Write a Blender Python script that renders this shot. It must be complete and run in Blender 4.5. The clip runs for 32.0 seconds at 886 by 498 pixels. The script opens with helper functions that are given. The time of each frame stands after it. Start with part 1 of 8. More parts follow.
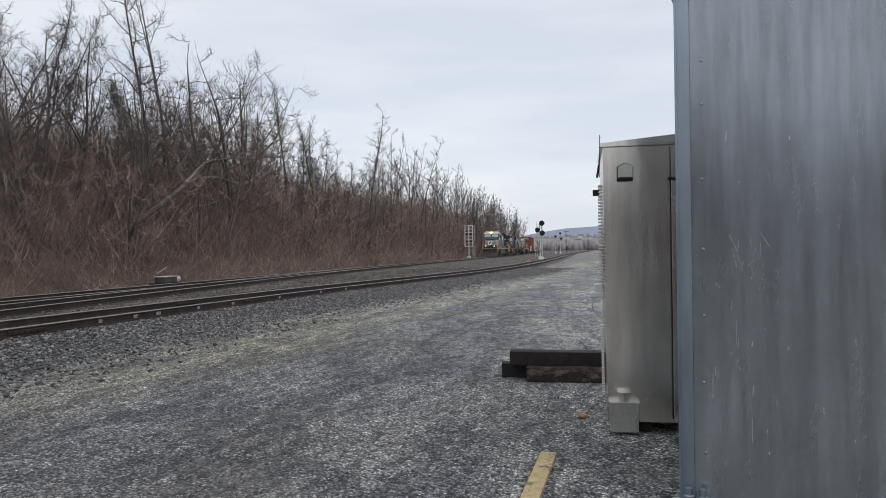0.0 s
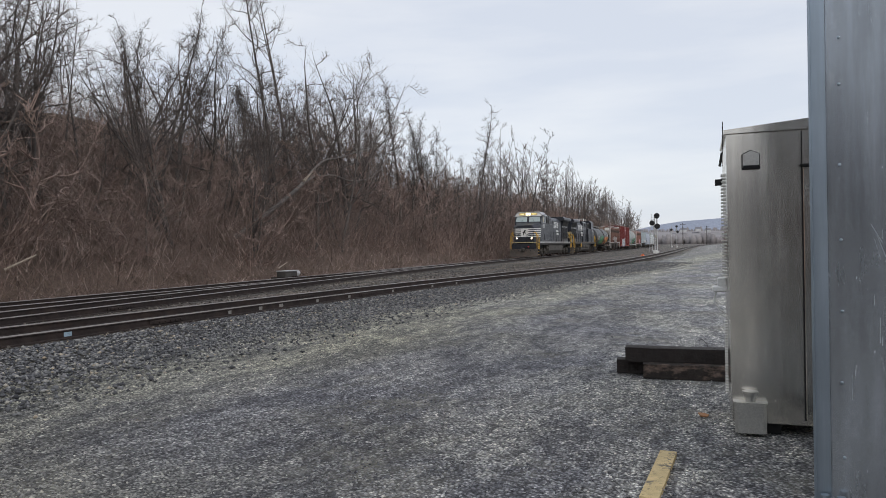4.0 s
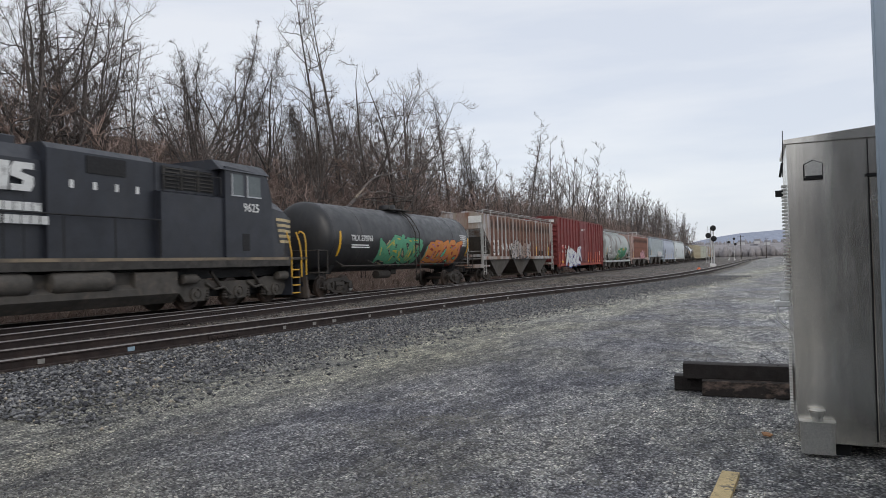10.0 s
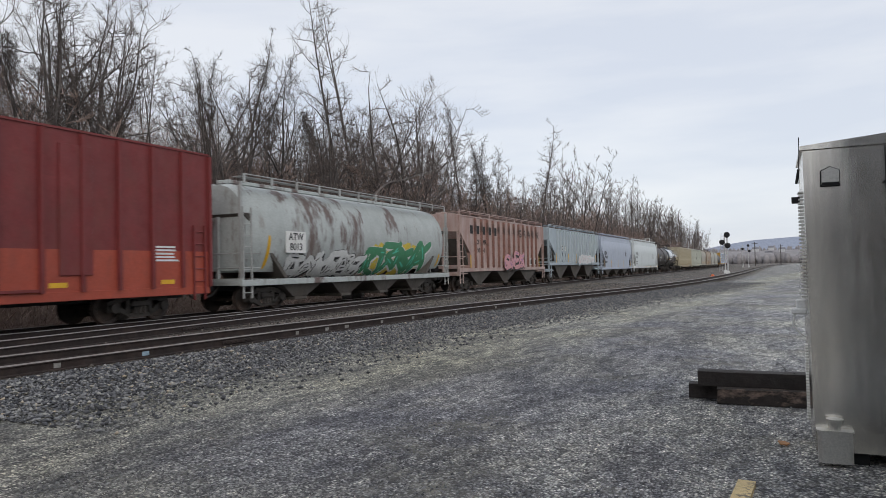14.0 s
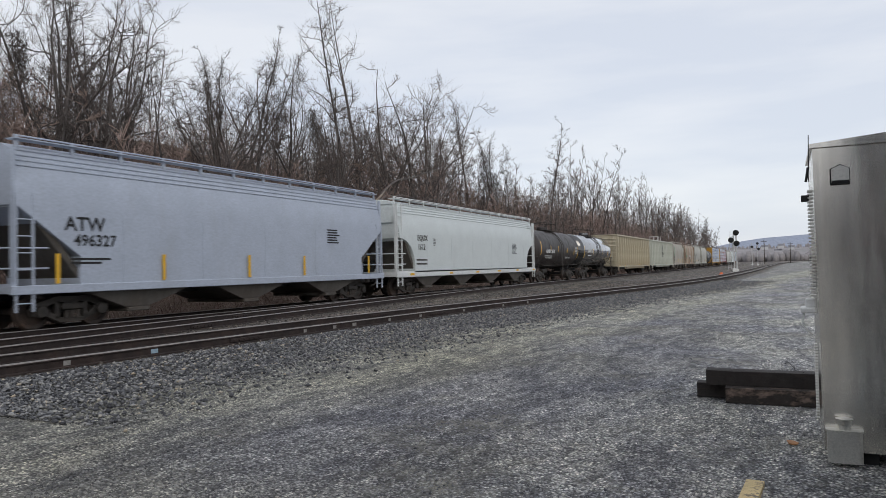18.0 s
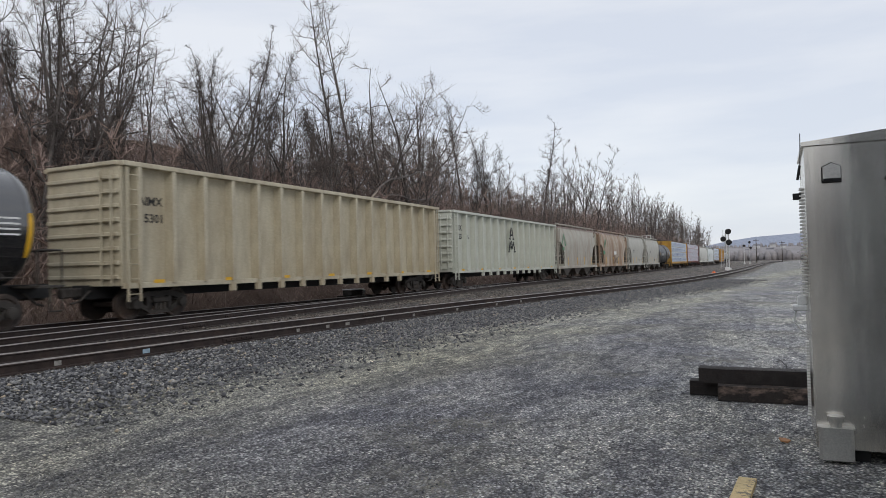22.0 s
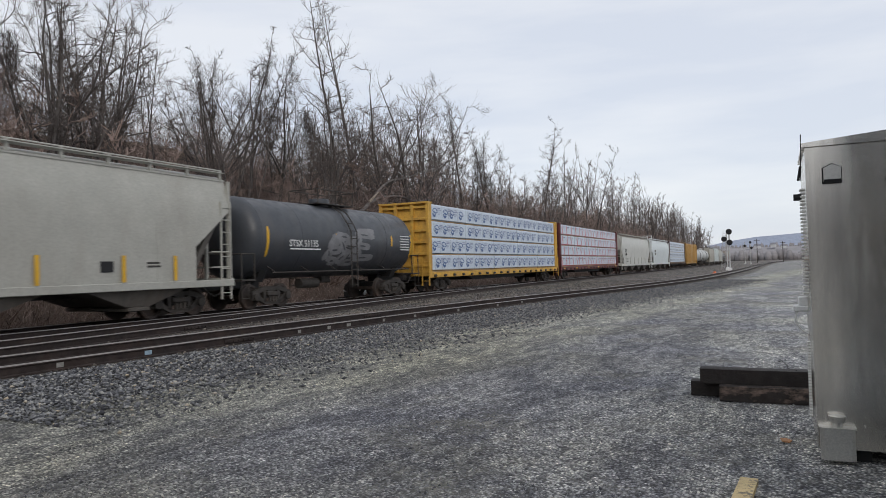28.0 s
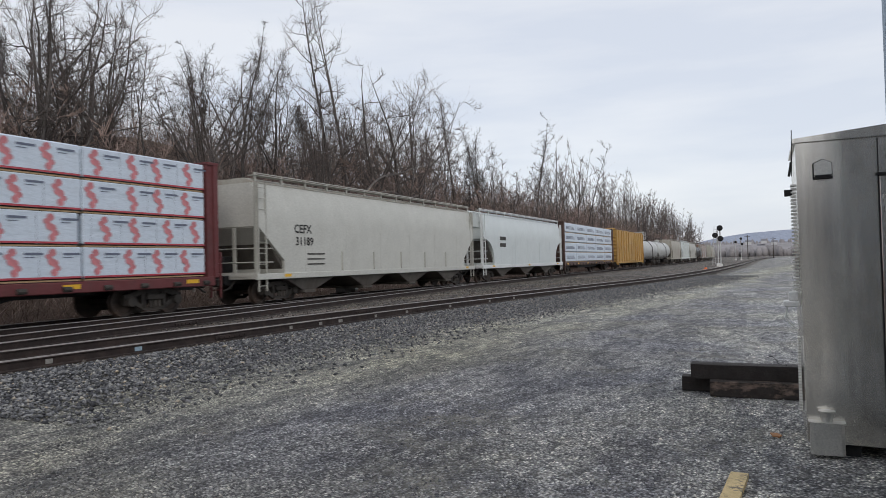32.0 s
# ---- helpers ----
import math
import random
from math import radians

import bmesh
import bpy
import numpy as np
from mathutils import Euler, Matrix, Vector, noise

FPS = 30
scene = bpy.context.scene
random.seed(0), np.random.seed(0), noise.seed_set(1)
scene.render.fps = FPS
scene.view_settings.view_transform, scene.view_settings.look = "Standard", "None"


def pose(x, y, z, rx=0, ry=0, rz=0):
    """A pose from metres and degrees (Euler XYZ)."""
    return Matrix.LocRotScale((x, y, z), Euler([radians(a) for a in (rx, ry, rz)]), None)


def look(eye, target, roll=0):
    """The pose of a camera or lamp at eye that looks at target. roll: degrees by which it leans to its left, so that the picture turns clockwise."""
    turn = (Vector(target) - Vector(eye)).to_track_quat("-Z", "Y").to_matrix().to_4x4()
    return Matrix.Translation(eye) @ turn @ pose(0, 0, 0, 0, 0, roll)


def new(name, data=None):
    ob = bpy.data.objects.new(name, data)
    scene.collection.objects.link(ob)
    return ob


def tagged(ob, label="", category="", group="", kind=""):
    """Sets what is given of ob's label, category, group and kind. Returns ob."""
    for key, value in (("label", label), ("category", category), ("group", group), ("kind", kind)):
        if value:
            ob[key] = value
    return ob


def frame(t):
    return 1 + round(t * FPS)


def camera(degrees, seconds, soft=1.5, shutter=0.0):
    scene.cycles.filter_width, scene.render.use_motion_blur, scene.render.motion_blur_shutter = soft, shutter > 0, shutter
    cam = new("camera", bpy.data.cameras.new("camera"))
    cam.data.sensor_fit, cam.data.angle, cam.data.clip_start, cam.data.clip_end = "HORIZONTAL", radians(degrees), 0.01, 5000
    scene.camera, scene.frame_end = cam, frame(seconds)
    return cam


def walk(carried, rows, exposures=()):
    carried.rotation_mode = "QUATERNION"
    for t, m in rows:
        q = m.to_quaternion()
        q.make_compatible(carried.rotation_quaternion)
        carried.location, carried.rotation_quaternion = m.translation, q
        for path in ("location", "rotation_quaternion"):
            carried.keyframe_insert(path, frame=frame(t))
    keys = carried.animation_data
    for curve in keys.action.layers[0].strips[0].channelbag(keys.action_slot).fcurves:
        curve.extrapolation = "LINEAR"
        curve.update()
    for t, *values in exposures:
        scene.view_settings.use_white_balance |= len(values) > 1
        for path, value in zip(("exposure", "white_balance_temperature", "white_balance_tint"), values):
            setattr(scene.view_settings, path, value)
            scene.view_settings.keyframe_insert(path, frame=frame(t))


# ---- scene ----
EXPOSURES = [(0.0, 0.0), (32.0, 0.0)]
cam = camera(65.45, 32.0, soft=0.85, shutter=0.2)
walk(cam, [
    (0.0, look((0.049, 0.053, 1.651), (-3.924, 19.654, 1.690), -0.71)),
    (0.5, look((0.043, 0.052, 1.647), (-4.363, 19.561, 1.625), -0.76)),
    (1.0, look((0.045, 0.032, 1.647), (-4.728, 19.454, 1.590), -0.77)),
    (1.5, look((0.044, 0.024, 1.648), (-5.095, 19.353, 1.553), -0.79)),
    (2.0, look((0.036, 0.023, 1.648), (-5.480, 19.247, 1.562), -0.84)),
    (2.5, look((0.033, 0.034, 1.645), (-5.781, 19.170, 1.555), -0.92)),
    (3.0, look((0.031, 0.028, 1.645), (-6.097, 19.066, 1.556), -0.88)),
    (3.5, look((0.025, 0.026, 1.640), (-6.547, 18.915, 1.534), -0.88)),
    (4.2, look((0.022, 0.021, 1.642), (-7.157, 18.688, 1.597), -1.08)),
    (4.8, look((0.019, 0.017, 1.643), (-7.674, 18.478, 1.653), -1.25)),
    (5.5, look((0.016, 0.012, 1.644), (-8.270, 18.214, 1.720), -1.44)),
    (6.0, look((0.020, 0.009, 1.643), (-8.399, 18.150, 1.770), -1.65)),
    (6.5, look((0.019, 0.008, 1.643), (-8.379, 18.158, 1.855), -1.73)),
    (7.0, look((0.019, 0.015, 1.645), (-8.361, 18.173, 1.894), -1.80)),
    (7.5, look((0.018, 0.011, 1.647), (-8.315, 18.191, 1.894), -1.79)),
    (8.0, look((0.019, 0.011, 1.644), (-8.305, 18.195, 1.921), -1.73)),
    (8.5, look((0.017, 0.018, 1.646), (-8.282, 18.212, 1.960), -1.65)),
    (9.0, look((0.015, 0.022, 1.643), (-8.253, 18.229, 2.004), -1.59)),
    (9.5, look((0.014, 0.013, 1.645), (-8.272, 18.212, 2.028), -1.49)),
    (10.0, look((0.012, 0.013, 1.647), (-8.339, 18.182, 2.039), -1.42)),
    (10.5, look((0.008, 0.003, 1.648), (-8.427, 18.132, 2.068), -1.41)),
    (11.0, look((0.010, 0.003, 1.650), (-8.505, 18.095, 2.071), -1.42)),
    (11.5, look((0.015, 0.004, 1.650), (-8.501, 18.096, 2.078), -1.45)),
    (12.0, look((0.013, 0.006, 1.646), (-8.472, 18.110, 2.116), -1.46)),
    (12.5, look((0.009, 0.006, 1.648), (-8.421, 18.134, 2.209), -1.50)),
    (13.0, look((-0.000, 0.007, 1.646), (-8.471, 18.114, 2.260), -1.45)),
    (13.5, look((0.000, 0.005, 1.647), (-8.534, 18.083, 2.242), -1.33)),
    (14.0, look((-0.001, 0.002, 1.647), (-8.656, 18.023, 2.224), -1.25)),
    (14.5, look((-0.001, 0.009, 1.646), (-8.777, 17.973, 2.186), -1.26)),
    (15.2, look((0.000, 0.008, 1.648), (-8.817, 17.951, 2.198), -1.24)),
    (15.9, look((0.002, 0.006, 1.651), (-8.856, 17.929, 2.211), -1.23)),
    (16.5, look((0.003, 0.005, 1.653), (-8.890, 17.910, 2.221), -1.21)),
    (17.0, look((-0.001, -0.002, 1.648), (-8.889, 17.906, 2.201), -1.14)),
    (17.5, look((-0.002, -0.009, 1.648), (-8.891, 17.899, 2.174), -1.11)),
    (18.0, look((0.002, 0.007, 1.653), (-8.855, 17.931, 2.173), -1.23)),
    (18.5, look((0.001, 0.003, 1.647), (-8.807, 17.951, 2.155), -1.21)),
    (19.0, look((0.000, -0.001, 1.650), (-8.751, 17.976, 2.144), -1.27)),
    (19.5, look((-0.000, 0.012, 1.651), (-8.707, 18.011, 2.133), -1.32)),
    (20.0, look((-0.001, 0.006, 1.650), (-8.691, 18.013, 2.127), -1.32)),
    (20.5, look((-0.002, 0.006, 1.652), (-8.703, 18.008, 2.126), -1.31)),
    (21.0, look((0.001, 0.007, 1.648), (-8.698, 18.008, 2.150), -1.29)),
    (21.5, look((-0.000, 0.010, 1.647), (-8.690, 18.017, 2.148), -1.31)),
    (22.0, look((0.002, 0.022, 1.646), (-8.685, 18.030, 2.142), -1.33)),
    (22.5, look((0.000, 0.001, 1.650), (-8.682, 18.011, 2.150), -1.30)),
    (23.0, look((0.005, 0.002, 1.649), (-8.705, 17.999, 2.150), -1.29)),
    (23.5, look((0.005, -0.001, 1.651), (-8.740, 17.979, 2.162), -1.30)),
    (24.0, look((0.006, -0.006, 1.651), (-8.753, 17.966, 2.177), -1.32)),
    (24.5, look((0.003, 0.002, 1.652), (-8.758, 17.973, 2.191), -1.38)),
    (25.0, look((0.006, 0.001, 1.652), (-8.741, 17.978, 2.217), -1.41)),
    (25.5, look((0.008, 0.003, 1.651), (-8.748, 17.974, 2.240), -1.39)),
    (26.2, look((0.006, -0.001, 1.651), (-8.744, 17.975, 2.223), -1.40)),
    (26.9, look((0.004, -0.004, 1.651), (-8.740, 17.975, 2.206), -1.42)),
    (27.5, look((0.002, -0.006, 1.651), (-8.736, 17.976, 2.192), -1.43)),
    (28.0, look((0.001, 0.001, 1.652), (-8.702, 18.001, 2.170), -1.46)),
    (28.5, look((0.002, 0.011, 1.653), (-8.687, 18.017, 2.152), -1.47)),
    (29.0, look((-0.000, 0.002, 1.650), (-8.684, 18.011, 2.165), -1.40)),
    (29.5, look((-0.004, 0.001, 1.653), (-8.705, 18.002, 2.147), -1.47)),
    (30.0, look((0.003, 0.002, 1.650), (-8.700, 18.002, 2.137), -1.45)),
    (30.5, look((0.000, 0.005, 1.651), (-8.659, 18.026, 2.141), -1.42)),
    (31.0, look((0.003, 0.009, 1.653), (-8.606, 18.055, 2.121), -1.49)),
    (31.5, look((0.001, 0.010, 1.651), (-8.547, 18.086, 2.078), -1.42)),
    (32.0, look((-0.002, 0.020, 1.646), (-8.503, 18.119, 2.045), -1.45)),
], EXPOSURES)

# ---- sky and light: a pale, mostly overcast winter afternoon ----
world = bpy.data.worlds.new("world")
scene.world = world
world.use_nodes = True
wn, wl = world.node_tree.nodes, world.node_tree.links
wn.clear()
w_out = wn.new("ShaderNodeOutputWorld")
w_bg = wn.new("ShaderNodeBackground")
w_sky = wn.new("ShaderNodeTexSky")
w_sky.sky_type, w_sky.sun_disc = "NISHITA", False
w_sky.sun_elevation, w_sky.sun_rotation = radians(24), radians(150)
w_geo = wn.new("ShaderNodeTexCoord")
w_map = wn.new("ShaderNodeMapping")
w_map.inputs["Scale"].default_value = (1.6, 1.6, 9.0)
w_noise = wn.new("ShaderNodeTexNoise")
w_noise.inputs["Scale"].default_value, w_noise.inputs["Detail"].default_value = 1.7, 5.0
w_ramp = wn.new("ShaderNodeValToRGB")
w_ramp.color_ramp.elements[0].position, w_ramp.color_ramp.elements[0].color = 0.35, (6.75, 7.15, 8.0, 1)
w_ramp.color_ramp.elements[1].position, w_ramp.color_ramp.elements[1].color = 0.62, (8.0, 8.2, 8.65, 1)
w_mix = wn.new("ShaderNodeMixRGB")
w_mix.inputs["Fac"].default_value = 0.86
wl.new(w_geo.outputs["Generated"], w_map.inputs["Vector"])
wl.new(w_map.outputs["Vector"], w_noise.inputs["Vector"])
wl.new(w_noise.outputs["Fac"], w_ramp.inputs["Fac"])
wl.new(w_sky.outputs["Color"], w_mix.inputs["Color1"])
wl.new(w_ramp.outputs["Color"], w_mix.inputs["Color2"])
wl.new(w_mix.outputs["Color"], w_bg.inputs["Color"])
w_bg.inputs["Strength"].default_value = 0.110
wl.new(w_bg.outputs["Background"], w_out.inputs["Surface"])

sun_lamp = bpy.data.lights.new("sun", "SUN")
sun_lamp.energy, sun_lamp.angle, sun_lamp.color = 0.7, radians(25), (1.0, 0.93, 0.84)
sun_ob = new("sun", sun_lamp)
sun_ob.matrix_world = look((60, -80, 60), (0, 0, 0))

# ---- mesh tools ----
class Geo:
    """Collects vertices and faces of one mesh."""

    def __init__(self):
        self.v, self.f = [], []

    def add(self, verts, faces):
        n = len(self.v)
        self.v += [tuple(p) for p in verts]
        self.f += [tuple(i + n for i in q) for q in faces]
        return self

    def box(self, cx, cy, cz, sx, sy, sz, bev=0.0):
        x, y, z = sx / 2, sy / 2, sz / 2
        if bev <= 0:
            vs = [(cx + a * x, cy + b * y, cz + c * z) for a in (-1, 1) for b in (-1, 1) for c in (-1, 1)]
            return self.add(vs, [(0, 1, 3, 2), (4, 6, 7, 5), (0, 4, 5, 1), (2, 3, 7, 6), (0, 2, 6, 4), (1, 5, 7, 3)])
        b = min(bev, x * 0.9, y * 0.9, z * 0.9)
        ring = []
        for zz, k in ((-z, b), (-z + b, 0), (z - b, 0), (z, b)):
            xx, yy = x - k, y - k
            ring.append([(cx + px, cy + py, cz + zz) for px, py in
                         ((xx - b + k, yy), (xx, yy - b + k), (xx, -yy + b - k), (xx - b + k, -yy), (-xx + b - k, -yy), (-xx, -yy + b - k), (-xx, yy - b + k), (-xx + b - k, yy))])
        return self.loft(ring, True)

    def loft(self, rings, caps=True, closed=True):
        n = len(rings[0])
        vs = [p for r in rings for p in r]
        fs = []
        for i in range(len(rings) - 1):
            for j in range(n if closed else n - 1):
                k = (j + 1) % n
                fs.append((i * n + j, i * n + k, (i + 1) * n + k, (i + 1) * n + j))
        if caps:
            fs.append(tuple(range(n))[::-1])
            fs.append(tuple((len(rings) - 1) * n + j for j in range(n)))
        return self.add(vs, fs)

    def prism(self, pts, axis, a, b):
        """The polygon pts, drawn in the other two axes, pulled along axis from a to b."""
        def at(p, h):
            return {"x": (h, p[0], p[1]), "y": (p[0], h, p[1]), "z": (p[0], p[1], h)}[axis]
        return self.loft([[at(p, a) for p in pts], [at(p, b) for p in pts]])

    def rod(self, p, q, r, r2=None, n=6, caps=True):
        p, q = Vector(p), Vector(q)
        r2 = r if r2 is None else r2
        d = (q - p)
        if d.length < 1e-6:
            return self
        d.normalize()
        u = d.cross(Vector((0, 0, 1)) if abs(d.z) < 0.9 else Vector((1, 0, 0))).normalized()
        w = d.cross(u)
        ring = [u * math.cos(2 * math.pi * k / n) + w * math.sin(2 * math.pi * k / n) for k in range(n)]
        return self.loft([[p + c * r for c in ring], [q + c * r2 for c in ring]], caps)

    def path(self, pts, r, n=6):
        for a, b in zip(pts, pts[1:]):
            self.rod(a, b, r, n=n)
        return self

    def lathe(self, prof, axis="z", at=(0, 0, 0), n=16):
        """prof: rows of radius and height along the axis."""
        rings = []
        for r, h in prof:
            ring = []
            for k in range(n):
                c, s = math.cos(2 * math.pi * k / n) * r, math.sin(2 * math.pi * k / n) * r
                p = {"x": (h, c, s), "y": (c, h, s), "z": (c, s, h)}[axis]
                ring.append((p[0] + at[0], p[1] + at[1], p[2] + at[2]))
            rings.append(ring)
        return self.loft(rings)

    def mesh(self, name, mat=None, smooth=35):
        me = bpy.data.meshes.new(name)
        me.from_pydata(self.v, [], self.f)
        bm = bmesh.new()
        bm.from_mesh(me)
        bmesh.ops.recalc_face_normals(bm, faces=bm.faces)
        bm.to_mesh(me)
        bm.free()
        if smooth:
            me.shade_smooth()
            me.set_sharp_from_angle(angle=radians(smooth))
        if mat:
            me.materials.append(mat)
        return me


def part(name, geo, mat, parent, label="", at=None):
    """One mesh under a thing or a part."""
    me = geo if isinstance(geo, bpy.types.Mesh) else geo.mesh(name, mat)
    ob = new(name, me)
    ob.parent = parent
    if at is not None:
        ob.matrix_basis = at
    if label:
        tagged(ob, label)
    return ob


def thing(name, label, category, m=None, group="", kind=""):
    ob = new(name)
    ob.empty_display_size = 0.2
    if m is not None:
        ob.matrix_basis = m
    return tagged(ob, label, category, group, kind)


def lettering(text, size, mat, parent, at, name="lettering", label=""):
    """Painted letters; at: the pose of the middle of the line, whose x runs along the writing."""
    cu = bpy.data.curves.new("text", "FONT")
    cu.body, cu.size, cu.align_x, cu.align_y = text, size, "CENTER", "CENTER"
    cu.resolution_u = 2
    cu.extrude = 0.002
    cu.offset = size * 0.018
    tmp = bpy.data.objects.new("text", cu)
    me = bpy.data.meshes.new_from_object(tmp)
    bpy.data.objects.remove(tmp)
    me.materials.clear()
    me.materials.append(mat)
    ob = new(name, me)
    ob.parent = parent
    ob.matrix_basis = at
    if label:
        tagged(ob, label)
    return ob


def side(y, z, x):
    """On a vehicle's side that looks towards +x: writing runs along +y."""
    return Matrix.Translation((x, y, z)) @ Matrix(((0, 0, 1, 0), (1, 0, 0, 0), (0, 1, 0, 0), (0, 0, 0, 1)))


def front(x, z, y):
    """On a vehicle's end that looks towards -y: writing runs along +x."""
    return pose(x, y, z, 90, 0, 0)


# ---- materials ----
def noise_chain(nt, scale, detail=6.0, rough=0.6, stretch=None, coord="Object"):
    n, l = nt.nodes, nt.links
    tc = n.new("ShaderNodeTexCoord")
    out = tc.outputs[coord]
    if stretch:
        mp = n.new("ShaderNodeMapping")
        mp.inputs["Scale"].default_value = stretch
        l.new(out, mp.inputs["Vector"])
        out = mp.outputs["Vector"]
    no = n.new("ShaderNodeTexNoise")
    no.inputs["Scale"].default_value, no.inputs["Detail"].default_value, no.inputs["Roughness"].default_value = scale, detail, rough
    l.new(out, no.inputs["Vector"])
    return no.outputs["Fac"]


def ramp(nt, fac, stops):
    r = nt.nodes.new("ShaderNodeValToRGB")
    el = r.color_ramp.elements
    while len(el) < len(stops):
        el.new(0.5)
    for e, (p, c) in zip(el, stops):
        e.position = p
        e.color = (*c, 1) if len(c) == 3 else c
    nt.links.new(fac, r.inputs["Fac"])
    return r.outputs["Color"]


def mixed(nt, fac, a, b, mode="MIX"):
    m = nt.nodes.new("ShaderNodeMixRGB")
    m.blend_type = mode
    for sock, val in (("Fac", fac), ("Color1", a), ("Color2", b)):
        if isinstance(val, (int, float)):
            m.inputs[sock].default_value = val
        elif isinstance(val, tuple):
            m.inputs[sock].default_value = (*val, 1)
        else:
            nt.links.new(val, m.inputs[sock])
    return m.outputs["Color"]


def material(name, color, rough=0.6, metal=0.0, spread=0.18, scale=3.0, bump=0.15, bump_scale=40.0, dirt=None, dirt_stretch=(1, 1, 1),
             dirt_scale=1.5, dirt_from=0.5, dirt_to=0.7, dirt_amount=0.8, dirt2=None, rough_spread=0.12, per_object=0.0, coord="Object"):
    """A worn surface: base colour with two scales of variation, stains of another colour, and fine relief."""
    mat = bpy.data.materials.new(name)
    mat.use_nodes = True
    nt = mat.node_tree
    bsdf = nt.nodes["Principled BSDF"]
    lo = tuple(c * (1 - spread) for c in color)
    hi = tuple(min(1, c * (1 + spread)) for c in color)
    col = ramp(nt, noise_chain(nt, scale, coord=coord), [(0.3, lo), (0.7, hi)])
    fine = ramp(nt, noise_chain(nt, scale * 14, coord=coord), [(0.3, (0.86, 0.86, 0.86)), (0.7, (1.12, 1.12, 1.12))])
    col = mixed(nt, 1.0, col, fine, "MULTIPLY")
    if per_object:
        oi = nt.nodes.new("ShaderNodeObjectInfo")
        v = ramp(nt, oi.outputs["Random"], [(0, (1 - per_object,) * 3), (1, (1 + per_object,) * 3)])
        col = mixed(nt, 1.0, col, v, "MULTIPLY")
    for d, off in ((dirt, 0), (dirt2, 1)):
        if d:
            k = noise_chain(nt, dirt_scale * (1 + off * 1.7), 8, 0.68, dirt_stretch, coord)
            g = dirt_amount
            fac = ramp(nt, k, [(dirt_from + off * 0.03, (0, 0, 0)), (dirt_to + off * 0.03, (g, g, g))])
            col = mixed(nt, fac, col, d)
    nt.links.new(col, bsdf.inputs["Base Color"])
    rr = ramp(nt, noise_chain(nt, scale * 2.3, coord=coord), [(0.3, (max(0.03, rough - rough_spread),) * 3), (0.7, (min(1, rough + rough_spread),) * 3)])
    nt.links.new(rr, bsdf.inputs["Roughness"])
    bsdf.inputs["Metallic"].default_value = metal
    if bump:
        b = nt.nodes.new("ShaderNodeBump")
        b.inputs["Strength"].default_value, b.inputs["Distance"].default_value = bump, 0.02
        nt.links.new(noise_chain(nt, bump_scale, coord=coord), b.inputs["Height"])
        nt.links.new(b.outputs["Normal"], bsdf.inputs["Normal"])
    return mat


def glowing(name, color, strength):
    mat = bpy.data.materials.new(name)
    mat.use_nodes = True
    b = mat.node_tree.nodes["Principled BSDF"]
    b.inputs["Base Color"].default_value = (*color, 1)
    b.inputs["Emission Color"].default_value = (*color, 1)
    b.inputs["Emission Strength"].default_value = strength
    return mat


RUST = (0.13, 0.055, 0.03)
GRIME = (0.05, 0.045, 0.04)
m_steel_dark = material("dark_running_gear", (0.042, 0.037, 0.033), 0.8, 0.0, 0.3, 5, 0.3, 60, dirt=(0.09, 0.075, 0.063), dirt_from=0.5, dirt_amount=0.6)
m_wheel = material("wheel_steel", (0.06, 0.047, 0.041), 0.6, 0.3, 0.3, 6, 0.2, 60, dirt=(0.1, 0.06, 0.04))
m_black = material("locomotive_black", (0.023, 0.026, 0.035), 0.4, 0.0, 0.25, 1.5, 0.05, 90, dirt=(0.055, 0.052, 0.05), dirt_stretch=(1, 1, 0.35), dirt_from=0.5, dirt_to=0.8, dirt_amount=0.35)
m_frame_dark = material("underframe_grey", (0.046, 0.043, 0.04), 0.8, 0.0, 0.25, 3, 0.2, 50, dirt=(0.1, 0.09, 0.078), dirt_from=0.47, dirt_amount=0.55)
m_white = material("white_paint", (0.72, 0.72, 0.7), 0.5, 0.0, 0.08, 3, 0.05, 80, dirt=(0.3, 0.28, 0.25), dirt_from=0.55, dirt_amount=0.4)
m_yellow = material("yellow_paint", (0.62, 0.36, 0.035), 0.5, 0.0, 0.12, 3, 0.05, 80, dirt=(0.2, 0.13, 0.06), dirt_from=0.52, dirt_amount=0.6)
m_reflect = material("yellow_marker", (0.7, 0.4, 0.02), 0.45, 0.0, 0.1, 6, 0.0)
m_glass = material("cab_glass", (0.10, 0.12, 0.125), 0.06, 0.0, 0.1, 2, 0.0, rough_spread=0.02)
m_windscreen = material("pale_windscreen", (0.42, 0.5, 0.5), 0.12, 0.0, 0.1, 2, 0.0, rough_spread=0.04)
m_grille = material("grille_black", (0.012, 0.012, 0.013), 0.7, 0.0, 0.3, 8, 0.2)
m_head = glowing("headlight_glow", (1.0, 0.82, 0.45), 3.5)
m_board = glowing("number_board_glow", (0.55, 0.42, 0.12), 0.3)
m_rail_top = material("rail_head", (0.3, 0.275, 0.26), 0.42, 0.4, 0.2, 4, 0.0, dirt=(0.1, 0.08, 0.07), dirt_stretch=(1, 0.2, 1), dirt_amount=0.5)
m_rail = material("rail_rust", (0.03, 0.021, 0.019), 0.85, 0.1, 0.25, 3, 0.25, 60, dirt=(0.06, 0.038, 0.03), dirt_amount=0.6)
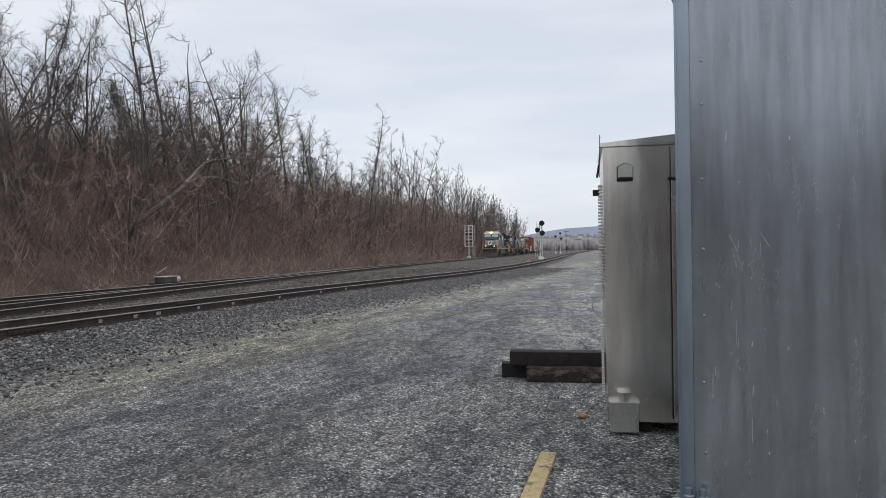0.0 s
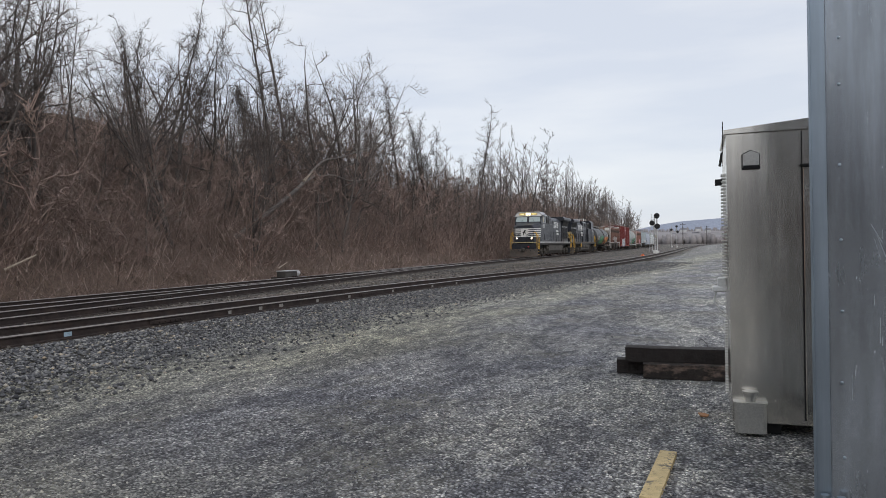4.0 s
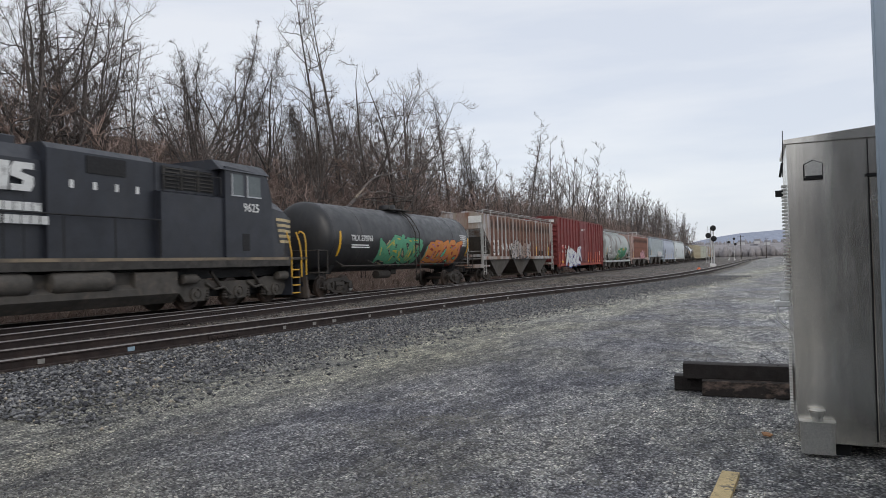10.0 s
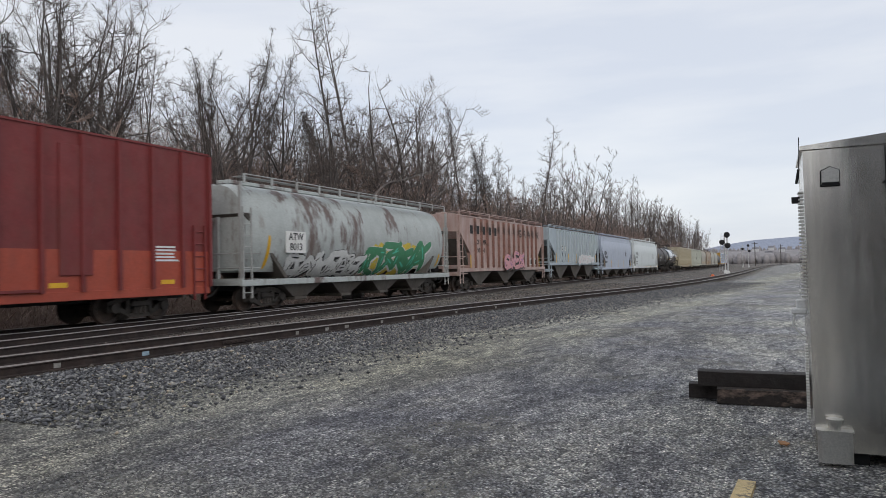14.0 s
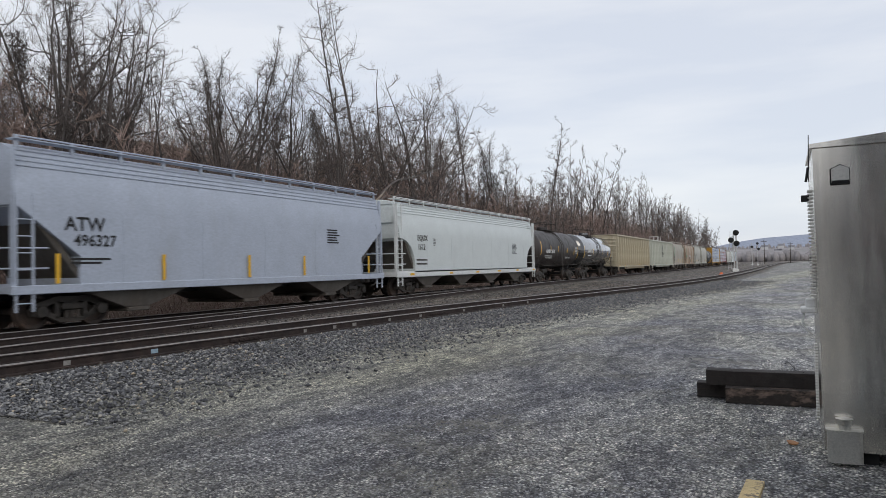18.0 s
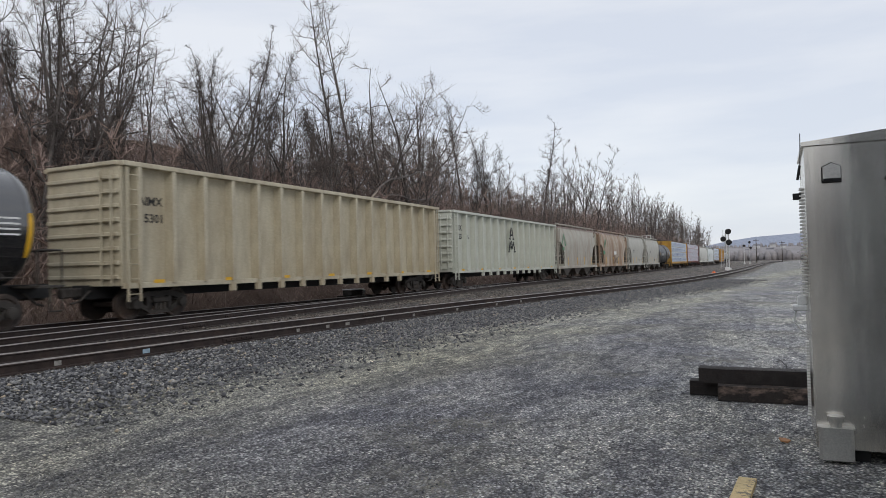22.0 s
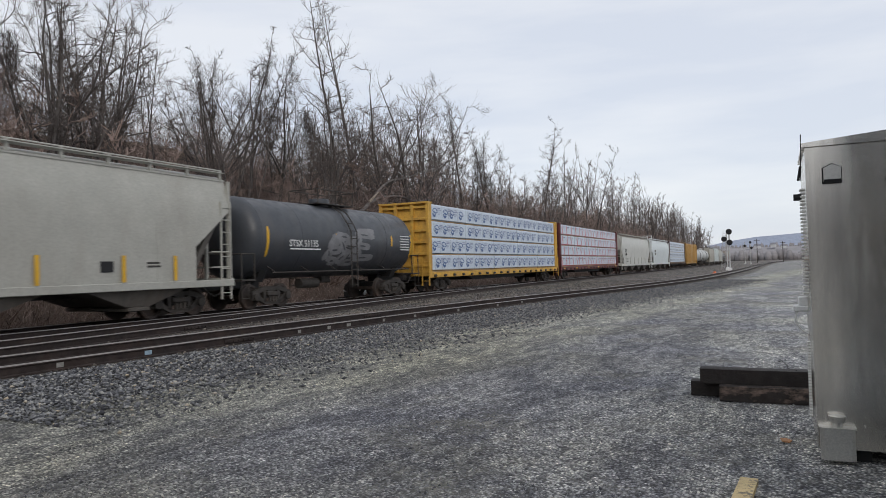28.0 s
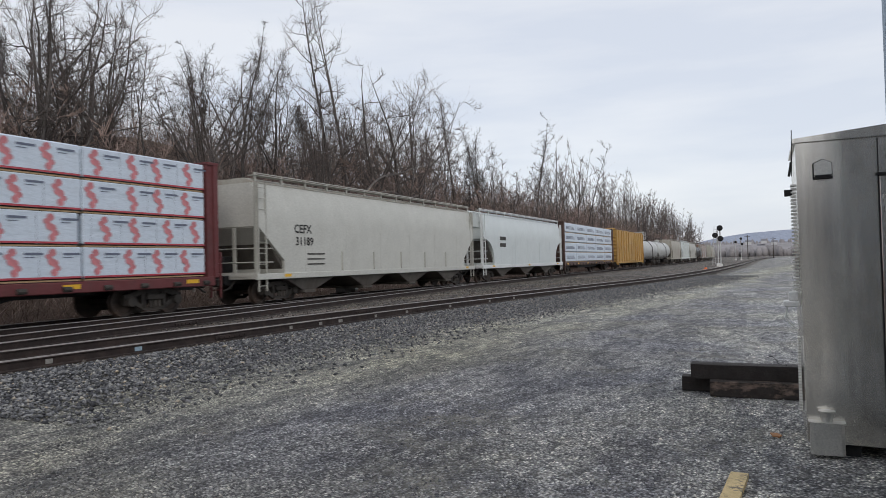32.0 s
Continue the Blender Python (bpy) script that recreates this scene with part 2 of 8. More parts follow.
m_tie = material("old_tie_wood", (0.045, 0.037, 0.031), 0.9, 0.0, 0.35, 3, 0.6, 30, dirt=(0.12, 0.1, 0.085), dirt_stretch=(0.4, 6, 6), dirt_from=0.52, dirt_amount=0.6, per_object=0.35)

# ---- the plan ----
RZ = 0.28            # rail head above the gravel yard
AX = -17.9           # middle of the main track, which runs along +y


def bend(y):
    """How far everything swings to -x where the line curves away in the distance."""
    if y < 270:
        return 0.0
    if y < 500:
        return -(y - 270) ** 2 / 1040
    return -50.87 - (y - 500) * 0.4423


B_PTS = ((-200, -17.0), (-60, -14.6), (-20, -13.0), (0, -12.05), (8, -11.6), (14, -11.2), (20, -10.7), (26, -10.0), (32, -9.05), (38, -8.0), (45, -6.95),
         (53, -6.15), (63, -5.5), (80, -4.85), (105, -4.3), (150, -3.9), (190, -3.6), (260, -2.3), (330, 0.0), (460, 6.0), (700, 18.0))


def b_mid(y):
    """Middle of the near track."""
    xs = [np.interp(y + d, [p[0] for p in B_PTS], [p[1] for p in B_PTS]) for d in (-6, -3, 0, 3, 6)]
    return float(sum(xs) / 5)


def m_mid(y):
    """Middle of the crossover between the two tracks."""
    x = -15.0 - 0.088 * (y - 13)
    lo, hi = AX, b_mid(y)
    s = 0.5
    x = lo + math.log(1 + math.exp((x - lo) / s)) * s
    return hi - math.log(1 + math.exp((hi - x) / s)) * s


def a_mid(y):
    return AX + bend(y)


def smooth(a, b, t):
    t = min(1, max(0, (t - a) / (b - a)))
    return t * t * (3 - 2 * t)


def ground_z(x, y):
    """Height of the ground: a gravel yard, the raised trackbed, a ditch, and a wooded bank."""
    xx = x - bend(y)
    toe = b_mid(y) - bend(y) + (3.2 if y < 60 else 2.6)
    bed = smooth(toe, toe - 1.7, xx) * 0.085
    z = bed
    if xx < -20.2:
        z += -0.35 * smooth(-20.2, -21.6, xx)
        z += 1.3 * smooth(-21.8, -25, xx) + (6.6 + 3.2 * smooth(75, 25, y)) * smooth(-23.5, -40, xx) + 4.0 * smooth(-38, -90, xx)
        z += 0.5 * noise.noise(Vector((x * 0.13, y * 0.13, 3.0))) * smooth(-21.5, -26, xx)
        z += 1.6 * noise.noise(Vector((x * 0.03, y * 0.03, 8.0))) * smooth(-24, -40, xx)
    if xx > toe:
        z += 0.03 * noise.noise(Vector((x * 0.35, y * 0.35, 0.0))) * smooth(toe, toe + 2, xx)
    return z


def yard_tone(nt):
    """Damp dark wheel tracks and paler drifts along the yard, with a slow change of hue."""
    tone = ramp(nt, noise_chain(nt, 0.62, 7, 0.64, (1.0, 0.34, 1.0)), [(0.36, (1.1, 1.1, 1.06)), (0.46, (1.15, 1.15, 1.12)), (0.515, (0.62, 0.63, 0.67)), (0.57, (1.05, 1.05, 1.05)), (0.66, (1.35, 1.35, 1.34))])
    hue = ramp(nt, noise_chain(nt, 0.23, 4, 0.5), [(0.4, (0.99, 1.0, 1.03)), (0.6, (1.04, 1.03, 0.95))])
    tone = mixed(nt, 1.0, tone, hue, "MULTIPLY")
    # coarse yellowish stone beside the ballast, fine blue-grey stone in the wheel tracks, colour lifted towards the
    # cabinets
    tc = nt.nodes.new("ShaderNodeTexCoord")
    across = nt.nodes.new("ShaderNodeVectorMath")
    across.operation = "DOT_PRODUCT"
    across.inputs[1].default_value = (0.1, -0.01, 0.0)
    nt.links.new(tc.outputs["Object"], across.inputs[0])
    warp = nt.nodes.new("ShaderNodeMath")
    warp.operation = "MULTIPLY_ADD"
    warp.inputs[1].default_value = 0.36
    nt.links.new(noise_chain(nt, 0.4, 5, 0.6, (1.0, 0.3, 1.0)), warp.inputs[0])
    nt.links.new(across.outputs["Value"], warp.inputs[2])
    lift = nt.nodes.new("ShaderNodeMath")
    lift.inputs[1].default_value = 0.82
    nt.links.new(warp.outputs["Value"], lift.inputs[0])
    bands = [(0.07, (1.05, 1.05, 1.05)), (0.18, (1.42, 1.4, 1.26)), (0.4, (1.5, 1.47, 1.33)), (0.5, (1.12, 1.12, 1.17)), (0.66, (1.16, 1.16, 1.21)), (0.8, (1.55, 1.55, 1.57)), (1.0, (2.0, 2.0, 2.02))]
    tone = mixed(nt, 1.0, tone, ramp(nt, lift.outputs["Value"], bands), "MULTIPLY")
    # gravel colour painted brighter with distance along +y
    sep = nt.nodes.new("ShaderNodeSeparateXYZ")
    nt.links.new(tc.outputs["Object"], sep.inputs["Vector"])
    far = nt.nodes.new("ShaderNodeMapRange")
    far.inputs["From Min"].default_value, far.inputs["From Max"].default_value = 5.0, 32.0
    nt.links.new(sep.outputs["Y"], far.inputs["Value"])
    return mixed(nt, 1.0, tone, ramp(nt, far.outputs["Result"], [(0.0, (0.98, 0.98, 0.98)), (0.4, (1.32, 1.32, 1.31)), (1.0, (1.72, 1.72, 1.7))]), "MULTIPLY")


def ground_mat():
    mat = bpy.data.materials.new("gravel_and_soil")
    mat.use_nodes = True
    nt = mat.node_tree
    n, l = nt.nodes, nt.links
    bsdf = n["Principled BSDF"]
    vo = n.new("ShaderNodeTexVoronoi")
    vo.inputs["Scale"].default_value = 42
    tc = n.new("ShaderNodeTexCoord")
    l.new(tc.outputs["Object"], vo.inputs["Vector"])
    sep = n.new("ShaderNodeSeparateColor")
    l.new(vo.outputs["Color"], sep.inputs["Color"])
    stone = ramp(nt, sep.outputs[0], [(0.0, (0.07, 0.07, 0.075)), (0.45, (0.19, 0.19, 0.195)), (0.85, (0.33, 0.327, 0.32)), (1.0, (0.55, 0.54, 0.52))])
    # cell edges darkened in the colour, as the shade between stones
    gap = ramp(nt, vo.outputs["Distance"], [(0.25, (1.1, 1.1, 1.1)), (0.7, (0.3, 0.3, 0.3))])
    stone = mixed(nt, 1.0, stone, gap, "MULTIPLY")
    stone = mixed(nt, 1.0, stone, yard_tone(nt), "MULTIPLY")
    moss = ramp(nt, noise_chain(nt, 0.55, 8, 0.7), [(0.5, (0, 0, 0)), (0.68, (0.62, 0.62, 0.62))])
    stone = mixed(nt, moss, stone, (0.2, 0.19, 0.15))
    tan = ramp(nt, noise_chain(nt, 1.3, 8, 0.7), [(0.64, (0, 0, 0)), (0.78, (0.55, 0.55, 0.55))])
    stone = mixed(nt, tan, stone, (0.36, 0.28, 0.21))
    clump = n.new("ShaderNodeTexVoronoi")
    clump.inputs["Scale"].default_value = 6.5
    mp = n.new("ShaderNodeMapping")
    mp.inputs["Scale"].default_value = (1.6, 0.8, 1.0)
    l.new(tc.outputs["Object"], mp.inputs["Vector"])
    l.new(mp.outputs["Vector"], clump.inputs["Vector"])
    sc = n.new("ShaderNodeSeparateColor")
    l.new(clump.outputs["Color"], sc.inputs["Color"])
    stone = mixed(nt, 1.0, stone, ramp(nt, sc.outputs[1], [(0.0, (0.6, 0.6, 0.62)), (0.5, (1.0, 1.0, 1.0)), (1.0, (1.4, 1.39, 1.36))]), "MULTIPLY")
    litter = ramp(nt, noise_chain(nt, 7, 8, 0.75), [(0.3, (0.075, 0.053, 0.042)), (0.55, (0.17, 0.12, 0.096)), (0.75, (0.27, 0.2, 0.165))])
    att = n.new("ShaderNodeAttribute")
    att.attribute_name = "wood_floor"
    bed = n.new("ShaderNodeAttribute")
    bed.attribute_name = "track_bed"
    # bed multiplied browner and darker: rusty fines, plus painted shade between ballast stones
    rust = ramp(nt, noise_chain(nt, 0.9, 6, 0.65, (1.0, 0.25, 1.0)), [(0.38, (0.3, 0.29, 0.285)), (0.6, (0.55, 0.46, 0.4))])
    stone = mixed(nt, bed.outputs["Fac"], stone, mixed(nt, 1.0, stone, rust, "MULTIPLY"))
    col = mixed(nt, att.outputs["Fac"], stone, litter)
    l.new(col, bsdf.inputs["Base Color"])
    bsdf.inputs["Roughness"].default_value = 0.9
    b1 = n.new("ShaderNodeBump")
    b1.inputs["Strength"].default_value, b1.inputs["Distance"].default_value = 0.9, 0.02
    l.new(gap, b1.inputs["Height"])
    l.new(b1.outputs["Normal"], bsdf.inputs["Normal"])
    return mat


m_ground = ground_mat()


def build_ground():
    def steps(lo, hi, near, fine, grow):
        """Coordinates that are close together near a place and wider away from it."""
        out, p, d = [near], near, fine
        while p < hi:
            p += d
            d *= grow
            out.append(min(p, hi))
        p, d = near, fine
        while p > lo:
            p -= d
            d *= grow
            out.append(max(p, lo))
        return sorted(set(out))
    us = sorted(set([-3500, -2400, -1600, -900, -500, -300, -200, -140, -100] + [-90 + 5 * i for i in range(10)] + [-42 + i for i in range(16)] + [-26 + 0.4 * i for i in range(75)] + [4 + 1.5 * i for i in range(10)]
                    + [20, 26, 40, 60, 100, 160, 300, 600, 1200, 2200, 3500]))
    ys = steps(-600, 4800, 15, 0.8, 1.045)
    verts, floor, bedded = [], [], []
    for y in ys:
        for u in us:
            x = u + bend(y)
            verts.append((x, y, ground_z(x, y)))
            toe = b_mid(y) - bend(y) + (3.2 if y < 60 else 2.6)
            bedded.append(smooth(toe - 0.2, toe - 1.1, u) * 0.95)
            floor.append(smooth(-20.3, -21.2, u) if u < 0 else smooth(60, 160, u) * 0.6)
    w = len(us)
    faces = [(j * w + i, j * w + i + 1, (j + 1) * w + i + 1, (j + 1) * w + i) for j in range(len(ys) - 1) for i in range(w - 1)]
    me = bpy.data.meshes.new("ground")
    me.from_pydata(verts, [], faces)
    at = me.attributes.new("wood_floor", "FLOAT", "POINT")
    at.data.foreach_set("value", floor)
    at = me.attributes.new("track_bed", "FLOAT", "POINT")
    at.data.foreach_set("value", bedded)
    me.shade_smooth()
    me.materials.append(m_ground)
    return tagged(new("ground", me), "grey gravel yard beside a brown leaf-strewn bank", "ground", kind="structure")


build_ground()


# ---- tracks ----
RAIL = ((-0.03, 0.0), (0.03, 0.0), (0.037, -0.018), (0.037, -0.035), (0.012, -0.045), (0.010, -0.150), (0.070, -0.165), (0.073, -0.185), (-0.073, -0.185), (-0.070, -0.165), (-0.010, -0.150), (-0.012, -0.045), (-0.037, -0.035), (-0.037, -0.018))


def rail_mesh(mid, off, y0, y1, step):
    ys = np.arange(y0, y1 + step, step)
    g = Geo()
    rings = []
    for y in ys:
        x, s = mid(y), (mid(y + 0.5) - mid(y - 0.5))
        c = 1 / math.sqrt(1 + s * s)
        rings.append([(x + (off + p) * c, y - (off + p) * s * c, RZ + q) for p, q in RAIL])
    g.loft(rings)
    me = g.mesh("rail", m_rail, 30)
    me.materials.append(m_rail_top)
    zs = [sum(me.vertices[i].co.z for i in p.vertices) / len(p.vertices) for p in me.polygons]
    for p, z in zip(me.polygons, zs):
        p.material_index = 1 if z > RZ - 0.012 else 0
    return me


def joint_bar():
    g = Geo()
    g.box(0.03, 0, -0.1, 0.03, 0.9, 0.085, 0.01)
    for k in range(6):
        g.rod((0.04, -0.36 + 0.144 * k, -0.1), (0.075, -0.36 + 0.144 * k, -0.1), 0.018, n=6)
    return g.mesh("joint_bar", m_rail)


def tie_mesh():
    g = Geo()
    g.box(0, 0, -0.09, 2.6, 0.225, 0.18, 0.012)
    return g.mesh("tie", m_tie)


JOINT, TIE = joint_bar(), tie_mesh()


def track(label, mid, y0, y1, tie_y, extra=0.0):
    t = thing("railway_track", label, "railway track", kind="structure")
    for off in (-0.755, 0.755):
        part("rail", rail_mesh(mid, off, y0, y1, 2.0 if y1 < 80 else 3.0), None, t)
    y = tie_y[0]
    while y < tie_y[1]:
        s = mid(y + 0.5) - mid(y - 0.5)
        part("tie", TIE, None, t, at=Matrix.Translation((mid(y), y, RZ - 0.187)) @ pose(0, 0, 0, 0, 0, -math.degrees(math.atan(s)) + random.uniform(-0.6, 0.6)))
        y += 0.56 + random.uniform(-0.03, 0.03)
    return t


track_b = track("rusty near track on dark ballast beside the yard", b_mid, -70, 460, (-4, 70))
track_m = track("rusty crossover track between the two lines", m_mid, -30, 62, (-4, 58))
track_a = track("polished main line under the freight train", a_mid, -120, 700, (4, 70))
for trk, mid, off, y in ((track_b, b_mid, 0.755, 11.6), (track_b, b_mid, 0.755, 19.6), (track_b, b_mid, -0.755, 18.6), (track_m, m_mid, 0.755, 14.0), (track_m, m_mid, -0.755, 17.5), (track_b, b_mid, 0.755, 31.0), (track_b, b_mid, -0.755, 36.0)):
    s = mid(y + 0.5) - mid(y - 0.5)
    part("joint_bar", JOINT, None, trk, at=Matrix.Translation((mid(y) + off + 0.002, y, RZ)) @ pose(0, 0, 0, 0, 0, -math.degrees(math.atan(s))))


# ---- loose stone: the yard's pebbles and the ballast ----
def stones(name, label, count, place, size, tones, flat=0.75, yard=True):
    """place(): x, y, z of one stone. One object of many small, uneven, eight-sided stones."""
    base = np.array([(1, 0, 0), (-1, 0, 0), (0, 1, 0), (0, -1, 0), (0, 0, 1), (0, 0, -1)], float)
    tri = np.array([(0, 2, 4), (2, 1, 4), (1, 3, 4), (3, 0, 4), (2, 0, 5), (1, 2, 5), (3, 1, 5), (0, 3, 5)])
    rng = np.random.default_rng(5 + count)
    pos = place(rng, count)
    n = len(pos)
    sz = size[0] + (size[1] - size[0]) * rng.random(n) ** 2
    v = base[None] * (0.75 + 0.5 * rng.random((n, 6, 1)))
    v += rng.normal(0, 0.22, (n, 6, 3))
    v[:, :, 2] *= flat
    ang = rng.random(n) * 6.28
    c, s = np.cos(ang)[:, None], np.sin(ang)[:, None]
    v = np.stack([v[:, :, 0] * c - v[:, :, 1] * s, v[:, :, 0] * s + v[:, :, 1] * c, v[:, :, 2]], 2) * sz[:, None, None]
    v += pos[:, None, :]
    f = (tri[None] + (np.arange(n) * 6)[:, None, None]).reshape(-1, 3)
    me = bpy.data.meshes.new(name)
    me.vertices.add(n * 6)
    me.vertices.foreach_set("co", v.reshape(-1))
    me.loops.add(len(f) * 3)
    me.loops.foreach_set("vertex_index", f.reshape(-1).astype(np.int32))
    me.polygons.add(len(f))
    me.polygons.foreach_set("loop_start", np.arange(0, len(f) * 3, 3, dtype=np.int32))
    me.update(calc_edges=True)
    mat = bpy.data.materials.new(name)
    mat.use_nodes = True
    nt = mat.node_tree
    ge = nt.nodes.new("ShaderNodeNewGeometry")
    col = ramp(nt, ge.outputs["Random Per Island"], tones)
    if yard:
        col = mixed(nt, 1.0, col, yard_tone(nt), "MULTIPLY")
    fine = ramp(nt, noise_chain(nt, 90), [(0.3, (0.8, 0.8, 0.8)), (0.7, (1.2, 1.2, 1.2))])
    nt.links.new(mixed(nt, 1.0, col, fine, "MULTIPLY"), nt.nodes["Principled BSDF"].inputs["Base Color"])
    nt.nodes["Principled BSDF"].inputs["Roughness"].default_value = 0.85
    me.materials.append(mat)
    return tagged(new(name, me), label, "gravel", kind="stuff")


def yard_place(rng, n):
    y = 3.2 + (rng.random(n) ** 1.8) * 17
    half = 1.6 + y * 0.62
    x = -0.47 * y + half * (rng.random(n) * 2 - 1)
    toe = np.array([b_mid(v) + 2.6 for v in y])
    keep = (x > toe) & ~((x > 0.15) & (y > 3.0))
    x, y = x[keep], y[keep]
    return np.stack([x, y, np.array([ground_z(a, b) for a, b in zip(x, y)]) + 0.004], 1)


def ballast_place(rng, n):
    y = 5 + (rng.random(n) ** 1.35) * 55
    u = rng.random(n)
    x = np.array([b_mid(v) for v in y]) + 1.15 + u * (2.3 + 2.2 * rng.random(n) ** 2.2)
    return np.stack([x, y, np.array([ground_z(a, b) for a, b in zip(x, y)]) + 0.012 + 0.03 * rng.random(n)], 1)


def bed_place(rng, n):
    y = 2 + (rng.random(n) ** 1.3) * 58
    x = np.array([b_mid(v) for v in y]) + 1.1 - rng.random(n) * 9.5
    x = np.maximum(x, -20.6 + rng.random(n) * 0.8)
    return np.stack([x, y, np.array([ground_z(a, b) for a, b in zip(x, y)]) + 0.01], 1)


stones("yard_pebbles", "fine grey crushed stone over the yard", 40000, yard_place, (0.006, 0.018),
       [(0.0, (0.05, 0.05, 0.056)), (0.45, (0.145, 0.146, 0.152)), (0.9, (0.26, 0.26, 0.258)), (1.0, (0.42, 0.405, 0.38))])
stones("track_ballast", "coarse dark grey ballast along the near track", 52000, ballast_place, (0.015, 0.043),
       [(0.0, (0.035, 0.036, 0.043)), (0.4, (0.105, 0.107, 0.115)), (0.8, (0.23, 0.23, 0.235)), (0.96, (0.35, 0.345, 0.32)), (1.0, (0.46, 0.38, 0.28))], 0.6, False)
stones("bed_ballast", "dark brown rust-stained ballast between the tracks", 11000, bed_place, (0.022, 0.05),
       [(0.0, (0.022, 0.019, 0.017)), (0.5, (0.06, 0.051, 0.045)), (1.0, (0.15, 0.13, 0.115))], 0.8)

# ---- the yard's equipment ----
def brushed(name, color, rough, streak=0.3):
    mat = bpy.data.materials.new(name)
    mat.use_nodes = True
    nt = mat.node_tree
    b = nt.nodes["Principled BSDF"]
    lo, hi = tuple(c * (1 - streak * 0.6) for c in color), tuple(min(1, c * (1 + streak * 0.4)) for c in color)
    col = ramp(nt, noise_chain(nt, 2.2, 5, 0.6, (5.0, 5.0, 0.35)), [(0.3, lo), (0.7, hi)])
    blot = ramp(nt, noise_chain(nt, 1.6, 6, 0.6), [(0.35, (0.92, 0.92, 0.91)), (0.65, (1.05, 1.05, 1.05))])
    col = mixed(nt, 1.0, col, blot, "MULTIPLY")
    nt.links.new(col, b.inputs["Base Color"])
    nt.links.new(ramp(nt, noise_chain(nt, 3.0, 6, 0.7, (3, 3, 0.6)), [(0.3, (rough - 0.05,) * 3), (0.7, (rough + 0.08,) * 3)]), b.inputs["Roughness"])
    b.inputs["Metallic"].default_value = 1.0
    bu = nt.nodes.new("ShaderNodeBump")
    bu.inputs["Strength"].default_value, bu.inputs["Distance"].default_value = 0.25, 0.02
    nt.links.new(noise_chain(nt, 1.1, 3, 0.5), bu.inputs["Height"])
    nt.links.new(bu.outputs["Normal"], b.inputs["Normal"])
    return mat


m_alu = brushed("brushed_aluminium", (0.84, 0.8, 0.73), 0.2, 0.32)
m_alu_cast = material("cast_aluminium", (0.66, 0.645, 0.6), 0.4, 0.9, 0.06, 5, 0.06, 30)


def galvanised():
    mat = brushed("galvanised_steel", (0.35, 0.38, 0.415), 0.22, 0.45)
    nt = mat.node_tree
    b = nt.nodes["Principled BSDF"]
    old = b.inputs["Base Color"].links[0].from_socket
    spots = ramp(nt, noise_chain(nt, 5.0, 10, 0.8, (3.0, 3.0, 1.0)), [(0.57, (0, 0, 0)), (0.68, (0.6, 0.6, 0.6))])
    nt.links.new(mixed(nt, spots, old, (0.5, 0.52, 0.53)), b.inputs["Base Color"])
    b.inputs["Metallic"].default_value = 0.75
    return mat


m_galv = galvanised()
m_galv_trim = brushed("galvanised_corner", (0.36, 0.42, 0.48), 0.4, 0.3)
m_dark_gap = material("shadow_gap_rubber", (0.015, 0.015, 0.015), 0.8)
m_stack = material("creosoted_timber", (0.028, 0.022, 0.019), 0.85, 0, 0.35, 2.5, 0.7, 22, dirt=(0.24, 0.17, 0.135), dirt_stretch=(2.2, 4, 5), dirt_from=0.52, dirt_to=0.66, dirt_amount=0.85)


m_stack_dark = material("dark_creosoted_timber", (0.022, 0.017, 0.015), 0.8, 0, 0.35, 2.5, 0.7, 22, dirt=(0.075, 0.05, 0.038), dirt_stretch=(0.6, 5, 6), dirt_from=0.58, dirt_to=0.7, dirt_amount=0.8)


